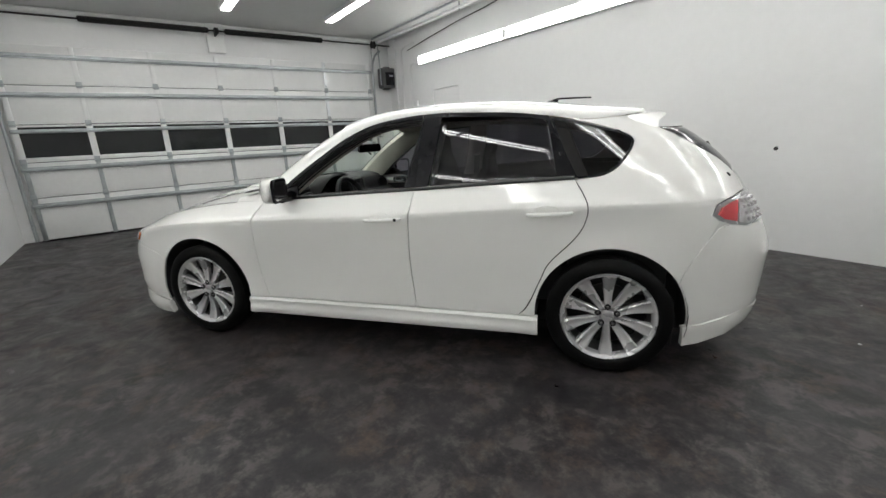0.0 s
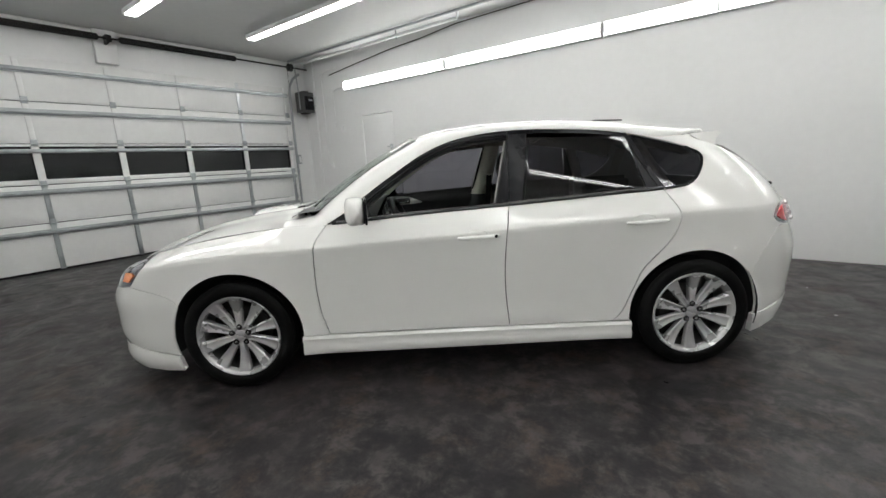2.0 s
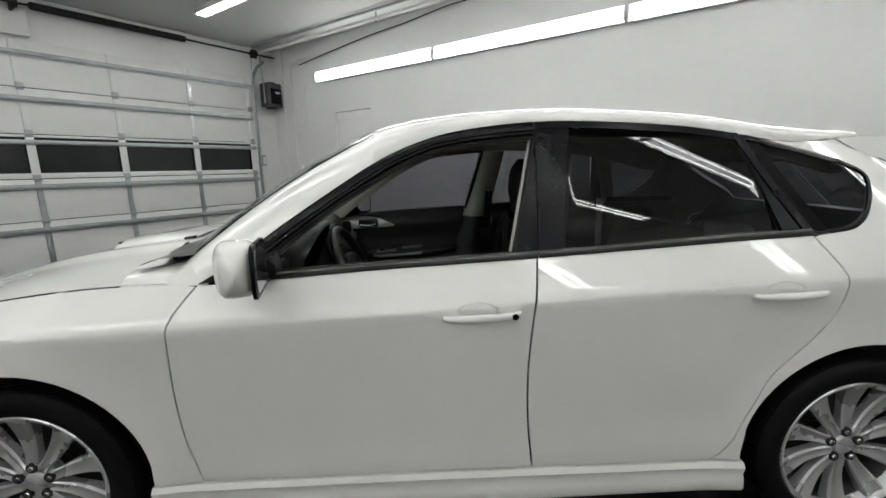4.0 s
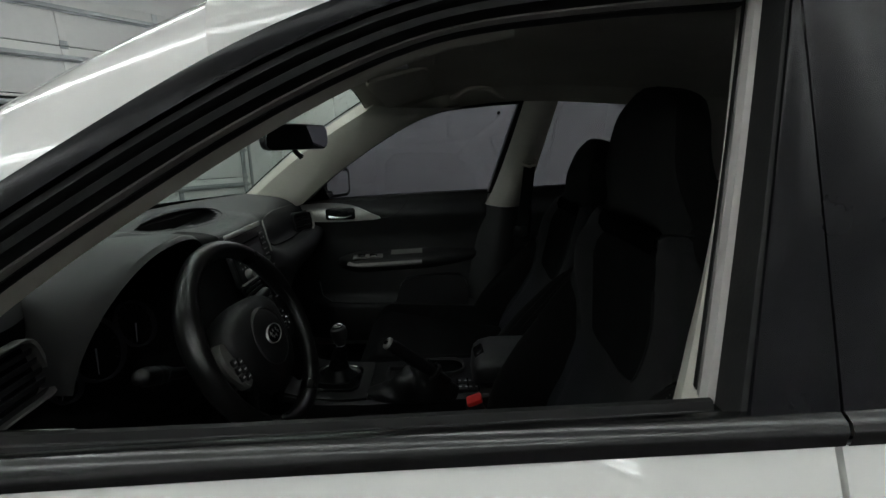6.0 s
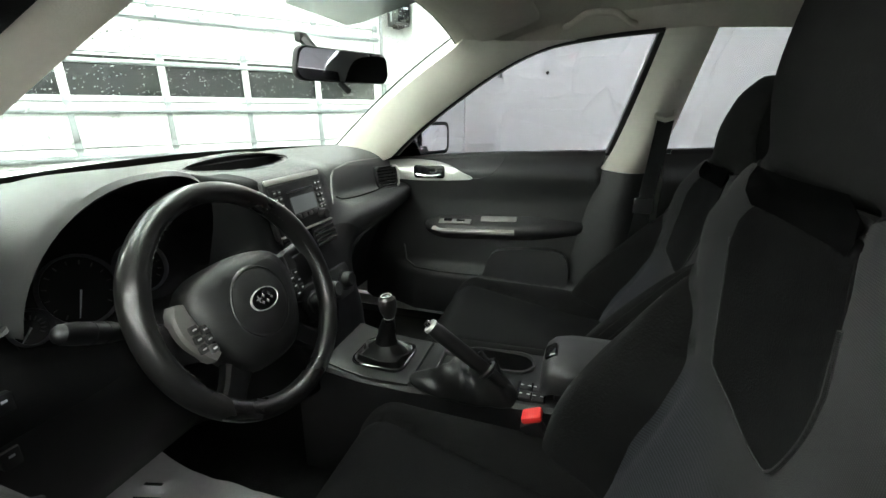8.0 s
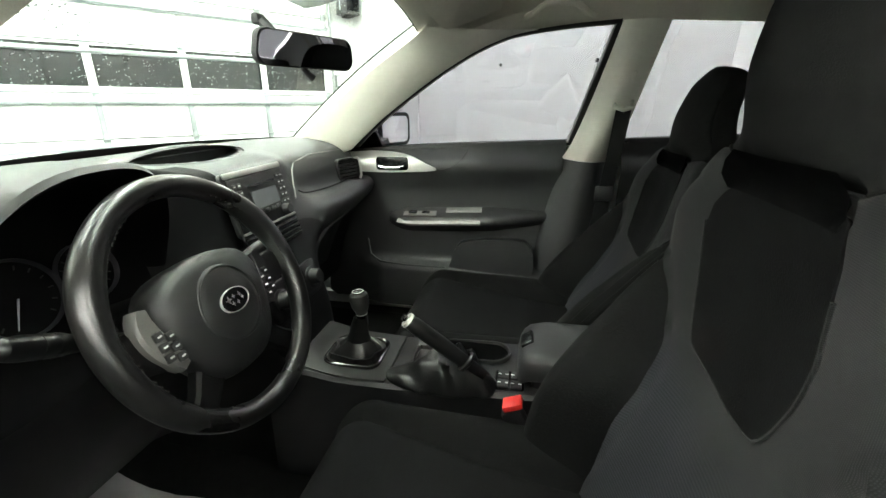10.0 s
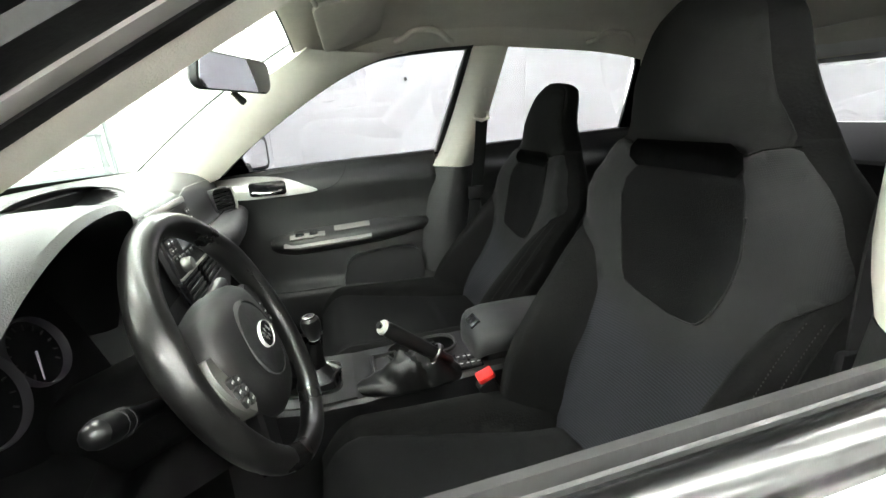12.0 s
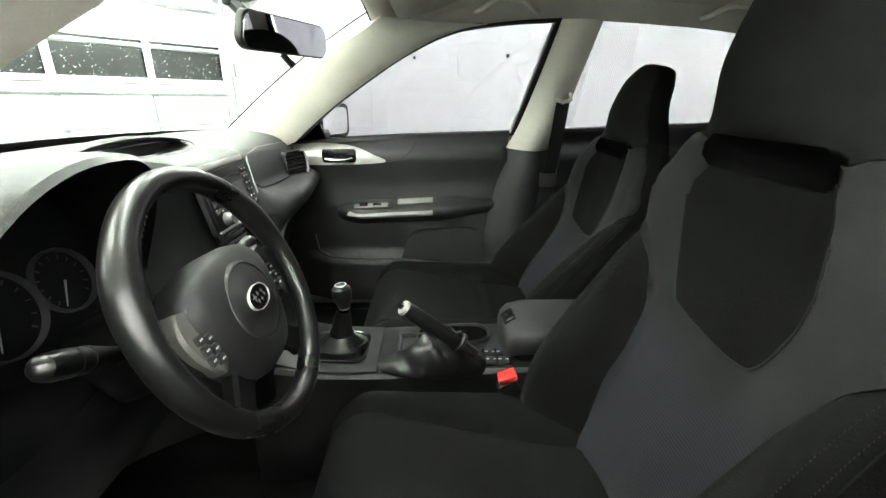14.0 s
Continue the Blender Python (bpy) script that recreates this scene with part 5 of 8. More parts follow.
# ---- wheels
# darkened alloy: the shade between the spokes is put into the colour
BARREL = mat("shaded_barrel_alloy", (0.085, 0.085, 0.085), 0.45, metal=0.5, noise_scale=14, vary=0.3)
def wheel(at, s):
    w = new("wheel")
    w.parent = car
    w.location = at
    if s < 0:
        w.rotation_euler = (0, 0, math.pi)
    # local: hub axis along y, outer face to -y
    ax = frame_at((0, 0, 0), (1, 0, 0), (0, 0, 1))
    m = ax
    # white door frame paint, its shade put into a grey-brown colour
    bm = bmesh.new()
    R, r = 0.315, 0.236
    prof = [(r - 0.012, -0.195), (r, -0.20), (r + 0.03, -0.212), (R - 0.03, -0.212), (R - 0.010, -0.205), (R - 0.002, -0.185)]
    for k in range(4):
        h = -0.175 + 0.045 * k
        prof += [(R, h), (R, h + 0.034), (R - 0.008, h + 0.036), (R - 0.008, h + 0.043)]
    prof += [(R - 0.002, 0.002), (R - 0.010, 0.012), (R - 0.030, 0.018), (r + 0.030, 0.020), (r + 0.012, 0.016), (r + 0.002, 0.006), (r - 0.006, -0.006)]
    lathe(bm, prof, m, 64)
    part("tyre", bm, TYRE, w, "black low-profile tyre")
    bm = bmesh.new()
    lathe(bm, [(r - 0.03, -0.19), (r - 0.008, -0.19), (r - 0.018, -0.15), (r - 0.030, -0.10), (r - 0.022, -0.03), (r - 0.012, -0.004), (r - 0.008, 0.006), (r + 0.002, 0.010), (r + 0.004, 0.004), (r + 0.002, -0.004)], m, 64)
    part("rim_barrel", bm, BARREL, w, "alloy barrel, the shade between the spokes in its colour")
    bm = bmesh.new()
    lathe(bm, [(r - 0.024, -0.024), (r - 0.017, -0.004), (r - 0.010, 0.0075), (r + 0.001, 0.0125), (r + 0.0055, 0.008), (r + 0.004, 0.003)], m, 64)
    part("rim_lip", bm, ALLOY, w, "silver alloy rim lip")
    bm = bmesh.new()
    n = 10
    for k in range(n):
        q0 = 2 * math.pi * (k + 0.5) / n
        rings = []
        for j in range(9):
            t = j / 8
            rad = 0.048 + (r - 0.016 - 0.048) * t
            wd = 0.0165 + 0.0195 * t ** 1.4
            hf = -0.012 - 0.020 * math.sin(math.pi * min(t * 1.0, 1)) * 0.6 + 0.014 * t
            hb = -0.050 + 0.01 * t
            pts = []
            for du, h in ((-wd, hb), (-wd, hf - 0.005), (-wd * 0.72, hf), (-wd * 0.2, hf - 0.004), (wd * 0.2, hf - 0.004), (wd * 0.72, hf), (wd, hf - 0.005), (wd, hb)):
                c, sn = math.cos(q0), math.sin(q0)
                pts.append(m @ Vector((rad * c - du * sn, rad * sn + du * c, h)))
            rings.append(pts)
        loft(bm, rings)
    lathe(bm, [(0, -0.012), (0.030, -0.012), (0.033, -0.016), (0.036, -0.020), (0.058, -0.018), (0.066, -0.026), (0.070, -0.055), (0.0, -0.055)], m, 32)
    part("spokes", bm, ALLOY, w, "ten-spoke silver alloy centre")
    bm = bmesh.new()
    lathe(bm, [(0, -0.008), (0.020, -0.008), (0.028, -0.011), (0.029, -0.014)], m, 24)
    part("centre_cap", bm, ALLOY, w, "plain silver centre cap")
    for k in range(5):
        q = 2 * math.pi * (k + 0.25) / 5
        bm = bmesh.new()
        lathe(bm, [(0, 0.006), (0.007, 0.005), (0.0102, -0.001), (0.0102, -0.03)], m @ Matrix.Translation((0.050 * math.cos(q), 0.050 * math.sin(q), -0.012)), 10)
        part("lug_nut", bm, CHROME, w, "bright lug nut")
        # black disc paints the shade of the pocket round the nut
        bm = bmesh.new()
        lathe(bm, [(0, -0.0105), (0.0160, -0.0105), (0.0170, -0.02)], m @ Matrix.Translation((0.050 * math.cos(q), 0.050 * math.sin(q), -0.0005)), 14)
        part("lug_shade", bm, LINER, w, "dark disc for the shade round a lug nut")
    bm = bmesh.new()
    lathe(bm, [(0.03, -0.11), (0.146, -0.11), (0.146, -0.132), (0.03, -0.132)], m, 40)
    part("brake_disc", bm, IRON, w, "grey brake disc")
    bm = bmesh.new()
    lathe(bm, [(0.0, -0.136), (r - 0.03, -0.136)], m, 32)
    part("backing_plate", bm, LINER, w, "dark backing plate")
    return w


for xw in (XF, XR):
    wheel((xw, -0.855, RW), 1)
    wheel((xw, 0.855, RW), -1)

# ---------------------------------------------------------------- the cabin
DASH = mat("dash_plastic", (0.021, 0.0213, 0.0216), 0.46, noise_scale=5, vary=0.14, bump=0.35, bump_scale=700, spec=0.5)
DARKPL = mat("dark_plastic", (0.0052, 0.0052, 0.0056), 0.45, noise_scale=6, vary=0.15, bump=0.25, bump_scale=700)
GLOSSBL = mat("gloss_black", (0.008, 0.008, 0.009), 0.12)
SILVER = mat("silver_plastic", (0.52, 0.52, 0.49), 0.36, metal=0.55, noise_scale=30, vary=0.06)
LEATHER = mat("black_leather", (0.0085, 0.0083, 0.0082), 0.30, noise_scale=14, vary=0.05, bump=0.10, bump_scale=420, spec=0.6)
GAITER = mat("gaiter_leather", (0.0045, 0.0045, 0.0045), 0.38, noise_scale=14, vary=0.25, bump=0.3, bump_scale=200)
RINGM = mat("gauge_ring_metal", (0.06, 0.058, 0.066), 0.4, metal=0.5)
BEIGE = mat("beige_trim", (0.62, 0.60, 0.53), 0.6, noise_scale=6, vary=0.06, bump=0.2, bump_scale=500)
LINING = mat("headliner_cloth", (0.60, 0.57, 0.50), 0.9, noise_scale=8, vary=0.08, bump=0.5, bump_scale=420, spec=0.2)
CARPET = mat("black_carpet", (0.010, 0.010, 0.010), 0.95, noise_scale=40, vary=0.4, bump=0.8, bump_scale=300, spec=0.1)
FABRIC = seat_cloth("grey_seat_cloth")
PLUSH = mat("black_plush", (0.0060, 0.0060, 0.0059), 0.92, noise_scale=9, vary=0.25, bump=0.4, bump_scale=260, spec=0.06)
PLUSH.node_tree.nodes["Principled BSDF"].inputs["Sheen Weight"].default_value = 0.02
PADKNIT = mat("black_knit", (0.0056, 0.0056, 0.0056), 0.95, noise_scale=12, vary=0.2, bump=0.4, bump_scale=400, spec=0.05)
BELT = weave("belt_webbing", (0.0075, 0.0075, 0.008), 900, 0.05, 0.7, tint=0.1)
REDPL = mat("red_plastic", (0.62, 0.020, 0.018), 0.35)
WHITEPL = mat("white_print", (0.75, 0.75, 0.75), 0.6)
LCD = mat("grey_display", (0.15, 0.155, 0.165), 0.2, noise_scale=30, vary=0.05)
MIRROR = mat("mirror_glass", (0.62, 0.62, 0.66), 0.02, metal=1.0)
STITCH = mat("pale_thread", (0.026, 0.025, 0.024), 0.8)
DROP = mat("water_drop", (0.80, 0.82, 0.82), 0.10)
DROP.node_tree.nodes["Principled BSDF"].inputs["Transmission Weight"].default_value = 0.35
DROP.node_tree.nodes["Principled BSDF"].inputs["IOR"].default_value = 1.33
GAUGEINK = mat("dim_gauge_print", (0.022, 0.022, 0.022), 0.6)
# dash plastic in a lighter tone: windscreen light put into the colour
DASH_LIT = mat("dash_plastic_lit", (0.044, 0.0445, 0.0445), 0.5, noise_scale=5, vary=0.12, bump=0.35, bump_scale=700, spec=0.5)
CUSHION = mat("dark_cushion_cloth", (0.0095, 0.0095, 0.0097), 0.95, noise_scale=9, vary=0.2, bump=0.5, bump_scale=500, spec=0.06)
HEADCLOTH = mat("dark_headrest_cloth", (0.0125, 0.0125, 0.0122), 0.95, noise_scale=9, vary=0.2, bump=0.2, bump_scale=600, spec=0.06)
# black for openings: the shade inside them is put into the colour
HOLLOW_SHADE = mat("hollow_shade", (0.0018, 0.0018, 0.0018), 0.95, spec=0.02)
TRIMSILVER = mat("armrest_silver", (0.26, 0.26, 0.245), 0.42, metal=0.4, noise_scale=30, vary=0.08)
DULLSILVER = mat("dull_silver", (0.20, 0.20, 0.19), 0.38, metal=0.4, noise_scale=30, vary=0.1)

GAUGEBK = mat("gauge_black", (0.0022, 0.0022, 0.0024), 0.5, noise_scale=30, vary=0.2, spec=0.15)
HUB = mat("airbag_plastic", (0.0115, 0.0115, 0.0118), 0.42, noise_scale=6, vary=0.15, bump=0.3, bump_scale=800, spec=0.5)
SWSILVER = mat("switch_silver", (0.16, 0.16, 0.15), 0.36, metal=0.4, noise_scale=30, vary=0.1)
SWBUTTON = mat("switch_button_grey", (0.035, 0.035, 0.035), 0.4)
DOORPL = mat("door_lining_plastic", (0.0165, 0.0167, 0.0168), 0.44, noise_scale=5, vary=0.14, bump=0.35, bump_scale=700, spec=0.5)
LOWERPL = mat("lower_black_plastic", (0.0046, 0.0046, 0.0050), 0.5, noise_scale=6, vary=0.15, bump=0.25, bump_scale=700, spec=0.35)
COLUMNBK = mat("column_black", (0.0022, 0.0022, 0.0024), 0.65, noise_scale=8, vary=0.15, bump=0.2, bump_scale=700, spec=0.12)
STALKBK = mat("stalk_black", (0.0030, 0.0030, 0.0034), 0.36, noise_scale=20, vary=0.2)
INN = 0.050  # thickness of doors and pillars at the windows

def smooth(t):
    t = min(max(t, 0.0), 1.0)
    return t * t * (3 - 2 * t)


# ---- floor, firewall, sides
bm = bmesh.new()
box(bm, (-0.05, 0, 0.235), (2.0, 1.50, 0.04), 0.01)
part("carpet", bm, CARPET, car, "black floor carpet")
for nm, c, sz, r in (("toe_board", (-1.02, 0, 0.36), (0.30, 1.40, 0.26), 0.08), ("tunnel", (-0.1, 0, 0.36), (1.9, 0.20, 0.24), 0.05), ("luggage_floor", (1.40, 0, 0.42), (1.0, 1.1, 0.06), 0.01)):
    bm = bmesh.new()
    box(bm, c, sz, r)
    part(nm, bm, CARPET, car, "black carpet")
bm = bmesh.new()
box(bm, (-1.03, 0, 0.62), (0.03, 1.36, 0.62), 0.01)
part("firewall", bm, DARKPL, car)

# ---- headliner
def lining(x, u):
    e = half_width(x, rail_z(x)) - 0.055
    return (x, e * u, rail_z(x) - 0.012 + (zroof(x) - 0.035 - rail_z(x) + 0.012) * (1 - abs(u) ** 3.2))


bm = bmesh.new()
loft(bm, [[lining(x, u) for u in np.linspace(-1, 1, 31)] for x in np.linspace(-0.262, 1.44, 32)], closed=False)
part("headliner", bm, LINING, car, "beige-grey cloth headliner")
# header rail over the windscreen
bm = bmesh.new()
def header(u, dx, dz):
    """A point on the rail over the windscreen, bowed forward in the middle like the glass."""
    return Vector(lining(-0.262, u)) + Vector((dx - (0.040 * (1 - u * u) if dx < 0.02 else 0), 0, dz))


loft(bm, [[header(u, *d) for d in ((0.03, -0.004), (0.012, -0.013), (-0.004, -0.008), (-0.006, 0.012))] for u in np.linspace(-1, 1, 25)], closed=False)
part("header_trim", bm, LINING, car)
bm = bmesh.new()
tube(bm, [header(u, -0.007, -0.004) for u in np.linspace(-0.97, 0.97, 31)], 0.0032, 6)
part("header_seal", bm, LINER, car, "black seal along the head of the windscreen")

for s in BOTH:
    # A pillar lining
    bm = bmesh.new()
    rows = []
    gl = resample([(-0.68, 0.93)] + glass_f + [(0.235, 1.343)], 40)
    for k in range(26):
        t = k / 25
        g = gl[int(round(t * 29))]
        p0 = Vector((g[0], -half_width(*g) + 0.082, g[1] + 0.004))
        p3 = Vector((-0.775 + 0.525 * t, -(0.635 - 0.170 * t), 0.985 + 0.333 * t + 0.022 * math.sin(math.pi * t)))
        p3.y += 0.030 * max((t - 0.86) / 0.14, 0) ** 2
        p1 = p0 + Vector((0.012, 0.050, -0.006))
        inward = Vector((0.35, 0.7, -0.45)).normalized()
        row = [p0 + Vector((0, -0.02, 0.01)), p0, p0.lerp(p1, 0.5) + Vector((0, 0, -0.003)), p1]
        for j in range(1, 8):
            w = j / 7
            row.append(p1.lerp(p3, w) + inward * 0.012 * math.sin(math.pi * w) ** 0.7)
        e = ws_edge(t)
        row.append(Vector((e.x, e.y + 0.01, e.z - 0.006)))
        rows.append([(p.x, s * p.y, p.z) for p in row])
    loft(bm, rows, closed=False)
    part("pillar_trim", bm, BEIGE, car, "beige windscreen pillar trim")
    # trim along the roof rail
    bm = bmesh.new()
    rows = []
    for x in np.linspace(-0.25, 1.36, 36):
        z0 = min(rail_z(x), dlo_z(min(x, 1.33))) - 0.052
        y0 = half_width(x, z0) - INN
        e = lining(x, 0.93)
        rows.append([(x, s * -(y0 + 0.025), z0 + 0.006), (x, s * -(y0), z0), (x, s * -(y0 - 0.02), z0 + 0.012), (x, s * e[1] * -1, e[2] - 0.002)])
    loft(bm, rows, closed=False)
    part("roof_rail_trim", bm, LINING, car, "beige-grey roof rail lining")
    # B pillar lining: pale above, dark below, bowed into the cabin
    bm = bmesh.new()
    rows = []
    for k in range(14):
        t = k / 13
        z = 0.938 + 0.405 * t
        xa, xb = 0.170 + 0.118 * t ** 0.75, 0.345 + 0.071 * t
        bow = 0.089 - 0.067 * smooth(t / 0.9)
        row = [(xa + 0.004, -s * (half_width(xa, z) - 0.055), z)]
        for j in range(13):
            w = j / 12
            x = xa + (xb - xa) * w
            row.append((x, -s * (half_width(x, z) - 0.080 - bow * (math.sin(math.pi * w ** 0.95) if 0 < w < 1 else 0) ** 0.9), z))
        rows.append(row + [(xb + 0.004, -s * (half_width(xb, z) - 0.036), z)])
    loft(bm, rows, closed=False)
    bp_ = part("pillar_trim", bm, BEIGE, car, "beige centre pillar trim")
    bm = bmesh.new()
    rows = []
    for k in range(12):
        t = k / 11
        z = 0.30 + 0.636 * t
        xa, xb = 0.04 + 0.134 * t ** 1.5, 0.36 - 0.012 * t
        row = [(xa, -s * 0.79, z)]
        for j in range(13):
            w = j / 12
            bow = (0.050 + 0.039 * t) * (math.sin(math.pi * w ** 0.95) if 0 < w < 1 else 0) ** 0.9
            row.append((xa + (xb - xa) * w, -s * (0.735 + 0.014 * t - bow), z))
        rows.append(row + [(xb, -s * 0.79, z)])
    loft(bm, rows, closed=False)
    part("lower_pillar_trim", bm, DASH, car, "dark grey lower pillar trim")
    # belt anchor and webbing
    bm = bmesh.new()
    box(bm, (0.330, -s * 0.628, 1.165), (0.032, 0.024, 0.120), 0.010, pose(0, 0, 0, s * -20, 10, 0))
    part("belt_adjuster", bm, BEIGE, bp_, "beige belt height adjuster")
    bm = bmesh.new()
    tube(bm, [(0.302, -s * 0.628, 1.132), (0.302, -s * 0.610, 1.112), (0.328, -s * 0.606, 1.104), (0.354, -s * 0.610, 1.112), (0.356, -s * 0.628, 1.130)], 0.007, 8)
    part("belt_guide", bm, BEIGE, bp_, "beige belt guide loop")
    bm = bmesh.new()
    pts = [(0.330, 0.610, 1.112), (0.322, 0.612, 1.0), (0.312, 0.626, 0.86), (0.300, 0.650, 0.70), (0.290, 0.67, 0.50), (0.285, 0.685, 0.33)]
    loft(bm, [[(x - 0.023, -s * y, z), (x + 0.023, -s * (y + 0.004), z), (x + 0.023, -s * (y + 0.0065), z), (x - 0.023, -s * (y + 0.0025), z)] for x, y, z in spline(pts, 0.04)])
    part("seat_belt", bm, BELT, car, "black seat belt webbing")
    bm = bmesh.new()
    box(bm, (0.307, -s * 0.628, 0.84), (0.06, 0.012, 0.05), 0.005)
    part("belt_tongue", bm, DARKPL, car, "black belt tongue")
    # C pillar and rear quarter lining
    bm = bmesh.new()
    rows = []
    for k in range(9):
        z = 1.03 + 0.24 * k / 8
        rows.append([(x, -s * (min(half_width(x, min(z, 1.33)) - 0.07, 0.70)), z) for x in np.linspace(1.42, 1.50, 4)])
    loft(bm, rows, closed=False)
    part("rear_quarter_trim", bm, LINING, car, "beige-grey rear quarter lining")
    bm = bmesh.new()
    loft(bm, [[(x, -s * (min(half_width(x, z) - 0.07, 0.70)), z) for x in (1.12, 1.20, 1.3, 1.4, 1.48, 1.56)] for z in np.linspace(0.45, 1.04, 7)], closed=False)
    part("rear_quarter_trim", bm, LOWERPL, car, "black lower quarter lining")
    bm = bmesh.new()
    rows = []
    for k in range(9):
        t = k / 8
        z = 1.02 + 0.30 * t
        xa, xb = 1.13 - 0.14 * t, 1.20 - 0.13 * t
        rows.append([(x, -s * (half_width(x, z) - o), z) for x, o in ((xa, 0.012), (xa + 0.004, 0.05), ((xa + xb) / 2, 0.06), (xb - 0.004, 0.05), (xb, 0.012))])
    loft(bm, rows, closed=False)
    part("pillar_trim", bm, LINING, car, "grey rear pillar trim")
    bm = bmesh.new()
    box(bm, (1.35, -s * 0.70, 0.70), (0.50, 0.05, 0.62), 0.02)
    part("side_trim", bm, DASH, car, "dark luggage side trim")
    # grab handles
    for x0, x1 in ((0.02, 0.205), (0.70, 0.89)):
        bm = bmesh.new()
        xm, z0 = (x0 + x1) / 2, rail_z((x0 + x1) / 2) - 0.006
        tube(bm, spline([(x0, -s * 0.545, z0 - 0.022), (x0 + 0.02, -s * 0.525, z0 - 0.018), (x0 + 0.05, -s * 0.51, z0 + 0.002), (xm, -s * 0.505, z0 + 0.006), (x1 - 0.05, -s * 0.51, z0 + 0.002), (x1 - 0.02, -s * 0.525, z0 - 0.018), (x1, -s * 0.545, z0 - 0.022)], 0.015), 0.0095, 10)
        part("grab_handle", bm, LINING, car, "beige-grey grab handle")
    # sun visors
    bm = bmesh.new()
    ys = (0.10, 0.47)
    c = [Vector((-0.225, ys[0], 1.352)), Vector((-0.200, ys[1], 1.318)), Vector((-0.040, ys[1], 1.372)), Vector((-0.060, ys[0], 1.392))]
    n = (c[1] - c[0]).cross(c[3] - c[0]).normalized()
    poly = rrect(1, 1, 0.12, 4)
    top = [(c[0].lerp(c[1], px + 0.5)).lerp(c[3].lerp(c[2], px + 0.5), py + 0.5) for px, py in poly]
    loft(bm, [[Vector((p.x, -s * p.y, p.z - 0.004)) + Vector((n.x, -s * n.y, n.z)) * h for p in [q.lerp(sum(top, Vector()) / len(top), sh) for q in top]] for h, sh in ((-0.007, 0.05), (-0.004, 0.0), (0.004, 0.0), (0.007, 0.05))])
    part("sun_visor", bm, LINING, car, "beige-grey folded sun visor")
    bm = bmesh.new()
    tube(bm, [(-0.215, -s * 0.10, 1.352), (-0.222, -s * 0.07, 1.356), (-0.222, -s * 0.05, 1.372)], 0.006, 8)
    part("visor_clip", bm, LINING, car)
# overhead console
bm = bmesh.new()
box(bm, (-0.14, 0, 1.398), (0.20, 0.17, 0.035), 0.014)
oc = part("overhead_console", bm, LINING, car, "beige-grey overhead lamp console")
for y in (-0.045, 0.045):
    bm = bmesh.new()
    box(bm, (-0.14, y, 1.380), (0.07, 0.05, 0.008), 0.003)
    part("map_lamp", bm, WHITEPL, oc, "unlit pale map lamp")
# grey shade patch behind the mirror
SHADE = bpy.data.materials.new("shade_film")
SHADE.use_nodes = True
nt = SHADE.node_tree
bs = nt.nodes["Principled BSDF"]
bs.inputs["Base Color"].default_value = (0.15, 0.155, 0.15, 1)
bs.inputs["Roughness"].default_value = 0.8
tr = nt.nodes.new("ShaderNodeBsdfTransparent")
tr.inputs["Color"].default_value = (0.62, 0.64, 0.62, 1)
mx = nt.nodes.new("ShaderNodeMixShader")
mx.inputs["Fac"].default_value = 0.55
nt.links.new(tr.outputs[0], mx.inputs[1])
nt.links.new(bs.outputs[0], mx.inputs[2])
nt.links.new(mx.outputs[0], nt.nodes["Material Output"].inputs["Surface"])
bm = bmesh.new()
rows = []
for k in range(8):
    t = 0.985 - 0.228 * k / 7
    w = 0.43 - 0.205 * (k / 7) - (0.03 if k == 7 else 0)
    rows.append([ws(u + 0.10, t, -0.006) for u in np.linspace(-w, w, 9)])
loft(bm, rows, closed=False)
sh = part("shade_patch", bm, SHADE, car, "grey translucent shade patch on the windscreen")
# dried and wet drops on the windscreen
bm = bmesh.new()
rnd = random.Random(4)
for k in range(4200):
    u, t = rnd.uniform(-0.95, 0.98), rnd.uniform(0.06, 0.99)
    p = ws(u, t, 0.0)
    n = (ws(u + 0.01, t) - p).cross(ws(u, t + 0.01) - p).normalized()
    if n.z < 0:
        n = -n
    r = rnd.choice((0.0007, 0.0009, 0.0012, 0.0016, 0.0023))
    a = n.orthogonal().normalized() * r
    b = n.cross(a)
    q0 = rnd.uniform(0, 1)
    ring = [bm.verts.new(p + n * 0.0006 + a * math.cos(q0 + i * 1.2566) + b * math.sin(q0 + i * 1.2566) * rnd.uniform(0.9, 1.5)) for i in range(5)]
    tip = bm.verts.new(p + n * (0.0006 + r * 0.7))
    low = bm.verts.new(p - n * 0.0004)
    for i in range(5):
        bm.faces.new((ring[i], ring[(i + 1) % 5], tip))
        bm.faces.new((ring[(i + 1) % 5], ring[i], low))
wd = part("water_drops", bm, DROP, wsg, "small water drops")
wd["kind"] = "stuff"
# interior mirror
MC, MD = Vector((-0.372, -0.022, 1.212)), Vector((0.363, 0.931, 0.006)).normalized()
mf = frame_at(MC, MD, (0.10, 0.0, 1))
mir = new("rear_view_mirror")
mir.parent = car
mir["label"] = "dark interior rear-view mirror on the windscreen"
bm = bmesh.new()
shape = [(x * (1 if y < 0 else 0.97), y) for x, y in rrect(0.230, 0.060, 0.020, 5)]
loft(bm, [[mf @ Vector((x * k, y * k, z)) for x, y in shape] for k, z in ((0.55, -0.026), (0.90, -0.016), (1.0, -0.004), (1.0, 0.004), (0.985, 0.0075))])
part("mirror_housing", bm, DARKPL, mir, "black housing")
bm = bmesh.new()
plate(bm, [(x * 0.968, y * 0.91) for x, y in shape], mf @ Matrix.Translation((0, 0, 0.0095)), 0.0012)
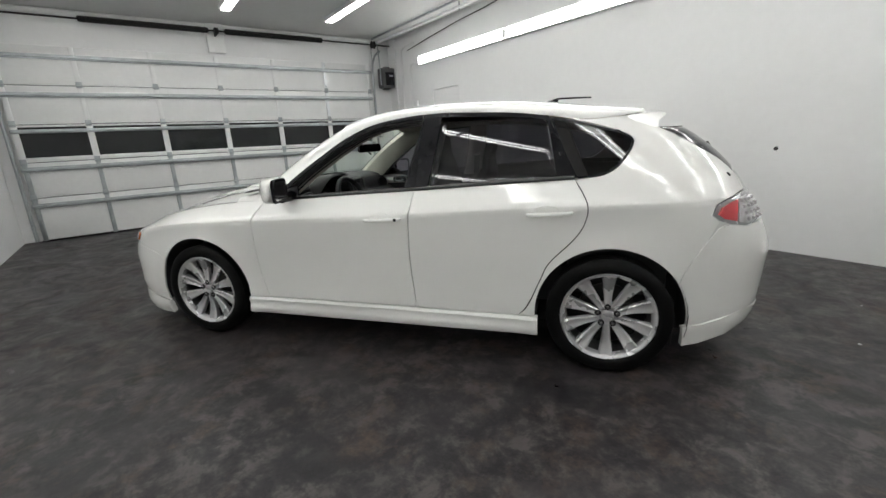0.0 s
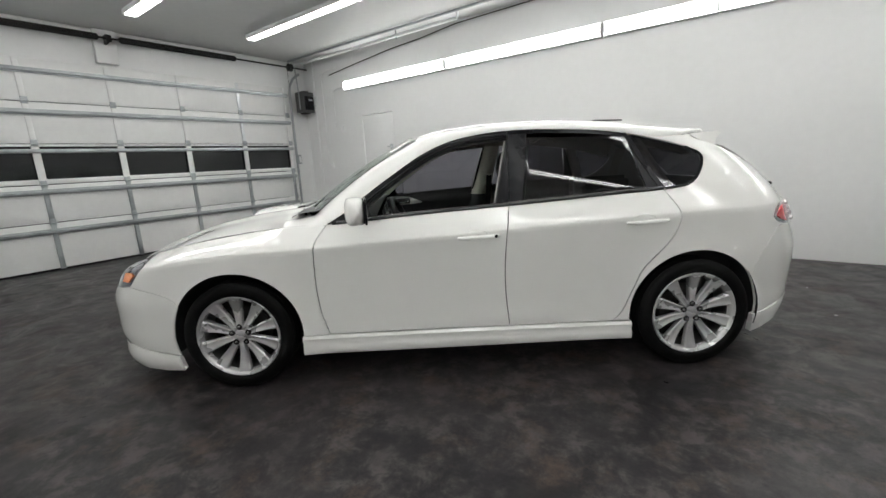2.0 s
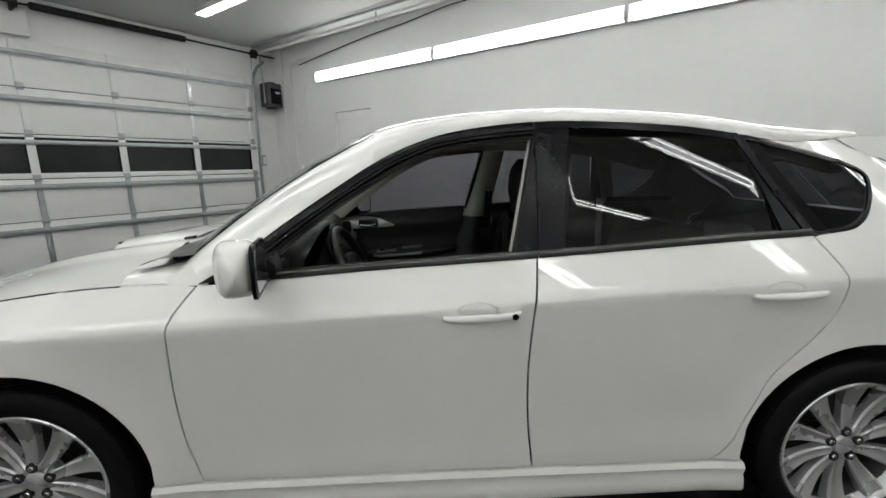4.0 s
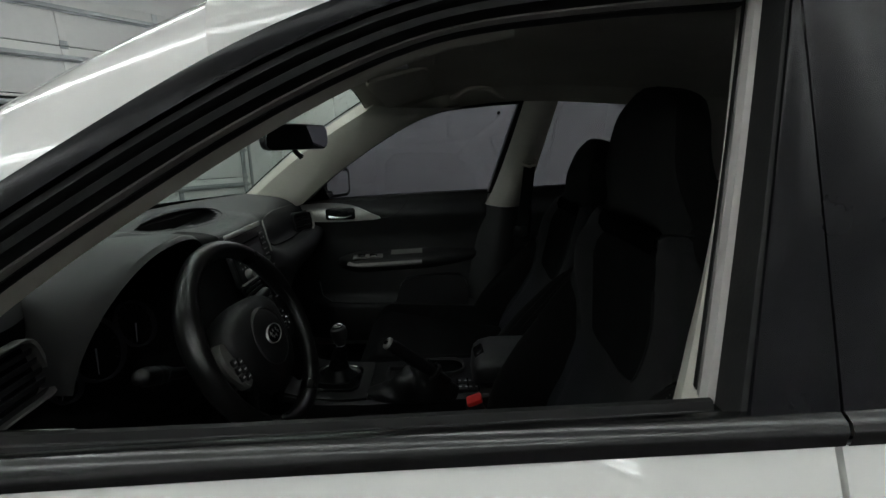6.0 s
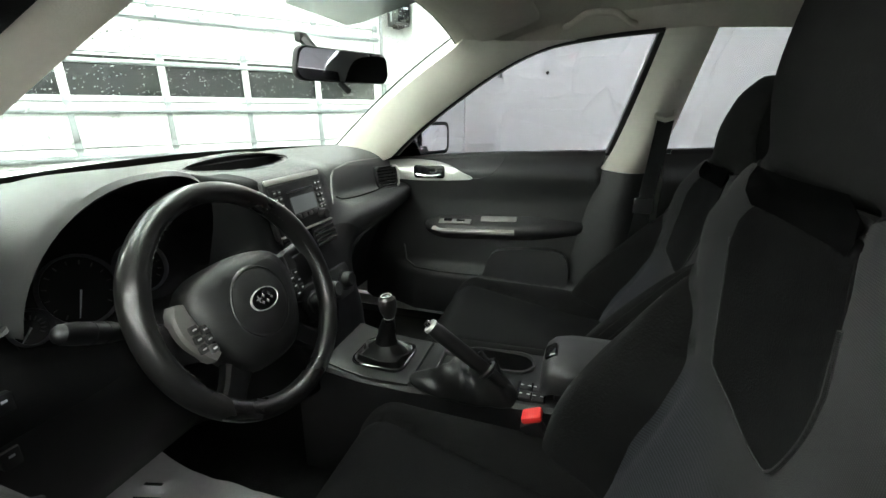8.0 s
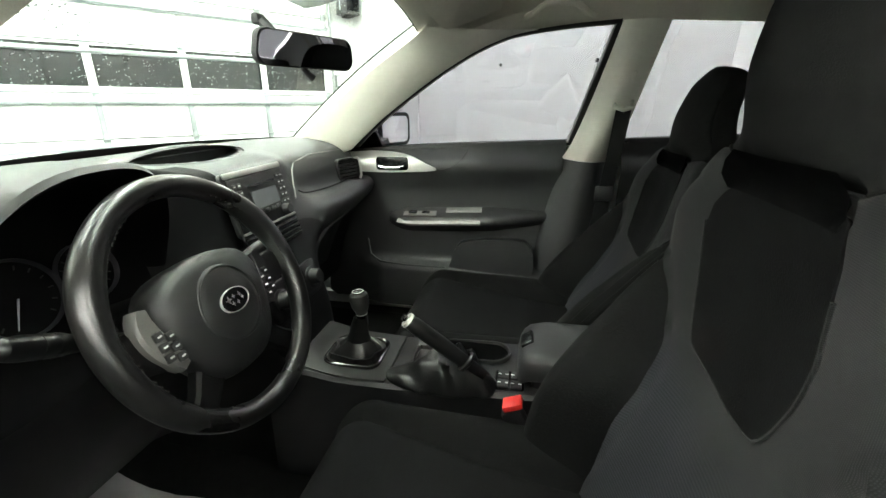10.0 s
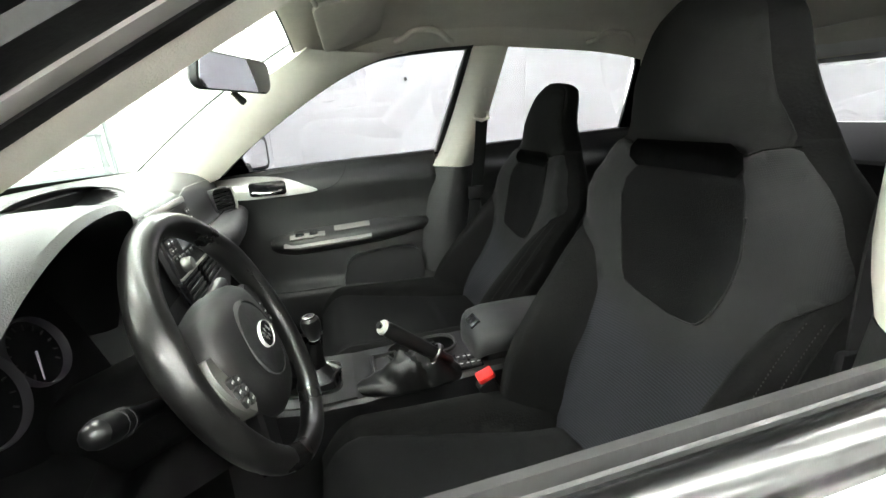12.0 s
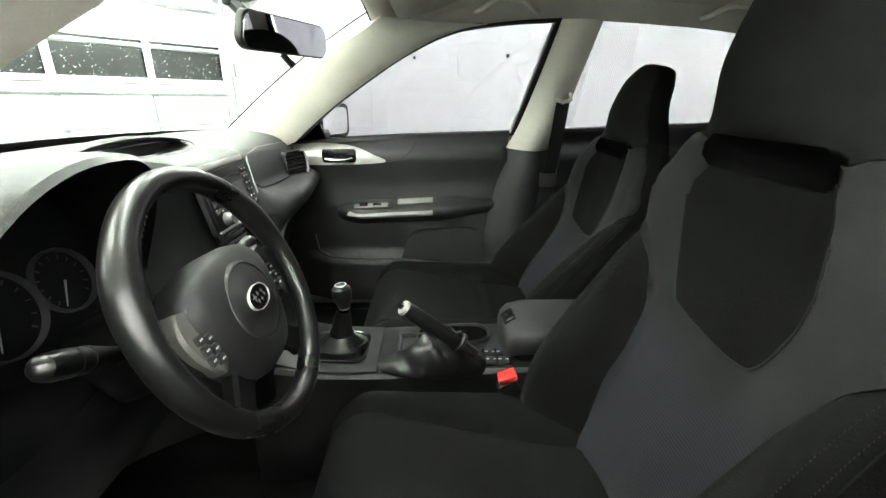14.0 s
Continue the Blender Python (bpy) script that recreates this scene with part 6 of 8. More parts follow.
part("mirror_glass", bm, MIRROR, mir, "mirror glass")
bm = bmesh.new()
tube(bm, [MC + Vector((-0.03, 0, 0.0)), MC + Vector((-0.06, 0.0, 0.025)), MC + Vector((-0.085, 0.0, 0.052))], 0.011, 8)
box(bm, MC + Vector((-0.092, 0, 0.056)), (0.016, 0.028, 0.020), 0.005)
part("mirror_arm", bm, DARKPL, mir, "black mirror arm")
bm = bmesh.new()
tube(bm, [mf @ Vector((-0.01, -0.030, 0.0)), mf @ Vector((-0.004, -0.040, 0.008)), mf @ Vector((0.004, -0.047, 0.012))], [0.006, 0.006, 0.007], 8)
part("dip_lever", bm, DARKPL, mir, "black dipping lever")

# ---- dashboard
dash_y = [-0.715, -0.575, -0.42, -0.26, -0.12, 0.0, 0.12, 0.26, 0.45, 0.60, 0.715]
side_p = [(-0.985, 0.965), (-0.93, 0.985), (-0.80, 0.995), (-0.700, 0.988), (-0.640, 0.968), (-0.612, 0.930), (-0.596, 0.862), (-0.545, 0.853), (-0.524, 0.826), (-0.545, 0.785), (-0.610, 0.725), (-0.66, 0.60), (-0.70, 0.45)]
pass_p = [(-1.05, 0.965), (-0.97, 0.990), (-0.80, 1.002), (-0.690, 0.994), (-0.625, 0.972), (-0.598, 0.930), (-0.580, 0.866), (-0.520, 0.856), (-0.494, 0.830), (-0.512, 0.785), (-0.590, 0.735), (-0.66, 0.60), (-0.70, 0.45)]
cent_p = [(-1.06, 0.965), (-0.98, 0.992), (-0.80, 1.004), (-0.680, 1.000), (-0.575, 0.992), (-0.548, 0.975), (-0.540, 0.930), (-0.528, 0.880), (-0.512, 0.830), (-0.492, 0.765), (-0.470, 0.690), (-0.445, 0.600), (-0.44, 0.50)]
driv_p = [(-1.03, 0.965), (-0.96, 0.992), (-0.80, 1.012), (-0.690, 1.026), (-0.640, 1.018), (-0.640, 0.950), (-0.630, 0.870), (-0.600, 0.800), (-0.540, 0.785), (-0.505, 0.740), (-0.530, 0.660), (-0.60, 0.55), (-0.68, 0.45)]
left_p = [(-0.985, 0.965), (-0.93, 0.985), (-0.78, 1.002), (-0.66, 1.010), (-0.610, 1.002), (-0.588, 0.980), (-0.588, 0.945), (-0.590, 0.905), (-0.586, 0.850), (-0.540, 0.822), (-0.525, 0.74), (-0.60, 0.56), (-0.68, 0.45)]
secs = [left_p, left_p, driv_p, driv_p, cent_p, cent_p, cent_p, [(a * 0.75 + c * 0.25, b * 0.75 + d * 0.25) for (a, b), (c, d) in zip(pass_p, cent_p)], pass_p, [(a * 0.5 + c * 0.5, b * 0.5 + d * 0.5) for (a, b), (c, d) in zip(side_p, pass_p)], side_p]
cx = [pchip(dash_y, [sc[k][0] for sc in secs]) for k in range(13)]
cz = [pchip(dash_y, [sc[k][1] for sc in secs]) for k in range(13)]


def dash_at(y, k):
    """Point k (may be fractional) of the dashboard's section at y."""
    i = min(int(k), 11)
    w = k - i
    return Vector((cx[i](y) * (1 - w) + cx[i + 1](y) * w, y, cz[i](y) * (1 - w) + cz[i + 1](y) * w))


dash_bm = bmesh.new()
rows = []
for y in np.linspace(-0.715, 0.715, 121):
    rows.append([tuple(p) for p in spline([(cx[k](y), y, cz[k](y)) for k in range(13)], 10)[0:0]] or [tuple(dash_at(y, k)) for k in range(13)])
# smooth each section before skinning
rows = [[tuple(q) for q in resample(spline(r, 0.01), 80)] for r in rows]
loft(dash_bm, [r[:34] for r in rows], closed=False)
face_bm = bmesh.new()
loft(face_bm, [r[33:53] for r in rows if r[0][1] > -0.108], closed=False)
flank_bm = bmesh.new()
loft(flank_bm, [r[33:53] for r in rows if r[0][1] < -0.095], closed=False)
low_bm = bmesh.new()
loft(low_bm, [r[52:] for r in rows], closed=False)
# display hollow with its brow
HOL = (-0.13, 0.225)


def hollow(y):
    """Front and rear edge of the hollow at y, and its fullness there."""
    e = max(1 - abs((y - 0.5 * sum(HOL)) / (0.5 * (HOL[1] - HOL[0]))) ** 2.2, 0) ** 0.75
    return -0.735 - 0.018 * e, -0.735 + 0.105 * e * (1 - 0.9 * (y - 0.03)), e


bmesh.ops.delete(dash_bm, geom=[f for f in dash_bm.faces if HOL[0] + 0.02 < f.calc_center_median().y < HOL[1] - 0.02 and f.calc_center_median().z > 0.985 and hollow(f.calc_center_median().y)[0] + 0.006 < f.calc_center_median().x < hollow(f.calc_center_median().y)[1] - 0.012], context="FACES")
dash = part("dashboard", dash_bm, DASH_LIT, car, "dark grey soft-touch dashboard", angle=50)
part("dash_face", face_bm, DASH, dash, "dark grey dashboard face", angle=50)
# driver's face and lower dash near-black: their shade is put into the colour
part("driver_dash_face", flank_bm, COLUMNBK, dash, "dashboard face round the instruments, its shade in the black", angle=50)
part("lower_dash", low_bm, LOWERPL, dash, "lower dashboard, its shade in the black", angle=50)
dash_top = pchip([-1.0, -0.80, -0.70, -0.64, -0.575], [0.990, 1.0035, 1.000, 0.997, 0.991])
bm = bmesh.new()
bm2 = bmesh.new()
bro, hole = [], []
for y in np.linspace(HOL[0], HOL[1], 31):
    xf, xr, e = hollow(y)
    zt = dash_top(xf)
    bro.append([(-0.86, y, dash_top(-0.86) - 0.004), (-0.80, y, dash_top(-0.80) + 0.012 * e - 0.001), (xf - 0.015, y, zt + 0.021 * e), (xf + 0.006, y, zt + 0.021 * e), (xf + 0.010, y, zt + 0.017 * e), (xf - 0.01, y, zt + 0.012 * e - 0.002)])
    hole.append([(xf - 0.008, y, zt + 0.013 * e - 0.002), (xf - 0.014, y, zt - 0.035 * e - 0.001), (xf + 0.35 * (xr - xf), y, zt - 0.050 * e - 0.001), (xr - 0.012 * e, y, dash_top(xr) - 0.022 * e), (xr - 0.002 * e, y, dash_top(xr) - 0.003 * e), (xr + 0.004, y, dash_top(xr) + 0.003), (xr + 0.014, y, dash_top(xr + 0.014) + 0.0008)])
loft(bm, bro, closed=False)
loft(bm2, hole, closed=False)
part("display_brow", bm, DASH_LIT, dash)
part("display_recess", bm2, DARKPL, dash, "black display hollow")
# instrument hood
bm = bmesh.new()
rows = []
BY, BZ, BW, BH = -0.404, 0.862, 0.148, 0.190
for k, (x, g, dz) in enumerate(((-0.80, 0.80, -0.02), (-0.74, 0.88, -0.014), (-0.66, 0.945, -0.004), (-0.56, 0.985, 0.0), (-0.485, 1.0, 0.0), (-0.460, 0.990, 0.0), (-0.453, 0.970, -0.003), (-0.466, 0.945, -0.006), (-0.62, 0.90, -0.02))):
    rows.append([(x - 0.055 * max(math.sin(q), 0) ** 2 * 0 - 0.090 * (1 - max(math.sin(q), 0)), BY + BW * g * math.copysign(abs(math.cos(q)) ** 0.8, math.cos(q)) * 1.0, BZ + dz + BH * g * max(math.sin(q), 0) ** 0.85) for q in (math.pi * i / 28 for i in range(29))])
loft(bm, rows[:7], closed=False)
part("instrument_hood", bm, DASH_LIT, dash, "dark grey instrument hood")
bm = bmesh.new()
loft(bm, rows[6:] + [[(x - 0.03, y, z - 0.004) for x, y, z in rows[-1]]], closed=False)
# inner side of the hood blackened for the shade inside it
part("hood_inside", bm, GAUGEBK, dash, "inside of the instrument hood, its shade in the black")
bm = bmesh.new()
gp0 = frame_at((-0.592, BY, 0.865), (0, 1, 0), (-0.35, 0, 1))
poly = [(BW * 0.94 * math.copysign(abs(math.cos(q)) ** 0.8, math.cos(q)), 0.16 * math.sin(q) ** 0.85) for q in (math.pi * i / 24 for i in range(25))] + [(-0.135, -0.085), (0.135, -0.085)]
plate(bm, poly, gp0, 0.01)
clu = part("gauge_panel", bm, GAUGEBK, dash, "black gauge panel")
for gx, gy, gr in ((-0.046, 0.012, 0.052), (0.048, 0.014, 0.042), (-0.118, -0.012, 0.024)):
    bm = bmesh.new()
    lathe(bm, [(gr - 0.002, 0.010), (gr - 0.0012, 0.018), (gr, 0.020), (gr + 0.0012, 0.017), (gr + 0.0012, 0.010)], gp0 @ Matrix.Translation((gx, gy, 0)), 40)
    part("gauge_ring", bm, RINGM, clu, "dark silver gauge ring")
    for i in range(13):
        q = radians(-45 + 270 * i / 12)
        bm = bmesh.new()
        box(bm, gp0 @ Vector((gx + (gr - 0.010) * math.cos(q), gy + (gr - 0.010) * math.sin(q), 0.011)), (0.0015, 0.0016, 0.006), 0, gp0.to_3x3().to_4x4() @ pose(0, 0, 0, 0, 0, math.degrees(q)) @ pose(0, 0, 0, 0, 90, 0))
        part("gauge_mark", bm, GAUGEINK, clu, smooth=False)
    bm = bmesh.new()
    tube(bm, [gp0 @ Vector((gx, gy, 0.014)), gp0 @ Vector((gx - 0.018, gy - gr * 0.72, 0.014))], [0.0014, 0.0007], 6)
    part("needle", bm, LABEL, clu, "pale needle")

# radio and heater stack
rf = frame_at(dash_at(0, 6.2) + Vector((0.006, 0.0, 0)), (0, 1, 0), dash_at(0, 5.2) - dash_at(0, 7.6))
stack = []
bm = bmesh.new()
plate(bm, rrect(0.212, 0.132, 0.010, 3), rf, 0.010, 0.004)
rad = part("radio_surround", bm, DASH, dash, "dark radio surround")
bm = bmesh.new()
plate(bm, rrect(0.200, 0.012, 0.004, 2), rf @ Matrix.Translation((0, 0.060, 0.0095)), 0.0035, 0.001)
part("radio_strip", bm, SILVER, rad, "thin silver strip")
bm = bmesh.new()
plate(bm, rrect(0.196, 0.112, 0.006, 3), rf @ Matrix.Translation((0, -0.004, 0.0095)), 0.004, 0.0015)
part("radio", bm, DARKPL, dash, "black radio with buttons and display")
bm = bmesh.new()
plate(bm, rrect(0.092, 0.038, 0.003, 2), rf @ Matrix.Translation((0.008, -0.002, 0.0135)), 0.002)
part("display", bm, LCD, rad, "grey display")
for i in range(5):
    for x in (-0.083, -0.068, 0.083, 0.069):
        bm = bmesh.new()
        plate(bm, rrect(0.012, 0.011, 0.002, 2), rf @ Matrix.Translation((x, 0.036 - 0.015 * i, 0.0135)), 0.003, 0.001)
        part("radio_button", bm, SWBUTTON, rad)
        bm = bmesh.new()
        plate(bm, rrect(0.006, 0.002, 0.0004, 1), rf @ Matrix.Translation((x, 0.036 - 0.015 * i, 0.0166)), 0.0003)
        part("print_bar", bm, WHITEPL, rad, "pale print bar", smooth=False)
for i in range(6):
    bm = bmesh.new()
    plate(bm, rrect(0.017, 0.010, 0.002, 2), rf @ Matrix.Translation((-0.047 + 0.022 * i, -0.030, 0.0135)), 0.003, 0.001)
    part("radio_button", bm, SWBUTTON, rad)
bm = bmesh.new()
plate(bm, rrect(0.198, 0.005, 0.002, 1), rf @ Matrix.Translation((0, -0.061, 0.0095)), 0.006, 0.001)
part("radio_strip", bm, SILVER, rad, "thin silver strip")
bm = bmesh.new()
plate(bm, rrect(0.10, 0.004, 0.001, 1), rf @ Matrix.Translation((0.008, 0.030, 0.0135)), 0.001)
part("disc_slot", bm, GLOSSBL, rad)
for x in (-0.062, 0.062):
    bm = bmesh.new()
    lathe(bm, [(0.0, 0.018), (0.011, 0.018), (0.0125, 0.015), (0.014, 0.0)], rf @ Matrix.Translation((x, -0.043, 0.012)), 20)
    part("radio_knob", bm, DULLSILVER if x < 0 else DARKPL, rad, "round knob")
vf = frame_at(dash_at(0, 8.0) + Vector((0.006, 0, 0)), (0, 1, 0), dash_at(0, 7.4) - dash_at(0, 8.8))
for y in (-0.055, 0.055):
    bm = bmesh.new()
    plate(bm, rrect(0.094, 0.056, 0.008, 3), vf @ Matrix.Translation((y, 0.004, 0)), 0.010, 0.003)
    cv = part("centre_vent", bm, GLOSSBL, dash, "black centre air vent")
    for i in range(5):
        bm = bmesh.new()
        box(bm, vf @ Vector((y, -0.018 + 0.011 * i, 0.011)), (0.084, 0.007, 0.002), 0.0007, vf.to_3x3().to_4x4() @ pose(0, 0, 0, 30, 0, 0))
        part("vent_slat", bm, DASH, cv)
hf = frame_at(dash_at(0, 9.8) + Vector((0.006, 0, 0)), (0, 1, 0), dash_at(0, 9.2) - dash_at(0, 10.6))
bm = bmesh.new()
plate(bm, rrect(0.205, 0.085, 0.012, 3), hf, 0.008, 0.003)
hp_ = part("heater_panel", bm, DARKPL, dash, "black heater panel with three knobs")
for x in (-0.068, 0.0, 0.068):
    bm = bmesh.new()
    lathe(bm, [(0.0, 0.026), (0.016, 0.026), (0.019, 0.022), (0.021, 0.006), (0.027, 0.004), (0.027, 0.0)], hf @ Matrix.Translation((x, 0.0, 0.007)), 28)
    part("heater_knob", bm, DARKPL, hp_, "silver-rimmed heater knob")
# side vents
for s, yc in ((1, 0.598), (-1, -0.604)):
    fm = frame_at((-0.572, yc - 0.006, 0.894) if s > 0 else (-0.577, yc, 0.905), (0.42, 1, 0) if s > 0 else (0.03, 1, 0.08), (-0.15, 0, 1))
    bm = bmesh.new()
    sh_ = rrect(0.108 if s > 0 else 0.12, 0.080 if s > 0 else 0.088, 0.018, 4)
    loft(bm, [[fm @ Vector((x * k, y * k, z)) for x, y in sh_] for k, z in ((1.0, -0.02), (1.0, 0.008), (0.97, 0.011), (0.91, 0.010), (0.89, -0.012))], caps=False)
    vr = part("side_vent", bm, DARKPL if s > 0 else DULLSILVER, dash, "dark side air vent with silver edge" if s > 0 else "silver-rimmed side air vent")
    if s > 0:
        bm = bmesh.new()
        tube(bm, [fm @ Vector((x, y, 0.010)) for x, y in ((0.026, 0.038), (0.042, 0.037), (0.050, 0.026), (0.052, 0.0), (0.050, -0.026), (0.042, -0.037))], 0.0042, 8)
        part("vent_edge", bm, SILVER, vr, "silver vent edge")
    bm = bmesh.new()
    plate(bm, [(x * 0.90, y * 0.90) for x, y in sh_], fm @ Matrix.Translation((0, 0, -0.018)), 0.006)
    part("vent_throat", bm, GLOSSBL, vr)
    for i in range(6):
        bm = bmesh.new()
        box(bm, fm @ Vector((0, (-0.026 + 0.0105 * i) * (1.12 if s > 0 else 1.4), 0.0)), ((0.092 if s > 0 else 0.108), 0.009, 0.002), 0.0007, fm.to_3x3().to_4x4() @ pose(0, 0, 0, 25, 0, 0))
        part("vent_slat", bm, DASH, vr)
# groove line across the passenger side
bm = bmesh.new()
tube(bm, [dash_at(y, k) + Vector((0.002, 0, 0)) for y, k in ((0.15, 6.8), (0.18, 6.0), (0.218, 5.1), (0.28, 4.45), (0.40, 4.15), (0.50, 4.2), (0.60, 4.3), (0.70, 4.4))], 0.0022, 6)
part("dash_line", bm, DULLSILVER, dash, "thin silver seam line")
# black tube laid in the ledge crease as its shadow line
bm = bmesh.new()
tube(bm, [dash_at(y, 6.25) + Vector((0.001, 0, 0.001)) for y in np.linspace(0.20, 0.70, 14)], 0.0022, 6)
part("dash_line", bm, GLOSSBL, dash, "thin black line for the shade in the ledge crease")
bm = bmesh.new()
loft(bm, [[tuple(dash_at(y, k) + Vector((0.006, 0, -0.002)) * (1 if 9.2 < k < 11.3 and 0.19 < y < 0.57 else -1)) for k in (9.1, 9.25, 10, 10.6, 11.25, 11.4)] for y in (0.18, 0.20, 0.3, 0.4, 0.5, 0.56, 0.58)], closed=False)
part("glove_box", bm, DASH, dash, "dark glove box lid")
for i in range(3):
    bm = bmesh.new()
    c = ((-0.530, -0.618, 0.805), (-0.530, -0.592, 0.802), (-0.526, -0.604, 0.735))[i]
    box(bm, c, (0.012, 0.020, 0.026), 0.003)
    part("switch", bm, DARKPL, dash)
    bm = bmesh.new()
    box(bm, Vector(c) + Vector((0.0064, 0, 0.004)), (0.0008, 0.006, 0.003))
    part("print_bar", bm, LABEL, dash, "pale print bar", smooth=False)

# ---- steering wheel
WC = Vector((-0.366, -0.369, 0.846))
wf = frame_at(WC, (0, 1, 0), (-math.sin(radians(23)), 0, math.cos(radians(23))))
wr = frame_at(WC + Vector((0.003, 0.010, 0.0175)), (0, 1, 0), (-math.sin(radians(24.5)), 0, math.cos(radians(24.5))))
sw = new("steering_wheel")
sw.parent = car
sw["label"] = "black leather steering wheel with silver switch spokes"
bm = bmesh.new()
RR, n = 0.166, 96
rings = []
for k in range(n):
    q = 2 * math.pi * k / n
    th = 0.0155 + 0.0022 * sum(math.exp(-((math.degrees(q) - a + 180) % 360 - 180) ** 2 / 260) for a in (28, 152))
    rings.append([wr @ Vector(((RR + th * math.cos(p)) * math.cos(q), (RR + th * math.cos(p)) * math.sin(q), 1.12 * th * math.sin(p))) for p in (2 * math.pi * j / 14 for j in range(14))])
loft(bm, rings + [rings[0]], caps=False)
bmesh.ops.remove_doubles(bm, verts=bm.verts, dist=1e-6)
part("wheel_rim", bm, LEATHER, sw, "worn black leather rim")
for q0, q1 in ((-22, 62), (118, 202)):
    bm = bmesh.new()
    for k in range(26):
        q = radians(q0 + (q1 - q0) * k / 25)
        c = wr @ Vector(((RR - 0.0135) * math.cos(q), (RR - 0.0135) * math.sin(q), 0.010))
        box(bm, c, (0.0016, 0.0050, 0.0016), 0, wr.to_3x3().to_4x4() @ pose(0, 0, 0, 0, 0, math.degrees(q) + 25))
    part("stitching", bm, STITCH, sw, "pale stitching", smooth=False)
bm = bmesh.new()
hub = [(0.098, 0.030), (0.090, 0.056), (0.062, 0.074), (0.0, 0.081), (-0.062, 0.074), (-0.090, 0.056), (-0.098, 0.030), (-0.090, -0.014), (-0.070, -0.060), (-0.042, -0.086), (0.0, -0.092), (0.042, -0.086), (0.070, -0.060), (0.090, -0.014)]
hub = [p for p in spline(hub + hub[:1], 0.012)][:-1]
loft(bm, [[wf @ Vector((x * k, y * k, z)) for x, y in hub] for k, z in ((0.80, -0.045), (0.98, -0.02), (1.0, 0.0), (0.97, 0.014), (0.88, 0.024), (0.70, 0.031), (0.40, 0.035), (0.1, 0.036))])
part("airbag_cover", bm, HUB, sw, "dark grey airbag cover")
bm = bmesh.new()
lathe(bm, [(0.051, 0.0275), (0.0525, 0.0345), (0.056, 0.0300)], wf @ Matrix.Translation((0, 0.004, 0.0)), 48)
lathe(bm, [(0.0, 0.0395), (0.040, 0.0380), (0.050, 0.0335), (0.052, 0.030)], wf @ Matrix.Translation((0, 0.004, 0.0)), 48)
part("horn_pad", bm, HUB, sw, "round raised horn pad")
bm = bmesh.new()
el = ellipse(0.0265, 0.0165, 36)
loft(bm, [[wf @ Vector((x * k, y * k + 0.006, z)) for x, y in el] for k, z in ((1.0, 0.036), (1.0, 0.0415), (0.975, 0.0424), (0.945, 0.0415), (0.94, 0.040))], caps=False)
part("badge_ring", bm, SILVER, sw, "chrome oval ring")
bm = bmesh.new()
plate(bm, [(x * 0.935, y * 0.935 + 0.006) for x, y in el], wf @ Matrix.Translation((0, 0, 0.038)), 0.003)
badge = part("badge", bm, GLOSSBL, sw, "plain dark oval badge")
for k, (x, y, r) in enumerate(((-0.011, 0.009, 0.0062), (-0.001, 0.011, 0.0036), (0.010, 0.010, 0.0036), (0.013, 0.004, 0.0036), (0.003, 0.001, 0.0036), (-0.006, 0.002, 0.0036))):
    bm = bmesh.new()
    plate(bm, [((r if i % 2 == 0 else r * 0.32) * math.cos(math.pi * i / 4) + x, (r if i % 2 == 0 else r * 0.32) * math.sin(math.pi * i / 4) + y) for i in range(8)], wf @ Matrix.Translation((0, 0, 0.0405)), 0.0012)
    part("badge_mark", bm, DULLSILVER, badge, smooth=False)


def spoke(pts, wid, hts, material, name, label):
    bm = bmesh.new()
    rows = []
    for k, (x, y) in enumerate(pts):
        a, b = pts[max(k - 1, 0)], pts[min(k + 1, len(pts) - 1)]
        d = Vector((b[0] - a[0], b[1] - a[1], 0)).normalized()
        nrm = Vector((-d.y, d.x, 0))
        w, h = wid[k], hts[k]
        rows.append([wf @ (Vector((x, y, 0)) + nrm * u * w + Vector((0, 0, v))) for u, v in ((-1, h - 0.018), (-1, h - 0.004), (-0.75, h), (0.75, h), (1, h - 0.004), (1, h - 0.018))])
    loft(bm, rows)
    return part(name, bm, material, sw, label)


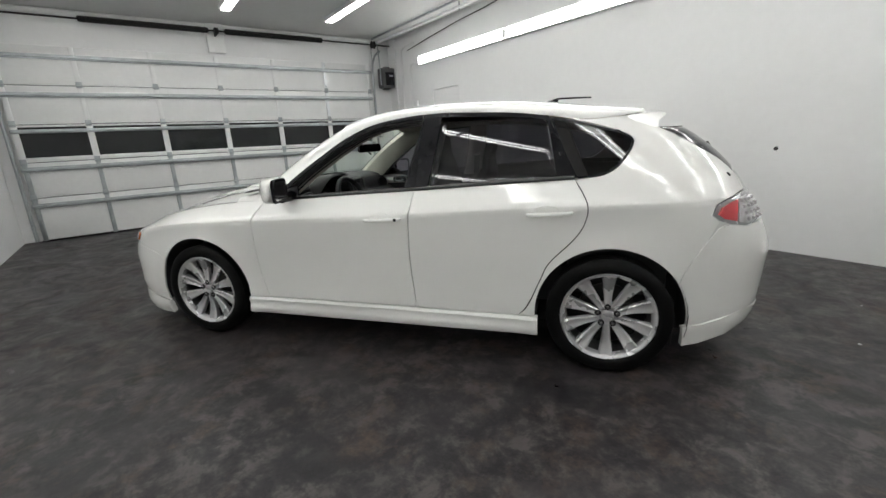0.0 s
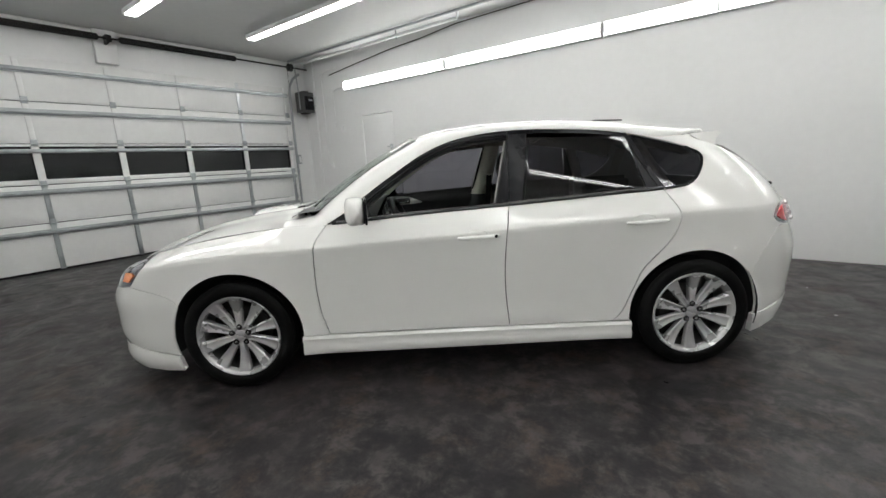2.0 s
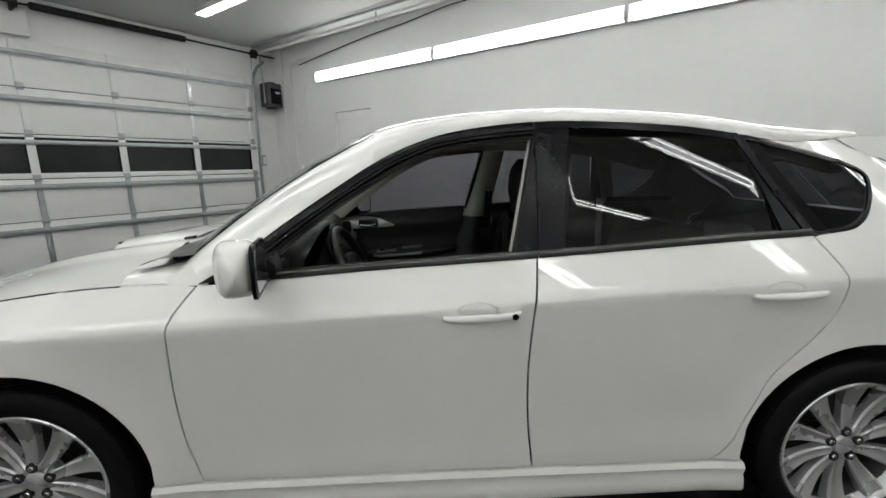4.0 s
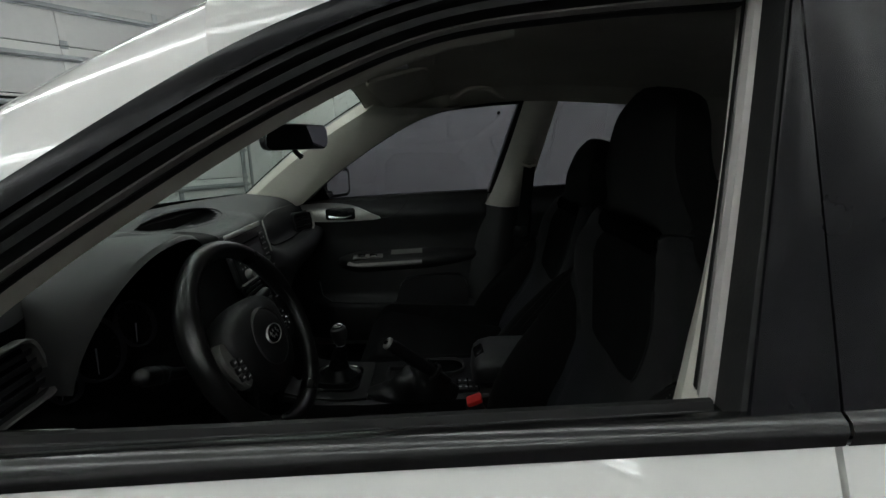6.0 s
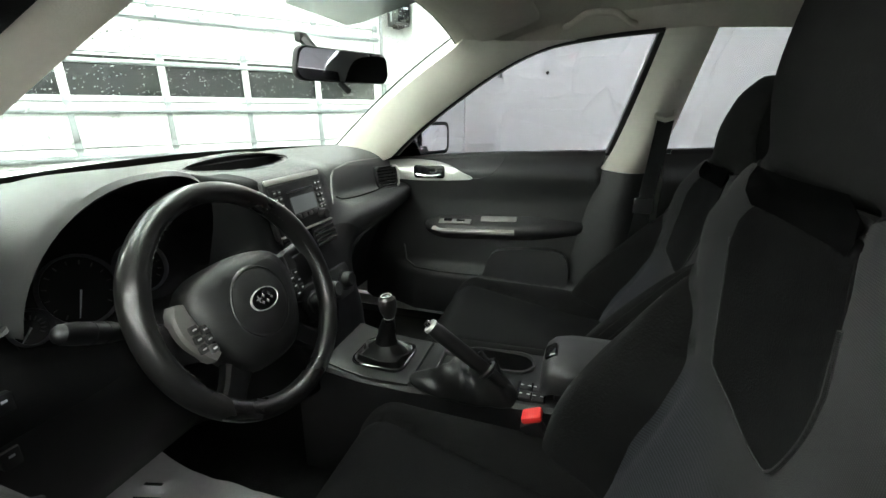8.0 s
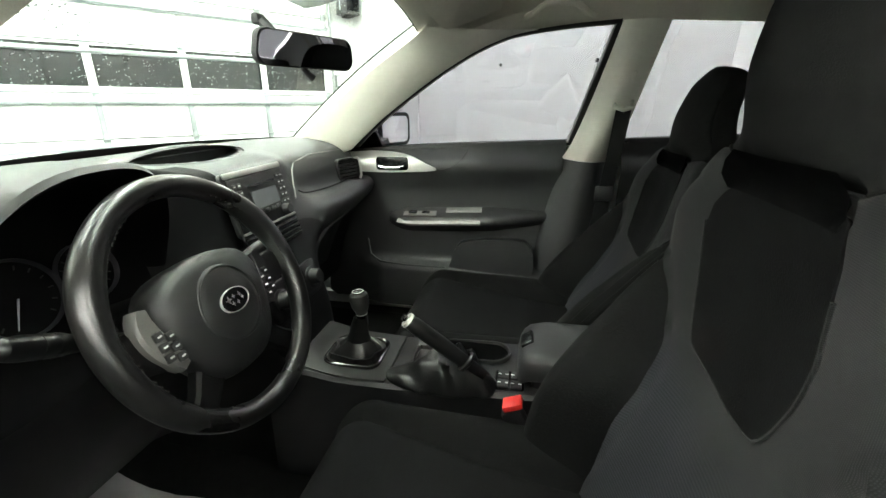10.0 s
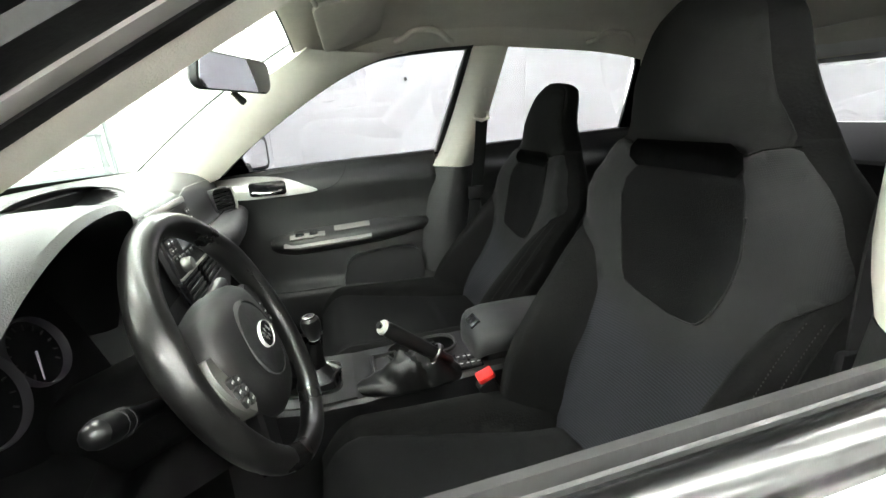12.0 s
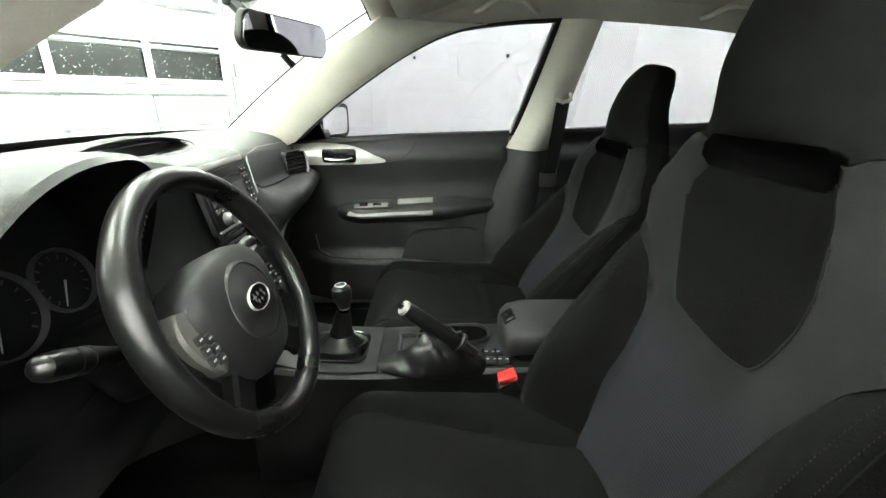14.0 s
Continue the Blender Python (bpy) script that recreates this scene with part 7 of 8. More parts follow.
for s in (1, -1):
    spoke([(s * 0.070, 0.006), (s * 0.105, 0.004), (s * 0.128, 0.008), (0.010 + s * 0.152, 0.014)], [0.038, 0.032, 0.026, 0.024], [0.010, 0.004, 0.002, 0.006], DARKPL, "spoke", "black side spoke")
    spoke([(s * 0.052, -0.058), (s * 0.074, -0.086), (s * 0.092, -0.104), (s * 0.101, -0.115)], [0.024, 0.019, 0.019, 0.024], [0.008, 0.004, 0.004, 0.006], COLUMNBK, "spoke", "black lower spoke")
    tr = spoke(spline([(s * 0.089, -0.034), (s * 0.098, -0.014), (s * 0.106, 0.010), (s * 0.108, 0.034), (s * 0.104, 0.050)], 0.008), [0.004 + 0.011 * math.sin(math.pi * min(0.06 + 0.9 * k / 10, 1)) ** 0.6 for k in range(11)], [0.0165] * 11, SWSILVER if s < 0 else DARKPL, "switch_trim", "switch trim")
    for i in range(2):
        for j in range(3):
            bm = bmesh.new()
            plate(bm, rrect(0.0115, 0.0115, 0.002, 2), wf @ Matrix.Translation((s * (0.091 + 0.0135 * i), -0.020 + 0.014 * j + 0.006 * i, 0.0165)), 0.004, 0.001)
            part("switch_button", bm, SWBUTTON if s < 0 else DARKPL, sw)
            bm = bmesh.new()
            plate(bm, rrect(0.006, 0.0022, 0.0005, 1), wf @ Matrix.Translation((s * (0.091 + 0.0135 * i), -0.020 + 0.014 * j + 0.006 * i, 0.0207)), 0.0003)
            part("print_bar", bm, WHITEPL, sw, smooth=False)
bm = bmesh.new()
loft(bm, [[wf @ Vector((x, y, z)) for x, y in [(px * k, py * k) for px, py in rrect(0.11, 0.112, 0.04, 5)]] for k, z in ((0.80, -0.035), (1.0, -0.06), (1.05, -0.16), (1.1, -0.26))])
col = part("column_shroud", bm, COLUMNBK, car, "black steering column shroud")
for s, e in ((1, (-0.430, -0.150, 0.868)), (-1, (-0.428, -0.570, 0.900))):
    bm = bmesh.new()
    a = wf @ Vector((s * 0.05, 0.01, -0.085))
    b = Vector(e)
    tube(bm, [a, a.lerp(b, 0.45), a.lerp(b, 0.62), a.lerp(b, 0.66), a.lerp(b, 0.92), b], [0.008, 0.009, 0.012, 0.0135, 0.0135, 0.0115], 12)
    tube(bm, [b, b + (b - a).normalized() * 0.004, b + (b - a).normalized() * 0.007], [0.0115, 0.009, 0.004], 12)
    part("stalk", bm, STALKBK, col, "black column stalk")
    bm = bmesh.new()
    d = (b - a).normalized()
    for w in (0.70, 0.80):
        p = a.lerp(b, w)
        tube(bm, [p - d * 0.002, p + d * 0.002], 0.0140, 12)
    part("grip_band", bm, DARKPL, col)

# ---- centre console
bm = bmesh.new()
rows = []
for x, y0, y1, zt in ((-0.50, -0.105, 0.125, 0.585), (-0.45, -0.105, 0.125, 0.560), (-0.34, -0.098, 0.122, 0.540), (-0.22, -0.095, 0.12, 0.538), (-0.10, -0.095, 0.118, 0.546), (0.04, -0.095, 0.115, 0.553), (0.09, -0.095, 0.115, 0.556), (0.20, -0.09, 0.11, 0.556), (0.42, -0.09, 0.11, 0.55)):
    rows.append([(x, y0 - 0.01, 0.26), (x, y0 - 0.004, zt - 0.05), (x, y0, zt - 0.008), (x, y0 + 0.008, zt), (x, y1 - 0.008, zt), (x, y1, zt - 0.008), (x, y1 + 0.004, zt - 0.05), (x, y1 + 0.01, 0.26)])
loft(bm, rows)
con = part("centre_console", bm, DARKPL, car, "black centre console")
SURR = mat("shifter_plate", (0.034, 0.034, 0.034), 0.4, metal=0.3, noise_scale=20, vary=0.1)
bm = bmesh.new()
outer = [(-0.462, -0.085), (-0.462, 0.108), (-0.315, 0.106), (-0.228, 0.104), (-0.226, -0.086), (-0.30, -0.092)]
outer = tidy(outer)
ztop = lambda x: pchip([-0.5, -0.45, -0.34, -0.22, -0.10, 0.04, 0.09], [0.585, 0.560, 0.540, 0.538, 0.546, 0.553, 0.556])(x)  # noqa: E731
sheet(bm, [p for a, b in zip(outer, outer[1:] + outer[:1]) for p in resample([a, b], 8)[:-1]], lambda a, b: (a, b, ztop(a) + 0.006), 0.02, 0.008, (1,), depth=lambda c: (0, 0, -1))
sp = part("shifter_surround", bm, SURR, con, "dark silver-grey shifter surround")
bm = bmesh.new()
loft(bm, [[(-0.325 + x, 0.008 + y, ztop(-0.325) + 0.003 + h) for x, y in rrect(w, w * 0.93, 0.030, 6)] for w, h in ((0.142, 0.002), (0.140, 0.008), (0.134, 0.010), (0.126, 0.008), (0.122, -0.004))], caps=False)
part("boot_ring", bm, GLOSSBL, con, "black gaiter ring")
bm = bmesh.new()
boot = [(0.058, -0.002), (0.056, 0.008), (0.054, 0.017), (0.046, 0.014), (0.040, 0.020), (0.033, 0.032), (0.025, 0.040), (0.023, 0.052), (0.0195, 0.066), (0.0185, 0.080), (0.0145, 0.104)]
rings = []
for k in range(30):
    q = 2 * math.pi * k / 30
    sq = (abs(math.cos(q)) ** 4 + abs(math.sin(q)) ** 4) ** -0.25
    prof = [(r * (sq if h < 0.016 else 1 + (sq - 1) * max(0, 1 - (h - 0.016) / 0.02)), h) for r, h in boot]
    rings.append([Vector((-0.325 + 0.014 * (h / 0.08) + r * (1 + 0.13 * math.sin(5 * q + 40 * h)) * math.cos(q) * 1.08, 0.008 - 0.006 * (h / 0.08) + r * (1 + 0.07 * math.sin(4 * q + 60 * h)) * math.sin(q) * 0.92, ztop(-0.325) + 0.004 + h)) for r, h in prof])
loft(bm, rings + [rings[0]], closed=False)
part("shifter_gaiter", bm, GAITER, con, "creased black leather gaiter")
bm = bmesh.new()
tube(bm, [(-0.312, 0.003, 0.61), (-0.304, 0.0, 0.662)], [0.010, 0.009], 12)
gl_ = part("gear_lever", bm, GLOSSBL, con, "black gear lever")
bm = bmesh.new()
lathe(bm, [(0.0, 0.058), (0.013, 0.057), (0.0205, 0.050), (0.0225, 0.038), (0.020, 0.020), (0.0145, 0.006), (0.011, 0.0)], frame_at((-0.304, 0.0, 0.655), (1, 0, 0.12), (0, 1, 0)), 24)
part("gear_knob", bm, LEATHER, con, "black leather gear knob")
bm = bmesh.new()
lathe(bm, [(0.0, 0.0600), (0.010, 0.0595), (0.014, 0.0580), (0.0152, 0.0560)], frame_at((-0.304, 0.0, 0.655), (1, 0, 0.12), (0, 1, 0)), 24)
part("knob_cap", bm, GLOSSBL, con, "black knob cap")
for h, r, t in ((0.0585, 0.0128, 0.0011), (0.001, 0.0118, 0.0016)):
    bm = bmesh.new()
    lathe(bm, [(r - t, h), (r, h + t), (r + t, h), (r, h - t), (r - t, h)], frame_at((-0.304, 0.0, 0.655), (1, 0, 0.12), (0, 1, 0)), 24)
    part("knob_ring", bm, SILVER, con, "thin silver ring")
# tray, cup holder
bm = bmesh.new()
for c, sz in (((-0.180, 0.002, 0.551), (0.008, 0.10, 0.014)), ((-0.120, 0.002, 0.551), (0.008, 0.10, 0.014)), ((-0.150, 0.053, 0.551), (0.068, 0.008, 0.014)), ((-0.150, -0.049, 0.551), (0.068, 0.008, 0.014))):
    box(bm, c, sz, 0.003)
box(bm, (-0.15, 0.002, 0.5465), (0.055, 0.09, 0.004))
part("console_tray", bm, SURR, con, "silver-grey tray")
bm = bmesh.new()
oval = [(x - 0.050, y + 0.056) for x, y in rrect(0.185, 0.088, 0.043, 8)]
loft(bm, [[(x, y, ztop(x) + h) for x, y in (inset(oval, d) if d else oval)] for d, h in ((0.0, 0.001), (0.0, 0.009), (0.004, 0.010), (0.006, 0.004))], caps=False)
part("cup_holder_rim", bm, SURR, con, "thin silver cup holder rim")
# flat black sheet stands for the shaded depth of the well
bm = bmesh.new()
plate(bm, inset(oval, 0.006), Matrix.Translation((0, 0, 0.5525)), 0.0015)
part("cup_holder", bm, HOLLOW_SHADE, con, "cup holder well, a black sheet for its shade")
# hand brake with its gaiter
bm = bmesh.new()
rings = []
for k in range(31):
    t = k / 30
    x = -0.215 + 0.232 * t
    w = 0.046 * math.sin(math.pi * min(max(t * 0.94 + 0.03, 0), 1)) ** 0.35
    h = 0.010 + 0.068 * math.sin(math.pi * min(t ** 1.5, 1)) ** 1.1
    ring = []
    for i in range(40):
        q = 2 * math.pi * i / 40
        c, sn = math.cos(q), math.sin(q)
        fold = 0.24 * math.sin(19 * t - 3.2 * abs(c) + 1.5 * sn) + 0.15 * math.sin(34 * t + 4 * c - 2 * sn)
        y = -0.068 + w * math.copysign(abs(c) ** 0.7, c) * (1 + 0.20 * fold)
        ring.append((x - 0.010 * sn * (1 - t), y, 0.548 + (h * sn ** 1.3 * (1 + fold * (0.4 + 0.6 * t)) if sn > 0 else 0.012 * sn)))
    rings.append(ring)
loft(bm, rings)
part("brake_gaiter", bm, GAITER, con, "creased black leather hand brake gaiter")
bm = bmesh.new()
lathe(bm, [(0.017, -0.006), (0.023, -0.003), (0.0235, 0.003), (0.018, 0.006)], frame_at((-0.045, -0.087, 0.618), (0.66, 0.17, 0.75), (0, 1, 0)), 24)
part("gaiter_collar", bm, LEATHER, con, "black gaiter collar")
bm = bmesh.new()
a, b = Vector((-0.010, -0.078, 0.585)), Vector((-0.158, -0.116, 0.716))
tube(bm, [a, a.lerp(b, 0.3), a.lerp(b, 0.6), a.lerp(b, 0.92), b], [0.012, 0.0145, 0.0165, 0.0165, 0.0145], 14)
part("hand_brake", bm, LEATHER, con, "black hand brake lever")
bm = bmesh.new()
d = (b - a).normalized()
tube(bm, [b, b + d * 0.006], [0.0165, 0.015], 14)
part("brake_cap", bm, SILVER, con, "silver lever end cap")
bm = bmesh.new()
tube(bm, [b + d * 0.004, b + d * 0.015], [0.008, 0.007], 12)
part("release_button", bm, CHROME, con, "chrome release button")
# seat heater switches
bm = bmesh.new()
plate(bm, rrect(0.062, 0.066, 0.005, 2), Matrix.Translation((0.045, -0.045, 0.5525)), 0.003, 0.001)
hs_ = part("switch_plate", bm, GLOSSBL, con, "black switch plate with pale marks")
for i in range(2):
    for j in range(2):
        bm = bmesh.new()
        plate(bm, rrect(0.024, 0.026, 0.003, 2), Matrix.Translation((0.031 + 0.028 * i, -0.060 + 0.030 * j, 0.5555)), 0.004, 0.0015)
        part("heater_switch", bm, DARKPL, hs_)
        for o in (-0.008, 0.008):
            bm = bmesh.new()
            plate(bm, rrect(0.007, 0.003, 0.0006, 1), Matrix.Translation((0.031 + 0.028 * i + o, -0.060 + 0.030 * j, 0.5596)), 0.0004)
            part("print_bar", bm, WHITEPL, hs_, "pale print bar", smooth=False)
# armrest box
bm = bmesh.new()
rows = []
for x, zt, w in ((0.060, 0.596, 0.040), (0.063, 0.610, 0.062), (0.070, 0.622, 0.074), (0.084, 0.633, 0.082), (0.12, 0.640, 0.088), (0.25, 0.642, 0.088), (0.36, 0.638, 0.086), (0.385, 0.615, 0.078)):
    rows.append([(x, 0.012 + w * math.copysign(abs(math.cos(q)) ** 0.45, math.cos(q)), zt - 0.036 + 0.036 * math.copysign(abs(math.sin(q)) ** 0.5, math.sin(q))) for q in (2 * math.pi * i / 24 for i in range(24))])
loft(bm, rows)
part("armrest_lid", bm, DASH, con, "dark grey padded armrest lid")
bm = bmesh.new()
box(bm, (0.23, 0.012, 0.565), (0.28, 0.15, 0.06), 0.01)
part("armrest_box", bm, DARKPL, con)
bm = bmesh.new()
box(bm, (0.078, 0.012, 0.627), (0.030, 0.050, 0.014), 0.005, pose(0, 0, 0, 0, -38, 0))
part("armrest_latch", bm, GLOSSBL, con, "black armrest latch")
# buckles
for y in (-0.137,):
    bk = new("belt_buckle")
    bk.parent = car
    bk["label"] = "seat belt buckle with a red button"
    m = frame_at((0.060, y, 0.545), (0.72, 0, -0.69), (0, 1, 0))
    bm = bmesh.new()
    box(bm, (0.066, y, 0.530), (0.042, 0.032, 0.068), 0.008, pose(0, 0, 0, 0, -30, 0))
    part("buckle_body", bm, DARKPL, bk)
    bm = bmesh.new()
    box(bm, (0.054, y, 0.570), (0.040, 0.034, 0.014), 0.005, pose(0, 0, 0, 0, -22, 0))
    part("buckle_button", bm, REDPL, bk, "red release button")
    bm = bmesh.new()
    box(bm, (0.090, y, 0.46), (0.02, 0.008, 0.10), 0.003, pose(0, 0, 0, 0, -25, 0))
    part("buckle_strap", bm, SILVER, bk)


# ---- front seats
face_x = pchip([0.40, 0.47, 0.60, 0.70, 0.80, 0.92, 1.03, 1.10, 1.17, 1.23, 1.281], [0.175, 0.200, 0.246, 0.280, 0.304, 0.307, 0.297, 0.276, 0.262, 0.267, 0.294])
half_w = pchip([0.40, 0.47, 0.60, 0.72, 0.82, 0.88, 0.93, 0.97, 1.00, 1.03, 1.06, 1.09, 1.13, 1.17, 1.21, 1.235, 1.25, 1.265, 1.275, 1.281], [0.232, 0.246, 0.255, 0.253, 0.250, 0.249, 0.251, 0.245, 0.233, 0.211, 0.187, 0.171, 0.156, 0.142, 0.127, 0.114, 0.102, 0.080, 0.052, 0.020])
bolst = pchip([0.40, 0.46, 0.55, 0.64, 0.74, 0.82, 0.88, 0.915], [0.035, 0.085, 0.122, 0.132, 0.112, 0.072, 0.030, 0.0])
seam_y = pchip([0.40, 0.50, 0.60, 0.70, 0.80, 0.86, 0.90], [0.138, 0.150, 0.154, 0.151, 0.160, 0.182, 0.215])
thick = pchip([0.40, 0.60, 0.90, 1.05, 1.15, 1.22, 1.258, 1.273, 1.281], [0.13, 0.14, 0.115, 0.105, 0.094, 0.074, 0.050, 0.030, 0.010])
RECLINE = [0.0]


def face(y, z, lift=0.0):
    """The seat back's front: a hollow centre between padded side bolsters, a belt slot below the headrest."""
    w, a = half_w(z), abs(y)
    x = float(face_x(z)) + RECLINE[0] * (z - 0.55)
    low = smooth((1.07 - z) / 0.10)
    x -= 0.026 * low * smooth((a - 0.03) / 0.17)
    ys = float(seam_y(z))
    if z < 0.915:
        t = (a - ys) / max(w - ys, 0.02)
        if t > 0:
            x -= float(bolst(z)) * (1 - (1 - min(t / 0.50, 1)) ** 2.2) * (1 - 0.30 * max((t - 0.6) / 0.4, 0) ** 2)
        x += 0.006 * math.exp(-((a - ys) / 0.007) ** 2)
    x += 0.020 * math.exp(-((z - 1.053) / 0.018) ** 2) * smooth((0.112 - a) / 0.035)
    head = smooth((z - 1.045) / 0.05)
    x += 0.047 * head * min(w / 0.12, 1) * min(a / w, 1.0) ** 2
    x += (0.034 - 0.018 * head + 0.012 * low) * min(w / 0.10, 1) * max((a / w - 0.84) / 0.16, 0) ** 2.2
    return Vector((x - lift, float(y) + 0.009 * head, float(z)))


def seat(rise=0.0, ahead=0.0):
    st = new("front_seat")
    st.parent = car
    st["label"] = "black and grey cloth bucket seat with fixed headrest"
    bm = bmesh.new()
    rows = []
    for z in list(np.linspace(0.40, 1.235, 72)) + [1.245, 1.254, 1.262, 1.269, 1.274, 1.278, 1.2805]:
        w = half_w(z)
        row = [face(w * math.sin(q), z) for q in np.linspace(-math.pi / 2, math.pi / 2, 61)]
        xb, b = face_x(z) + RECLINE[0] * (z - 0.55) + thick(z), row[0].x
        xb = max(xb, b + 0.022 * min(w / 0.09, 1))
        back = []
        for q in np.linspace(0.15, math.pi - 0.15, 13):
            back.append(Vector((b + (xb - b) * math.sin(q) ** 0.85, w * math.cos(q) + row[30].y, z)))
        rows.append(row + back)
    neck = next(i for i, row in enumerate(rows) if row[0].z > 1.075)
    loft(bm, rows[:neck + 1])
    part("backrest", bm, PLUSH, st, "black plush backrest", angle=60)
    bm = bmesh.new()
    loft(bm, rows[neck:])
    part("headrest", bm, PLUSH, st, "fixed headrest with black plush sides", angle=60)

    def patch(name, poly, lift, material, label, lip=0.012, step=0.014):
        pts = []
        for a, b in zip(poly, poly[1:] + poly[:1]):
            d = max(2, int(math.hypot(b[0] - a[0], b[1] - a[1]) / 0.012))
            pts += resample([a, b], d)[:-1]
        bm = bmesh.new()
        sheet(bm, pts, lambda y, z: tuple(face(y, z, lift)), step, lip, (1,), depth=lambda c: (1, 0, 0))
        bmesh.ops.recalc_face_normals(bm, faces=bm.faces)
        return part(name, bm, material, st, label, angle=70)

    def both(half):
        """An outline from its left half, top to bottom."""
        return half + [(-y, z) for y, z in half[::-1]]

    # grey cloth over shoulders and centre, a black pad set in, headrest cloth above
    cloth = [(0.100, 1.058), (0.125, 1.068), (0.148, 1.0725)] + spline([(0.160, 1.0685), (0.192, 1.035), (0.216, 1.003), (0.230, 0.968), (0.238, 0.940), (0.234, 0.915), (0.214, 0.893), (0.183, 0.858), (0.162, 0.80), (0.153, 0.71), (0.156, 0.61), (0.151, 0.52), (0.140, 0.43)], 0.012)
    patch("back_cloth", both(cloth), 0.009, FABRIC, "grey woven cloth")
    crown = [(float(half_w(z)) * k, z) for z, k in ((1.2755, 0.50), (1.270, 0.70), (1.262, 0.80), (1.25, 0.83), (1.235, 0.83), (1.19, 0.82), (1.13, 0.82), (1.085, 0.86))]
    patch("headrest_cloth", both(crown + [(0.149, 1.0755), (0.125, 1.0715), (0.100, 1.062)]), 0.0022, HEADCLOTH, "dark grey headrest cloth", lip=0.002)
    low = spline([(0.121, 0.930), (0.107, 0.836), (0.088, 0.811), (0.017, 0.795), (-0.040, 0.795), (-0.072, 0.812), (-0.108, 0.878), (-0.121, 0.930)], 0.012)
    patch("back_pad", [(0.085, 1.042), (0.114, 1.008), (0.121, 0.975)] + low + [(-0.119, 0.975), (-0.114, 1.008), (-0.100, 1.042)], 0.0115, PADKNIT, "black knit pad", lip=0.003)
    bm = bmesh.new()
    tube(bm, [tuple(face(y, z, 0.0108)) for y, z in [(0.123, 0.985)] + low + [(-0.121, 0.985)]], 0.0020, 6)
    part("pad_piping", bm, FABRIC, st, "grey piping")
    # black sheet laid over the slot to paint its shade
    patch("belt_slot", both([(0.088, 1.076), (0.106, 1.062), (0.108, 1.046), (0.094, 1.032)]), 0.0150, HOLLOW_SHADE, "belt slot, a black sheet for its shade", lip=0.0)
    for sg in (-1, 1):
        bm = bmesh.new()
        tube(bm, [tuple(face(sg * y, z, 0.003)) for y, z in resample([(0.104, 1.0625), (0.125, 1.0700), (0.158, 1.0745)], 12)], 0.0018, 6)
        part("neck_seam", bm, PLUSH, st)
    # cushion
    bm = bmesh.new()
    rows = []

    def side(x):
        """Half the width of the cushion's insert."""
        return 0.200 - 0.16 * (x + 0.30) if x < 0.1 else 0.136

    def cush(y, x):
        w = 0.272
        a, t = abs(y), (x + 0.30) / 0.50
        z = 0.530 - 0.052 * t
        k = (a - side(x)) / (w - side(x))
        z += (0.020 + 0.030 * smooth(t)) * (1 - (1 - min(max(k, 0) / 0.5, 1)) ** 2)
        z -= 0.005 * math.exp(-((a - side(x)) / 0.007) ** 2)
        z -= 0.004 * math.exp(-((x - 0.065) / 0.007) ** 2) * smooth((side(x) - a) / 0.01)
        z -= 0.10 * max((a / w - 0.80) / 0.20, 0) ** 2.2
        z -= 0.085 * max((-0.215 - x) / 0.095, 0) ** 2.2
        return Vector((x - ahead, y, z + rise))

    for x in list(np.linspace(-0.312, -0.22, 10)) + list(np.linspace(-0.205, 0.26, 30)):
        row = [cush(0.272 * math.sin(q), x) for q in np.linspace(-math.pi / 2, math.pi / 2, 49)]
        row += [Vector((x - ahead, 0.262, 0.34)), Vector((x - ahead, -0.262, 0.34))]
        rows.append(row)
    loft(bm, rows)
    part("cushion", bm, PLUSH, st, "black plush seat cushion", angle=60)
    bm = bmesh.new()
    poly = [(0.0, -0.311), (0.190, -0.311)] + [(side(x) - 0.003, x) for x in np.linspace(-0.285, 0.22, 20)]
    poly += [(-y, x) for y, x in poly[:0:-1]]
    pts = []
    for a, b in zip(poly, poly[1:] + poly[:1]):
        pts += resample([a, b], max(2, int(math.dist(a, b) / 0.016)))[:-1]
    sheet(bm, pts, lambda y, x: tuple(cush(y, x) + Vector((0, 0, 0.006))), 0.014, 0.010, (1,), depth=lambda c: (0, 0, -1))
    bmesh.ops.recalc_face_normals(bm, faces=bm.faces)
    part("cushion_insert", bm, CUSHION, st, "dark grey cushion cloth", angle=70)
    for sg in (-1, 1):
        for o in (0.0, 0.010):
            bm = bmesh.new()
            for k in range(96):
                z = 0.48 + 0.0043 * k
                box(bm, face(float(sg * (half_w(z) * 0.945 - o)), z, 0.0010), (0.0009, 0.0008, 0.0024))
            part("bolster_stitching", bm, STITCH, st, "pale double stitching", smooth=False)
        bm = bmesh.new()
        tube(bm, [tuple(face(float(sg * (half_w(z) * 0.945 + 0.005)), z, 0.001)) for z in np.linspace(0.46, 0.90, 30)], 0.0022, 6)
        part("bolster_piping", bm, PLUSH, st)
    bm = bmesh.new()
    box(bm, (0.02, 0.0, 0.33), (0.46, 0.42, 0.10), 0.02)
    box(bm, (0.24, 0.245, 0.40), (0.14, 0.03, 0.13), 0.015)
    box(bm, (0.24, -0.245, 0.40), (0.14, 0.03, 0.13), 0.015)
    part("seat_base", bm, DARKPL, st, "black seat base")
    for sg in (-1, 1):
        bm = bmesh.new()
        tube(bm, [(-0.28, sg * 0.2, 0.262), (0.34, sg * 0.2, 0.262)], 0.014, 8)
        part("seat_rail", bm, GALV, st, "steel seat rail")
    return st


st1 = seat()
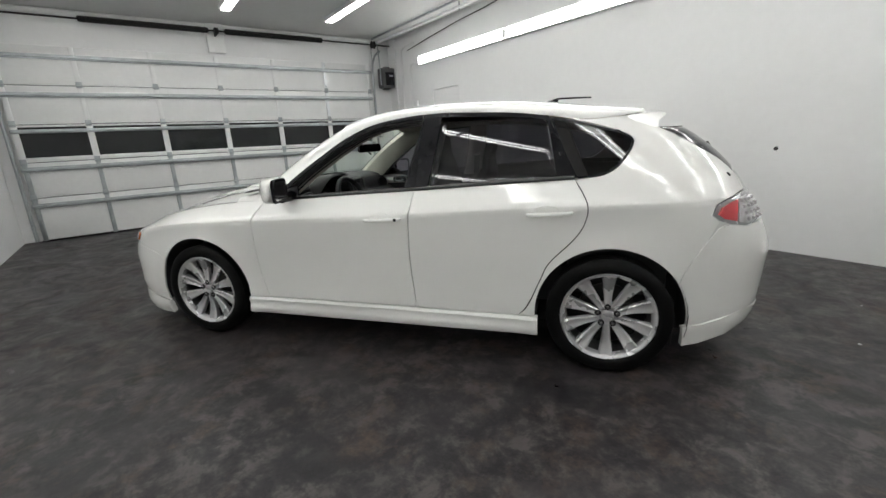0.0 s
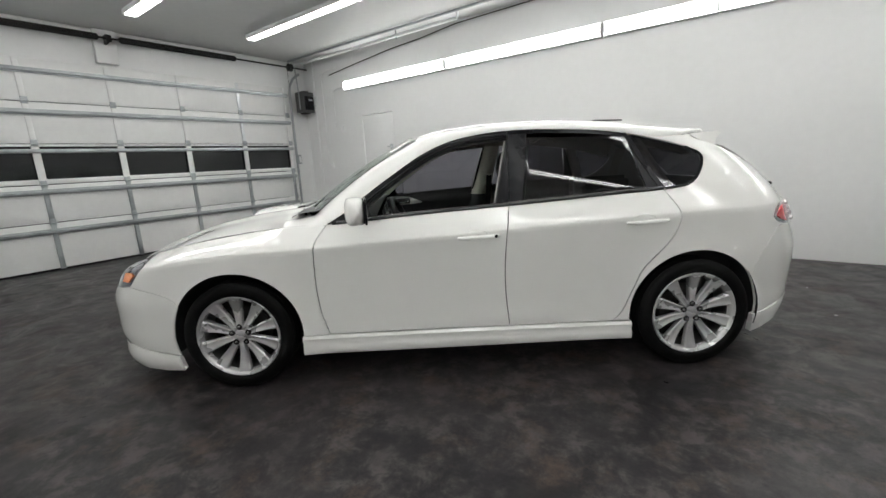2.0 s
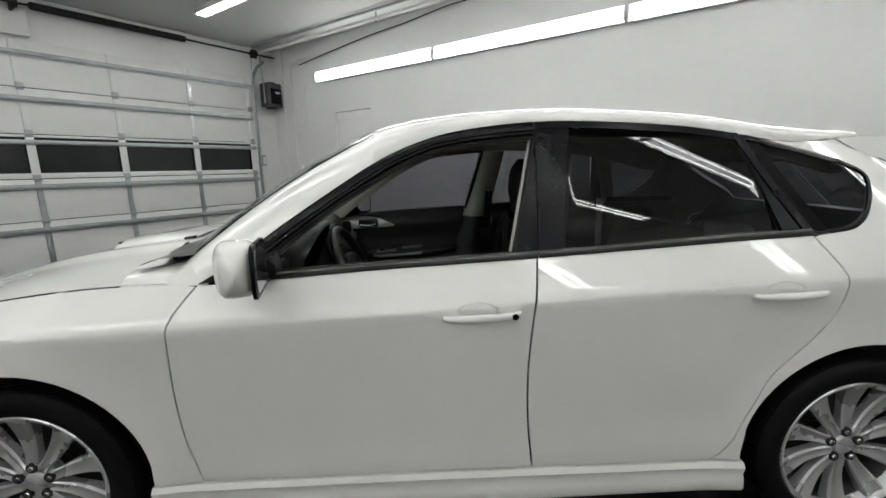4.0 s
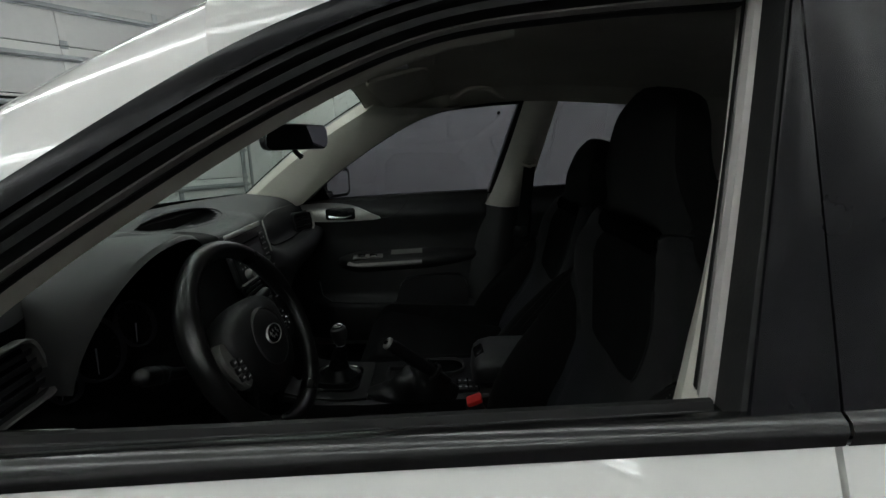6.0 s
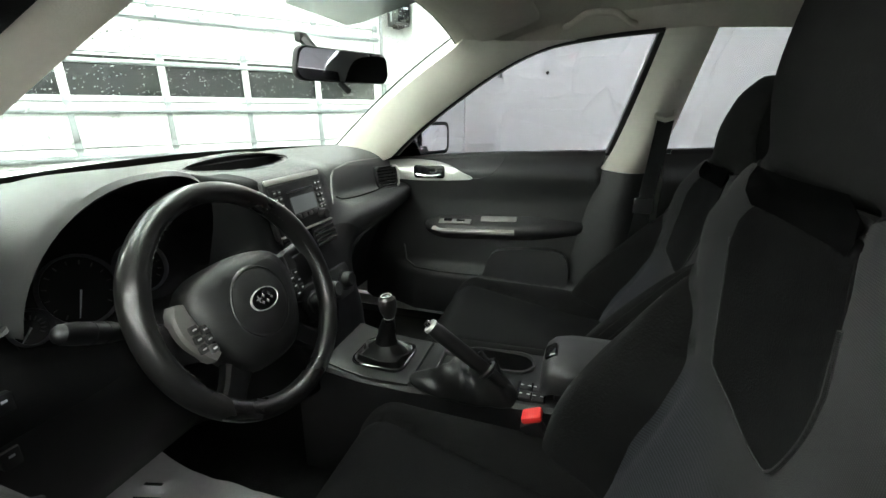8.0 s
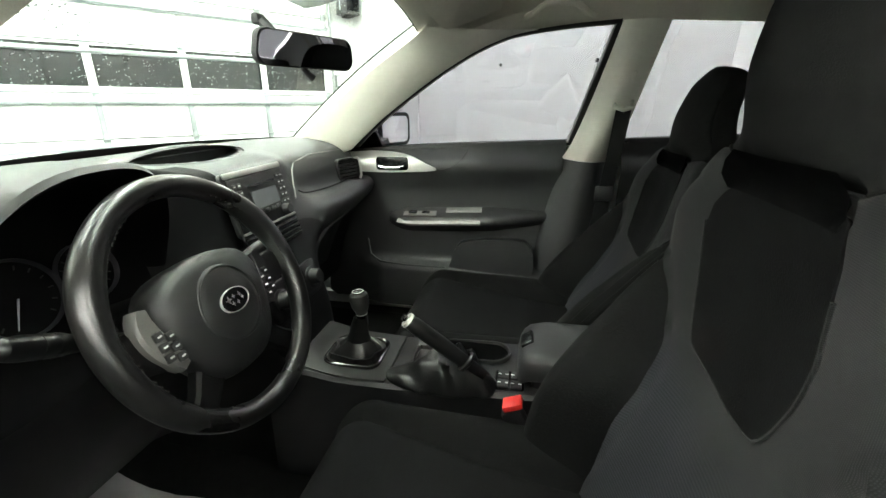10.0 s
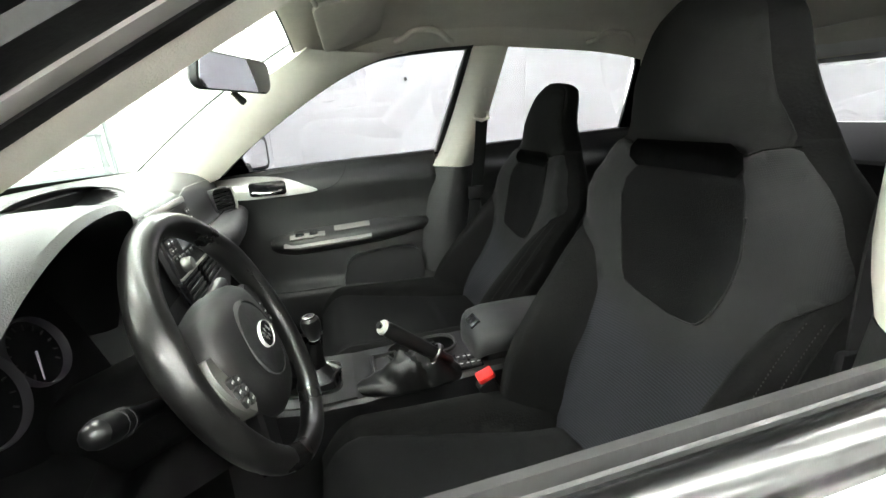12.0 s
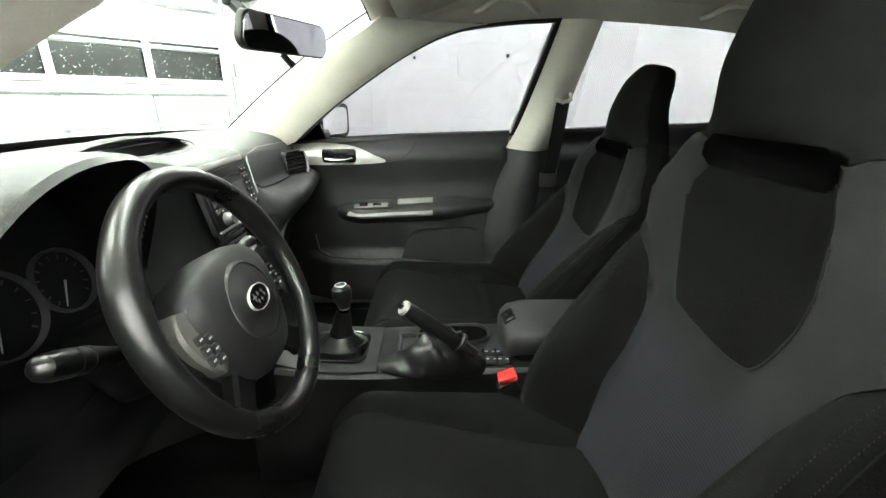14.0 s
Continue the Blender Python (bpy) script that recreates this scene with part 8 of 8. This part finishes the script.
st1.location = (0, -0.374, 0)
RECLINE[0] = 0.24
st2 = seat(0.060, 0.020)
st2.location = (0.017, 0.386, -0.072)
st2.scale = (1, 1.03, 1)
# ---- rear bench
rs = new("rear_seat")
rs.parent = car
rs["label"] = "black cloth rear bench"
bm = bmesh.new()
rows = []
for y in np.linspace(-0.66, 0.66, 25):
    e = 0.02 * math.cos(y * 9.5) + 0.03 * (abs(y) / 0.66) ** 6
    rows.append([(1.00 + e, y, 0.46), (1.06 + e, y, 0.70), (1.12 + e, y, 0.90), (1.15, y, 0.955), (1.20, y, 0.96), (1.24, y, 0.92), (1.24, y, 0.46)])
loft(bm, rows)
part("rear_backrest", bm, PLUSH, rs, "black rear backrest")
bm = bmesh.new()
loft(bm, [[(0.56, y, 0.34), (0.55, y, 0.43 + 0.01 * math.cos(y * 9)), (0.62, y, 0.475 + 0.01 * math.cos(y * 9)), (1.02, y, 0.46), (1.05, y, 0.34)] for y in np.linspace(-0.66, 0.66, 25)])
part("rear_cushion", bm, PLUSH, rs, "black rear cushion")
for y in (-0.38, 0.38):
    bm = bmesh.new()
    box(bm, (1.17, y, 0.975), (0.09, 0.24, 0.09), 0.04, seg=4)
    part("rear_headrest", bm, PLUSH, rs, "black rear headrest")
bm = bmesh.new()
box(bm, (1.48, 0, 0.80), (0.52, 1.18, 0.02), 0.006)
part("luggage_cover", bm, DARKPL, car, "black luggage cover")


# ---- door linings
def lining_y(x, z, arm=True):
    zs = 0.868 + 0.03 * min(max((x + 0.3) / 0.4, 0), 1)
    w = min(max((zs + 0.02 - z) / 0.11, 0), 1)
    y = 0.720 + 0.020 * w * w * (3 - 2 * w) - 0.012 * max(zs - 0.03 - z, 0) / 0.2
    if arm:
        w = min(max((0.535 - z) / 0.034, 0), 1)
        y -= 0.045 * w * w * (3 - 2 * w) * min(max((x + 0.60) / 0.1, 0), 1)
    w = min(max((z - 0.905) / 0.06, 0), 1)
    y += 0.046 * w * w * (3 - 2 * w)
    return y


for s in BOTH:
    dl, dr_ = door_parts[s]
    for nm, par, x0, x1, arm in (("door_lining", dl, -0.74, 0.185, True), ("rear_door_lining", dr_, 0.37, 1.08, False)):
        bm = bmesh.new()
        poly = []
        top = [(x, zb(x) + 0.004) for x in np.linspace(x0, x1, 40)]
        poly = top + [(x1 - 0.01, z) for z in np.linspace(0.93, 0.36, 20)] + [(x, 0.34) for x in np.linspace(x1 - 0.03, x0 + 0.03, 30)] + [(x0, z) for z in np.linspace(0.36, zb(x0), 20)]
        sheet(bm, poly, lambda x, z: (x, -lining_y(x, z, arm), z), 0.018, 0.010, (s,), depth=lambda c, s=s: (0, -s, 0))
        bmesh.ops.recalc_face_normals(bm, faces=bm.faces)
        part(nm, bm, DOORPL, par, "dark grey moulded door lining", angle=60)
        # ledge between lining and glass
        bm = bmesh.new()
        ridges = ((-0.001, 0.003), (0.001, 0.011), (0.005, 0.0165), (0.010, 0.0165), (0.0125, 0.010), (0.015, 0.0085), (0.017, 0.0125), (0.020, 0.0130), (0.0225, 0.009), (0.023, -0.012))
        loft(bm, [[(x, -s * (lining_y(x, zb(x), arm) + min(o, half_width(x, zb(x)) - 0.019 - lining_y(x, zb(x), arm))), zb(x) + h) for o, h in ridges] for x in np.linspace(x0 + 0.02, x1, 30)], closed=False)
        part("inner_weatherstrip", bm, STRIPRUB, par, "black inner weatherstrip")
    f = lambda x, z: -lining_y(x, z) + 0.004  # noqa: E731
    # silver handle bezel with its lever
    bz = [(-0.640, 0.872), (-0.640, 0.938), (-0.56, 0.945), (-0.46, 0.943), (-0.38, 0.930), (-0.32, 0.906), (-0.278, 0.884), (-0.36, 0.874), (-0.50, 0.868)]
    bm = bmesh.new()
    sheet(bm, [tuple(p) for p in spline(bz + bz[:1], 0.015)][:-1], lambda x, z: (x, -(lining_y(x, z) - 0.008), z), 0.02, 0.012, (s,), depth=lambda c, s=s: (0, -s, 0))
    bmesh.ops.recalc_face_normals(bm, faces=bm.faces)
    part("handle_bezel", bm, SILVER, dl, "silver handle bezel")
    bm = bmesh.new()
    tube(bm, [(x, -s * (lining_y(x, z) - 0.0005), z) for x, z in spline([(-0.285, 0.882), (-0.245, 0.886), (-0.205, 0.905), (-0.178, 0.935), (-0.165, 0.962)], 0.012)], 0.0022, 6)
    part("lining_seam", bm, LOWERPL, dl)
    m = frame_at((-0.447, -s * (lining_y(-0.447, 0.90) - 0.008), 0.903), (1, 0, 0.02), (0, 0, 1))
    if s > 0:
        m = m @ pose(0, 0, 0, 0, 180, 0)
    bm = bmesh.new()
    plate(bm, rrect(0.125, 0.050, 0.012, 4), m, 0.003, 0.001)
    part("handle_cup", bm, GLOSSBL, dl, "black handle recess")
    bm = bmesh.new()
    tube(bm, spline([m @ Vector((-0.050, -0.010, 0.004)), m @ Vector((-0.020, -0.014, 0.012)), m @ Vector((0.020, -0.014, 0.012)), m @ Vector((0.048, -0.008, 0.006))], 0.01), 0.0065, 8)
    part("inner_handle", bm, CHROME, dl, "chrome door lever")
    # armrest
    bm = bmesh.new()
    rows = []
    for x in np.linspace(-0.47, 0.17, 32):
        g = min(max((x + 0.475) / 0.09, 0.02), 1) ** 0.6 * min(max((0.175 - x) / 0.24, 0.02), 1) ** 0.75
        k = 0.06 * (x + 0.25)
        rows.append([(x, -s * (0.74 - (0.74 - y) * g), 0.70 + k + (z - 0.70) * (0.4 + 0.6 * g)) for y, z in ((0.740, 0.742), (0.700, 0.733), (0.668, 0.722), (0.654, 0.712), (0.652, 0.698), (0.664, 0.682), (0.700, 0.662), (0.740, 0.640))])
    loft(bm, rows)
    part("armrest", bm, DASH, dl, "dark grey moulded armrest", angle=60)
    # armrest trims
    for z0, z1, xa, xb, y, nm in ((0.688, 0.707, -0.418, -0.102, 0.650, "armrest_trim"), (0.724, 0.738, -0.235, -0.102, 0.690, "pull_trim"), (0.722, 0.731, -0.395, -0.270, 0.668, "switch_trim")):
        bm = bmesh.new()
        rows = []
        for x in np.linspace(xa, xb, 14):
            k = 0.06 * (x + 0.25)
            w = min(1, 0.25 + (x - xa) / 0.06) if z0 < 0.7 else 1
            zm = z1 - (z1 - z0) * w
            rows.append([(x, -s * (y + 0.02), zm + k), (x, -s * (y + 0.001), zm + k), (x, -s * (y - 0.004), (zm + z1) / 2 + k), (x, -s * (y + 0.003), z1 + k), (x, -s * (y + 0.02), z1 + k + 0.006)])
        loft(bm, rows)
        part(nm, bm, TRIMSILVER, dl, "silver armrest trim")
    bm = bmesh.new()
    for k, x in enumerate((-0.36, -0.31)):
        box(bm, (x, -s * 0.682, 0.728), (0.032, 0.02, 0.010), 0.004)
    part("window_switches", bm, GLOSSBL, dl, "black window switches")
    # speaker and pocket
    bm = bmesh.new()
    sp_ = [(-0.22, 0.515), (-0.19, 0.60), (-0.13, 0.625), (0.02, 0.635), (0.08, 0.62), (0.10, 0.55), (0.08, 0.49), (-0.05, 0.505)]
    sheet(bm, [tuple(p) for p in spline(sp_ + sp_[:1], 0.02)][:-1], lambda x, z: (x, -(0.685 + 0.1 * (z - 0.58)), z), 0.03, 0.05, (s,), depth=lambda c, s=s: (0, -s, 0))
    bmesh.ops.recalc_face_normals(bm, faces=bm.faces)
    part("speaker_panel", bm, DARKPL, dl, "black speaker panel")
    bm = bmesh.new()
    tube(bm, [(-0.56, -s * 0.715, 0.60), (-0.545, -s * 0.700, 0.54), (-0.50, -s * 0.684, 0.517), (-0.40, -s * 0.680, 0.512), (-0.235, -s * 0.680, 0.513)], 0.004, 6)
    part("pocket_edge", bm, DASH, dl, "door pocket edge")

# ---- pedals and a protective paper mat
for y, h in ((-0.50, 0.40), (-0.40, 0.40), (-0.28, 0.37)):
    bm = bmesh.new()
    box(bm, (-0.88, y, h), (0.02, 0.06, 0.05 if y < -0.3 else 0.12), 0.008, pose(0, 0, 0, 0, 40, 0))
    tube(bm, [(-0.89, y, h), (-0.97, y, h + 0.2)], 0.01, 6)
    part("pedal", bm, RUBBER, car, "black rubber pedal")
pm = thing("paper_floor_mat", "white paper floor mat with dark print on the carpet", "floor mat")
bm = bmesh.new()
bmesh.ops.create_grid(bm, x_segments=22, y_segments=18, size=0.5)
rn = random.Random(2)
for v in bm.verts:
    x, y = -0.665 + v.co.x * 0.53 + v.co.y * 0.05, -0.415 + v.co.y * 0.375
    v.co = Vector((x, y, 0.268 + 0.012 * noise.noise((x * 9, y * 9, 0)) + 0.006 * noise.noise((x * 30, y * 30, 2)) + 0.55 * max(-0.77 - x, 0)))
ex = bmesh.ops.extrude_face_region(bm, geom=bm.faces[:])
for v in ex["geom"]:
    if isinstance(v, bmesh.types.BMVert):
        v.co.z += 0.0012
part("paper_sheet", bm, PAPER, pm, angle=60)
for i in range(5):
    bm = bmesh.new()
    box(bm, (-0.80 + 0.02 * (i % 2), -0.44 + 0.035 * i, 0.288), (0.08 - 0.02 * (i % 3), 0.007, 0.0015), 0, pose(0, 0, 0, 0, 0, 15))
    part("print_bar", bm, INK, pm, "dark unreadable print", smooth=False)

# scraps on the floor
bm = bmesh.new()
rn = random.Random(11)
for x, y in ((-3.45, -1.75), (2.72, -0.28), (3.05, 0.35), (2.9, -0.9), (3.6, 0.1)):
    q = rn.uniform(0, 6.28)
    r = rn.uniform(0.005, 0.011)
    pts = [(x + r * k * math.cos(q + a), y + r * k * 0.7 * math.sin(q + a)) for a, k in ((0, 1.2), (1.3, 0.7), (2.4, 1.0), (3.8, 0.8), (5.0, 1.1))]
    lo = [bm.verts.new((px, py, 0.001)) for px, py in pts]
    hi = [bm.verts.new((px, py, 0.004 + rn.uniform(0, 0.004))) for px, py in pts]
    bm.faces.new(hi)
    for i in range(5):
        bm.faces.new((lo[i], lo[(i + 1) % 5], hi[(i + 1) % 5], hi[i]))
lt = put("floor_litter", bm, PAPER, smooth=False)
tagged(lt, "small pale scraps scattered on the dark floor", "litter", kind="stuff")

# black lining inside the tailgate
bm = bmesh.new()
loft(bm, [[(1.52, y, 0.60), (1.66, y, 0.86), (1.80, y, 1.000), (1.845, y, 1.032), (1.86, y, 1.018), (1.72, y, 0.84), (1.60, y, 0.60)] for y in np.linspace(-0.64, 0.64, 9)])
part("tailgate_lining", bm, LOWERPL, car, "black tailgate lining")
# lining and black border over the rear window
ys = np.linspace(-0.56, 0.56, 15)
bm = bmesh.new()
loft(bm, [[(1.36, y, 1.350 - 0.03 * (y / 0.56) ** 2), (1.39, y, 1.330 - 0.02 * (y / 0.56) ** 2), (1.45, y, 1.290), (1.50, y, 1.262)] for y in ys], closed=False)
part("rear_header_trim", bm, LINING, car, "beige-grey lining over the rear window")
bm = bmesh.new()
loft(bm, [[(1.498, y, 1.263), (1.545, y, 1.252), (1.745 - 0.20 * (y / 0.58) ** 2, y, 1.256), (1.745 - 0.20 * (y / 0.58) ** 2, y, 1.262)] for y in ys], closed=False)
part("rear_window_border", bm, LOWERPL, car, "black border over the rear window")
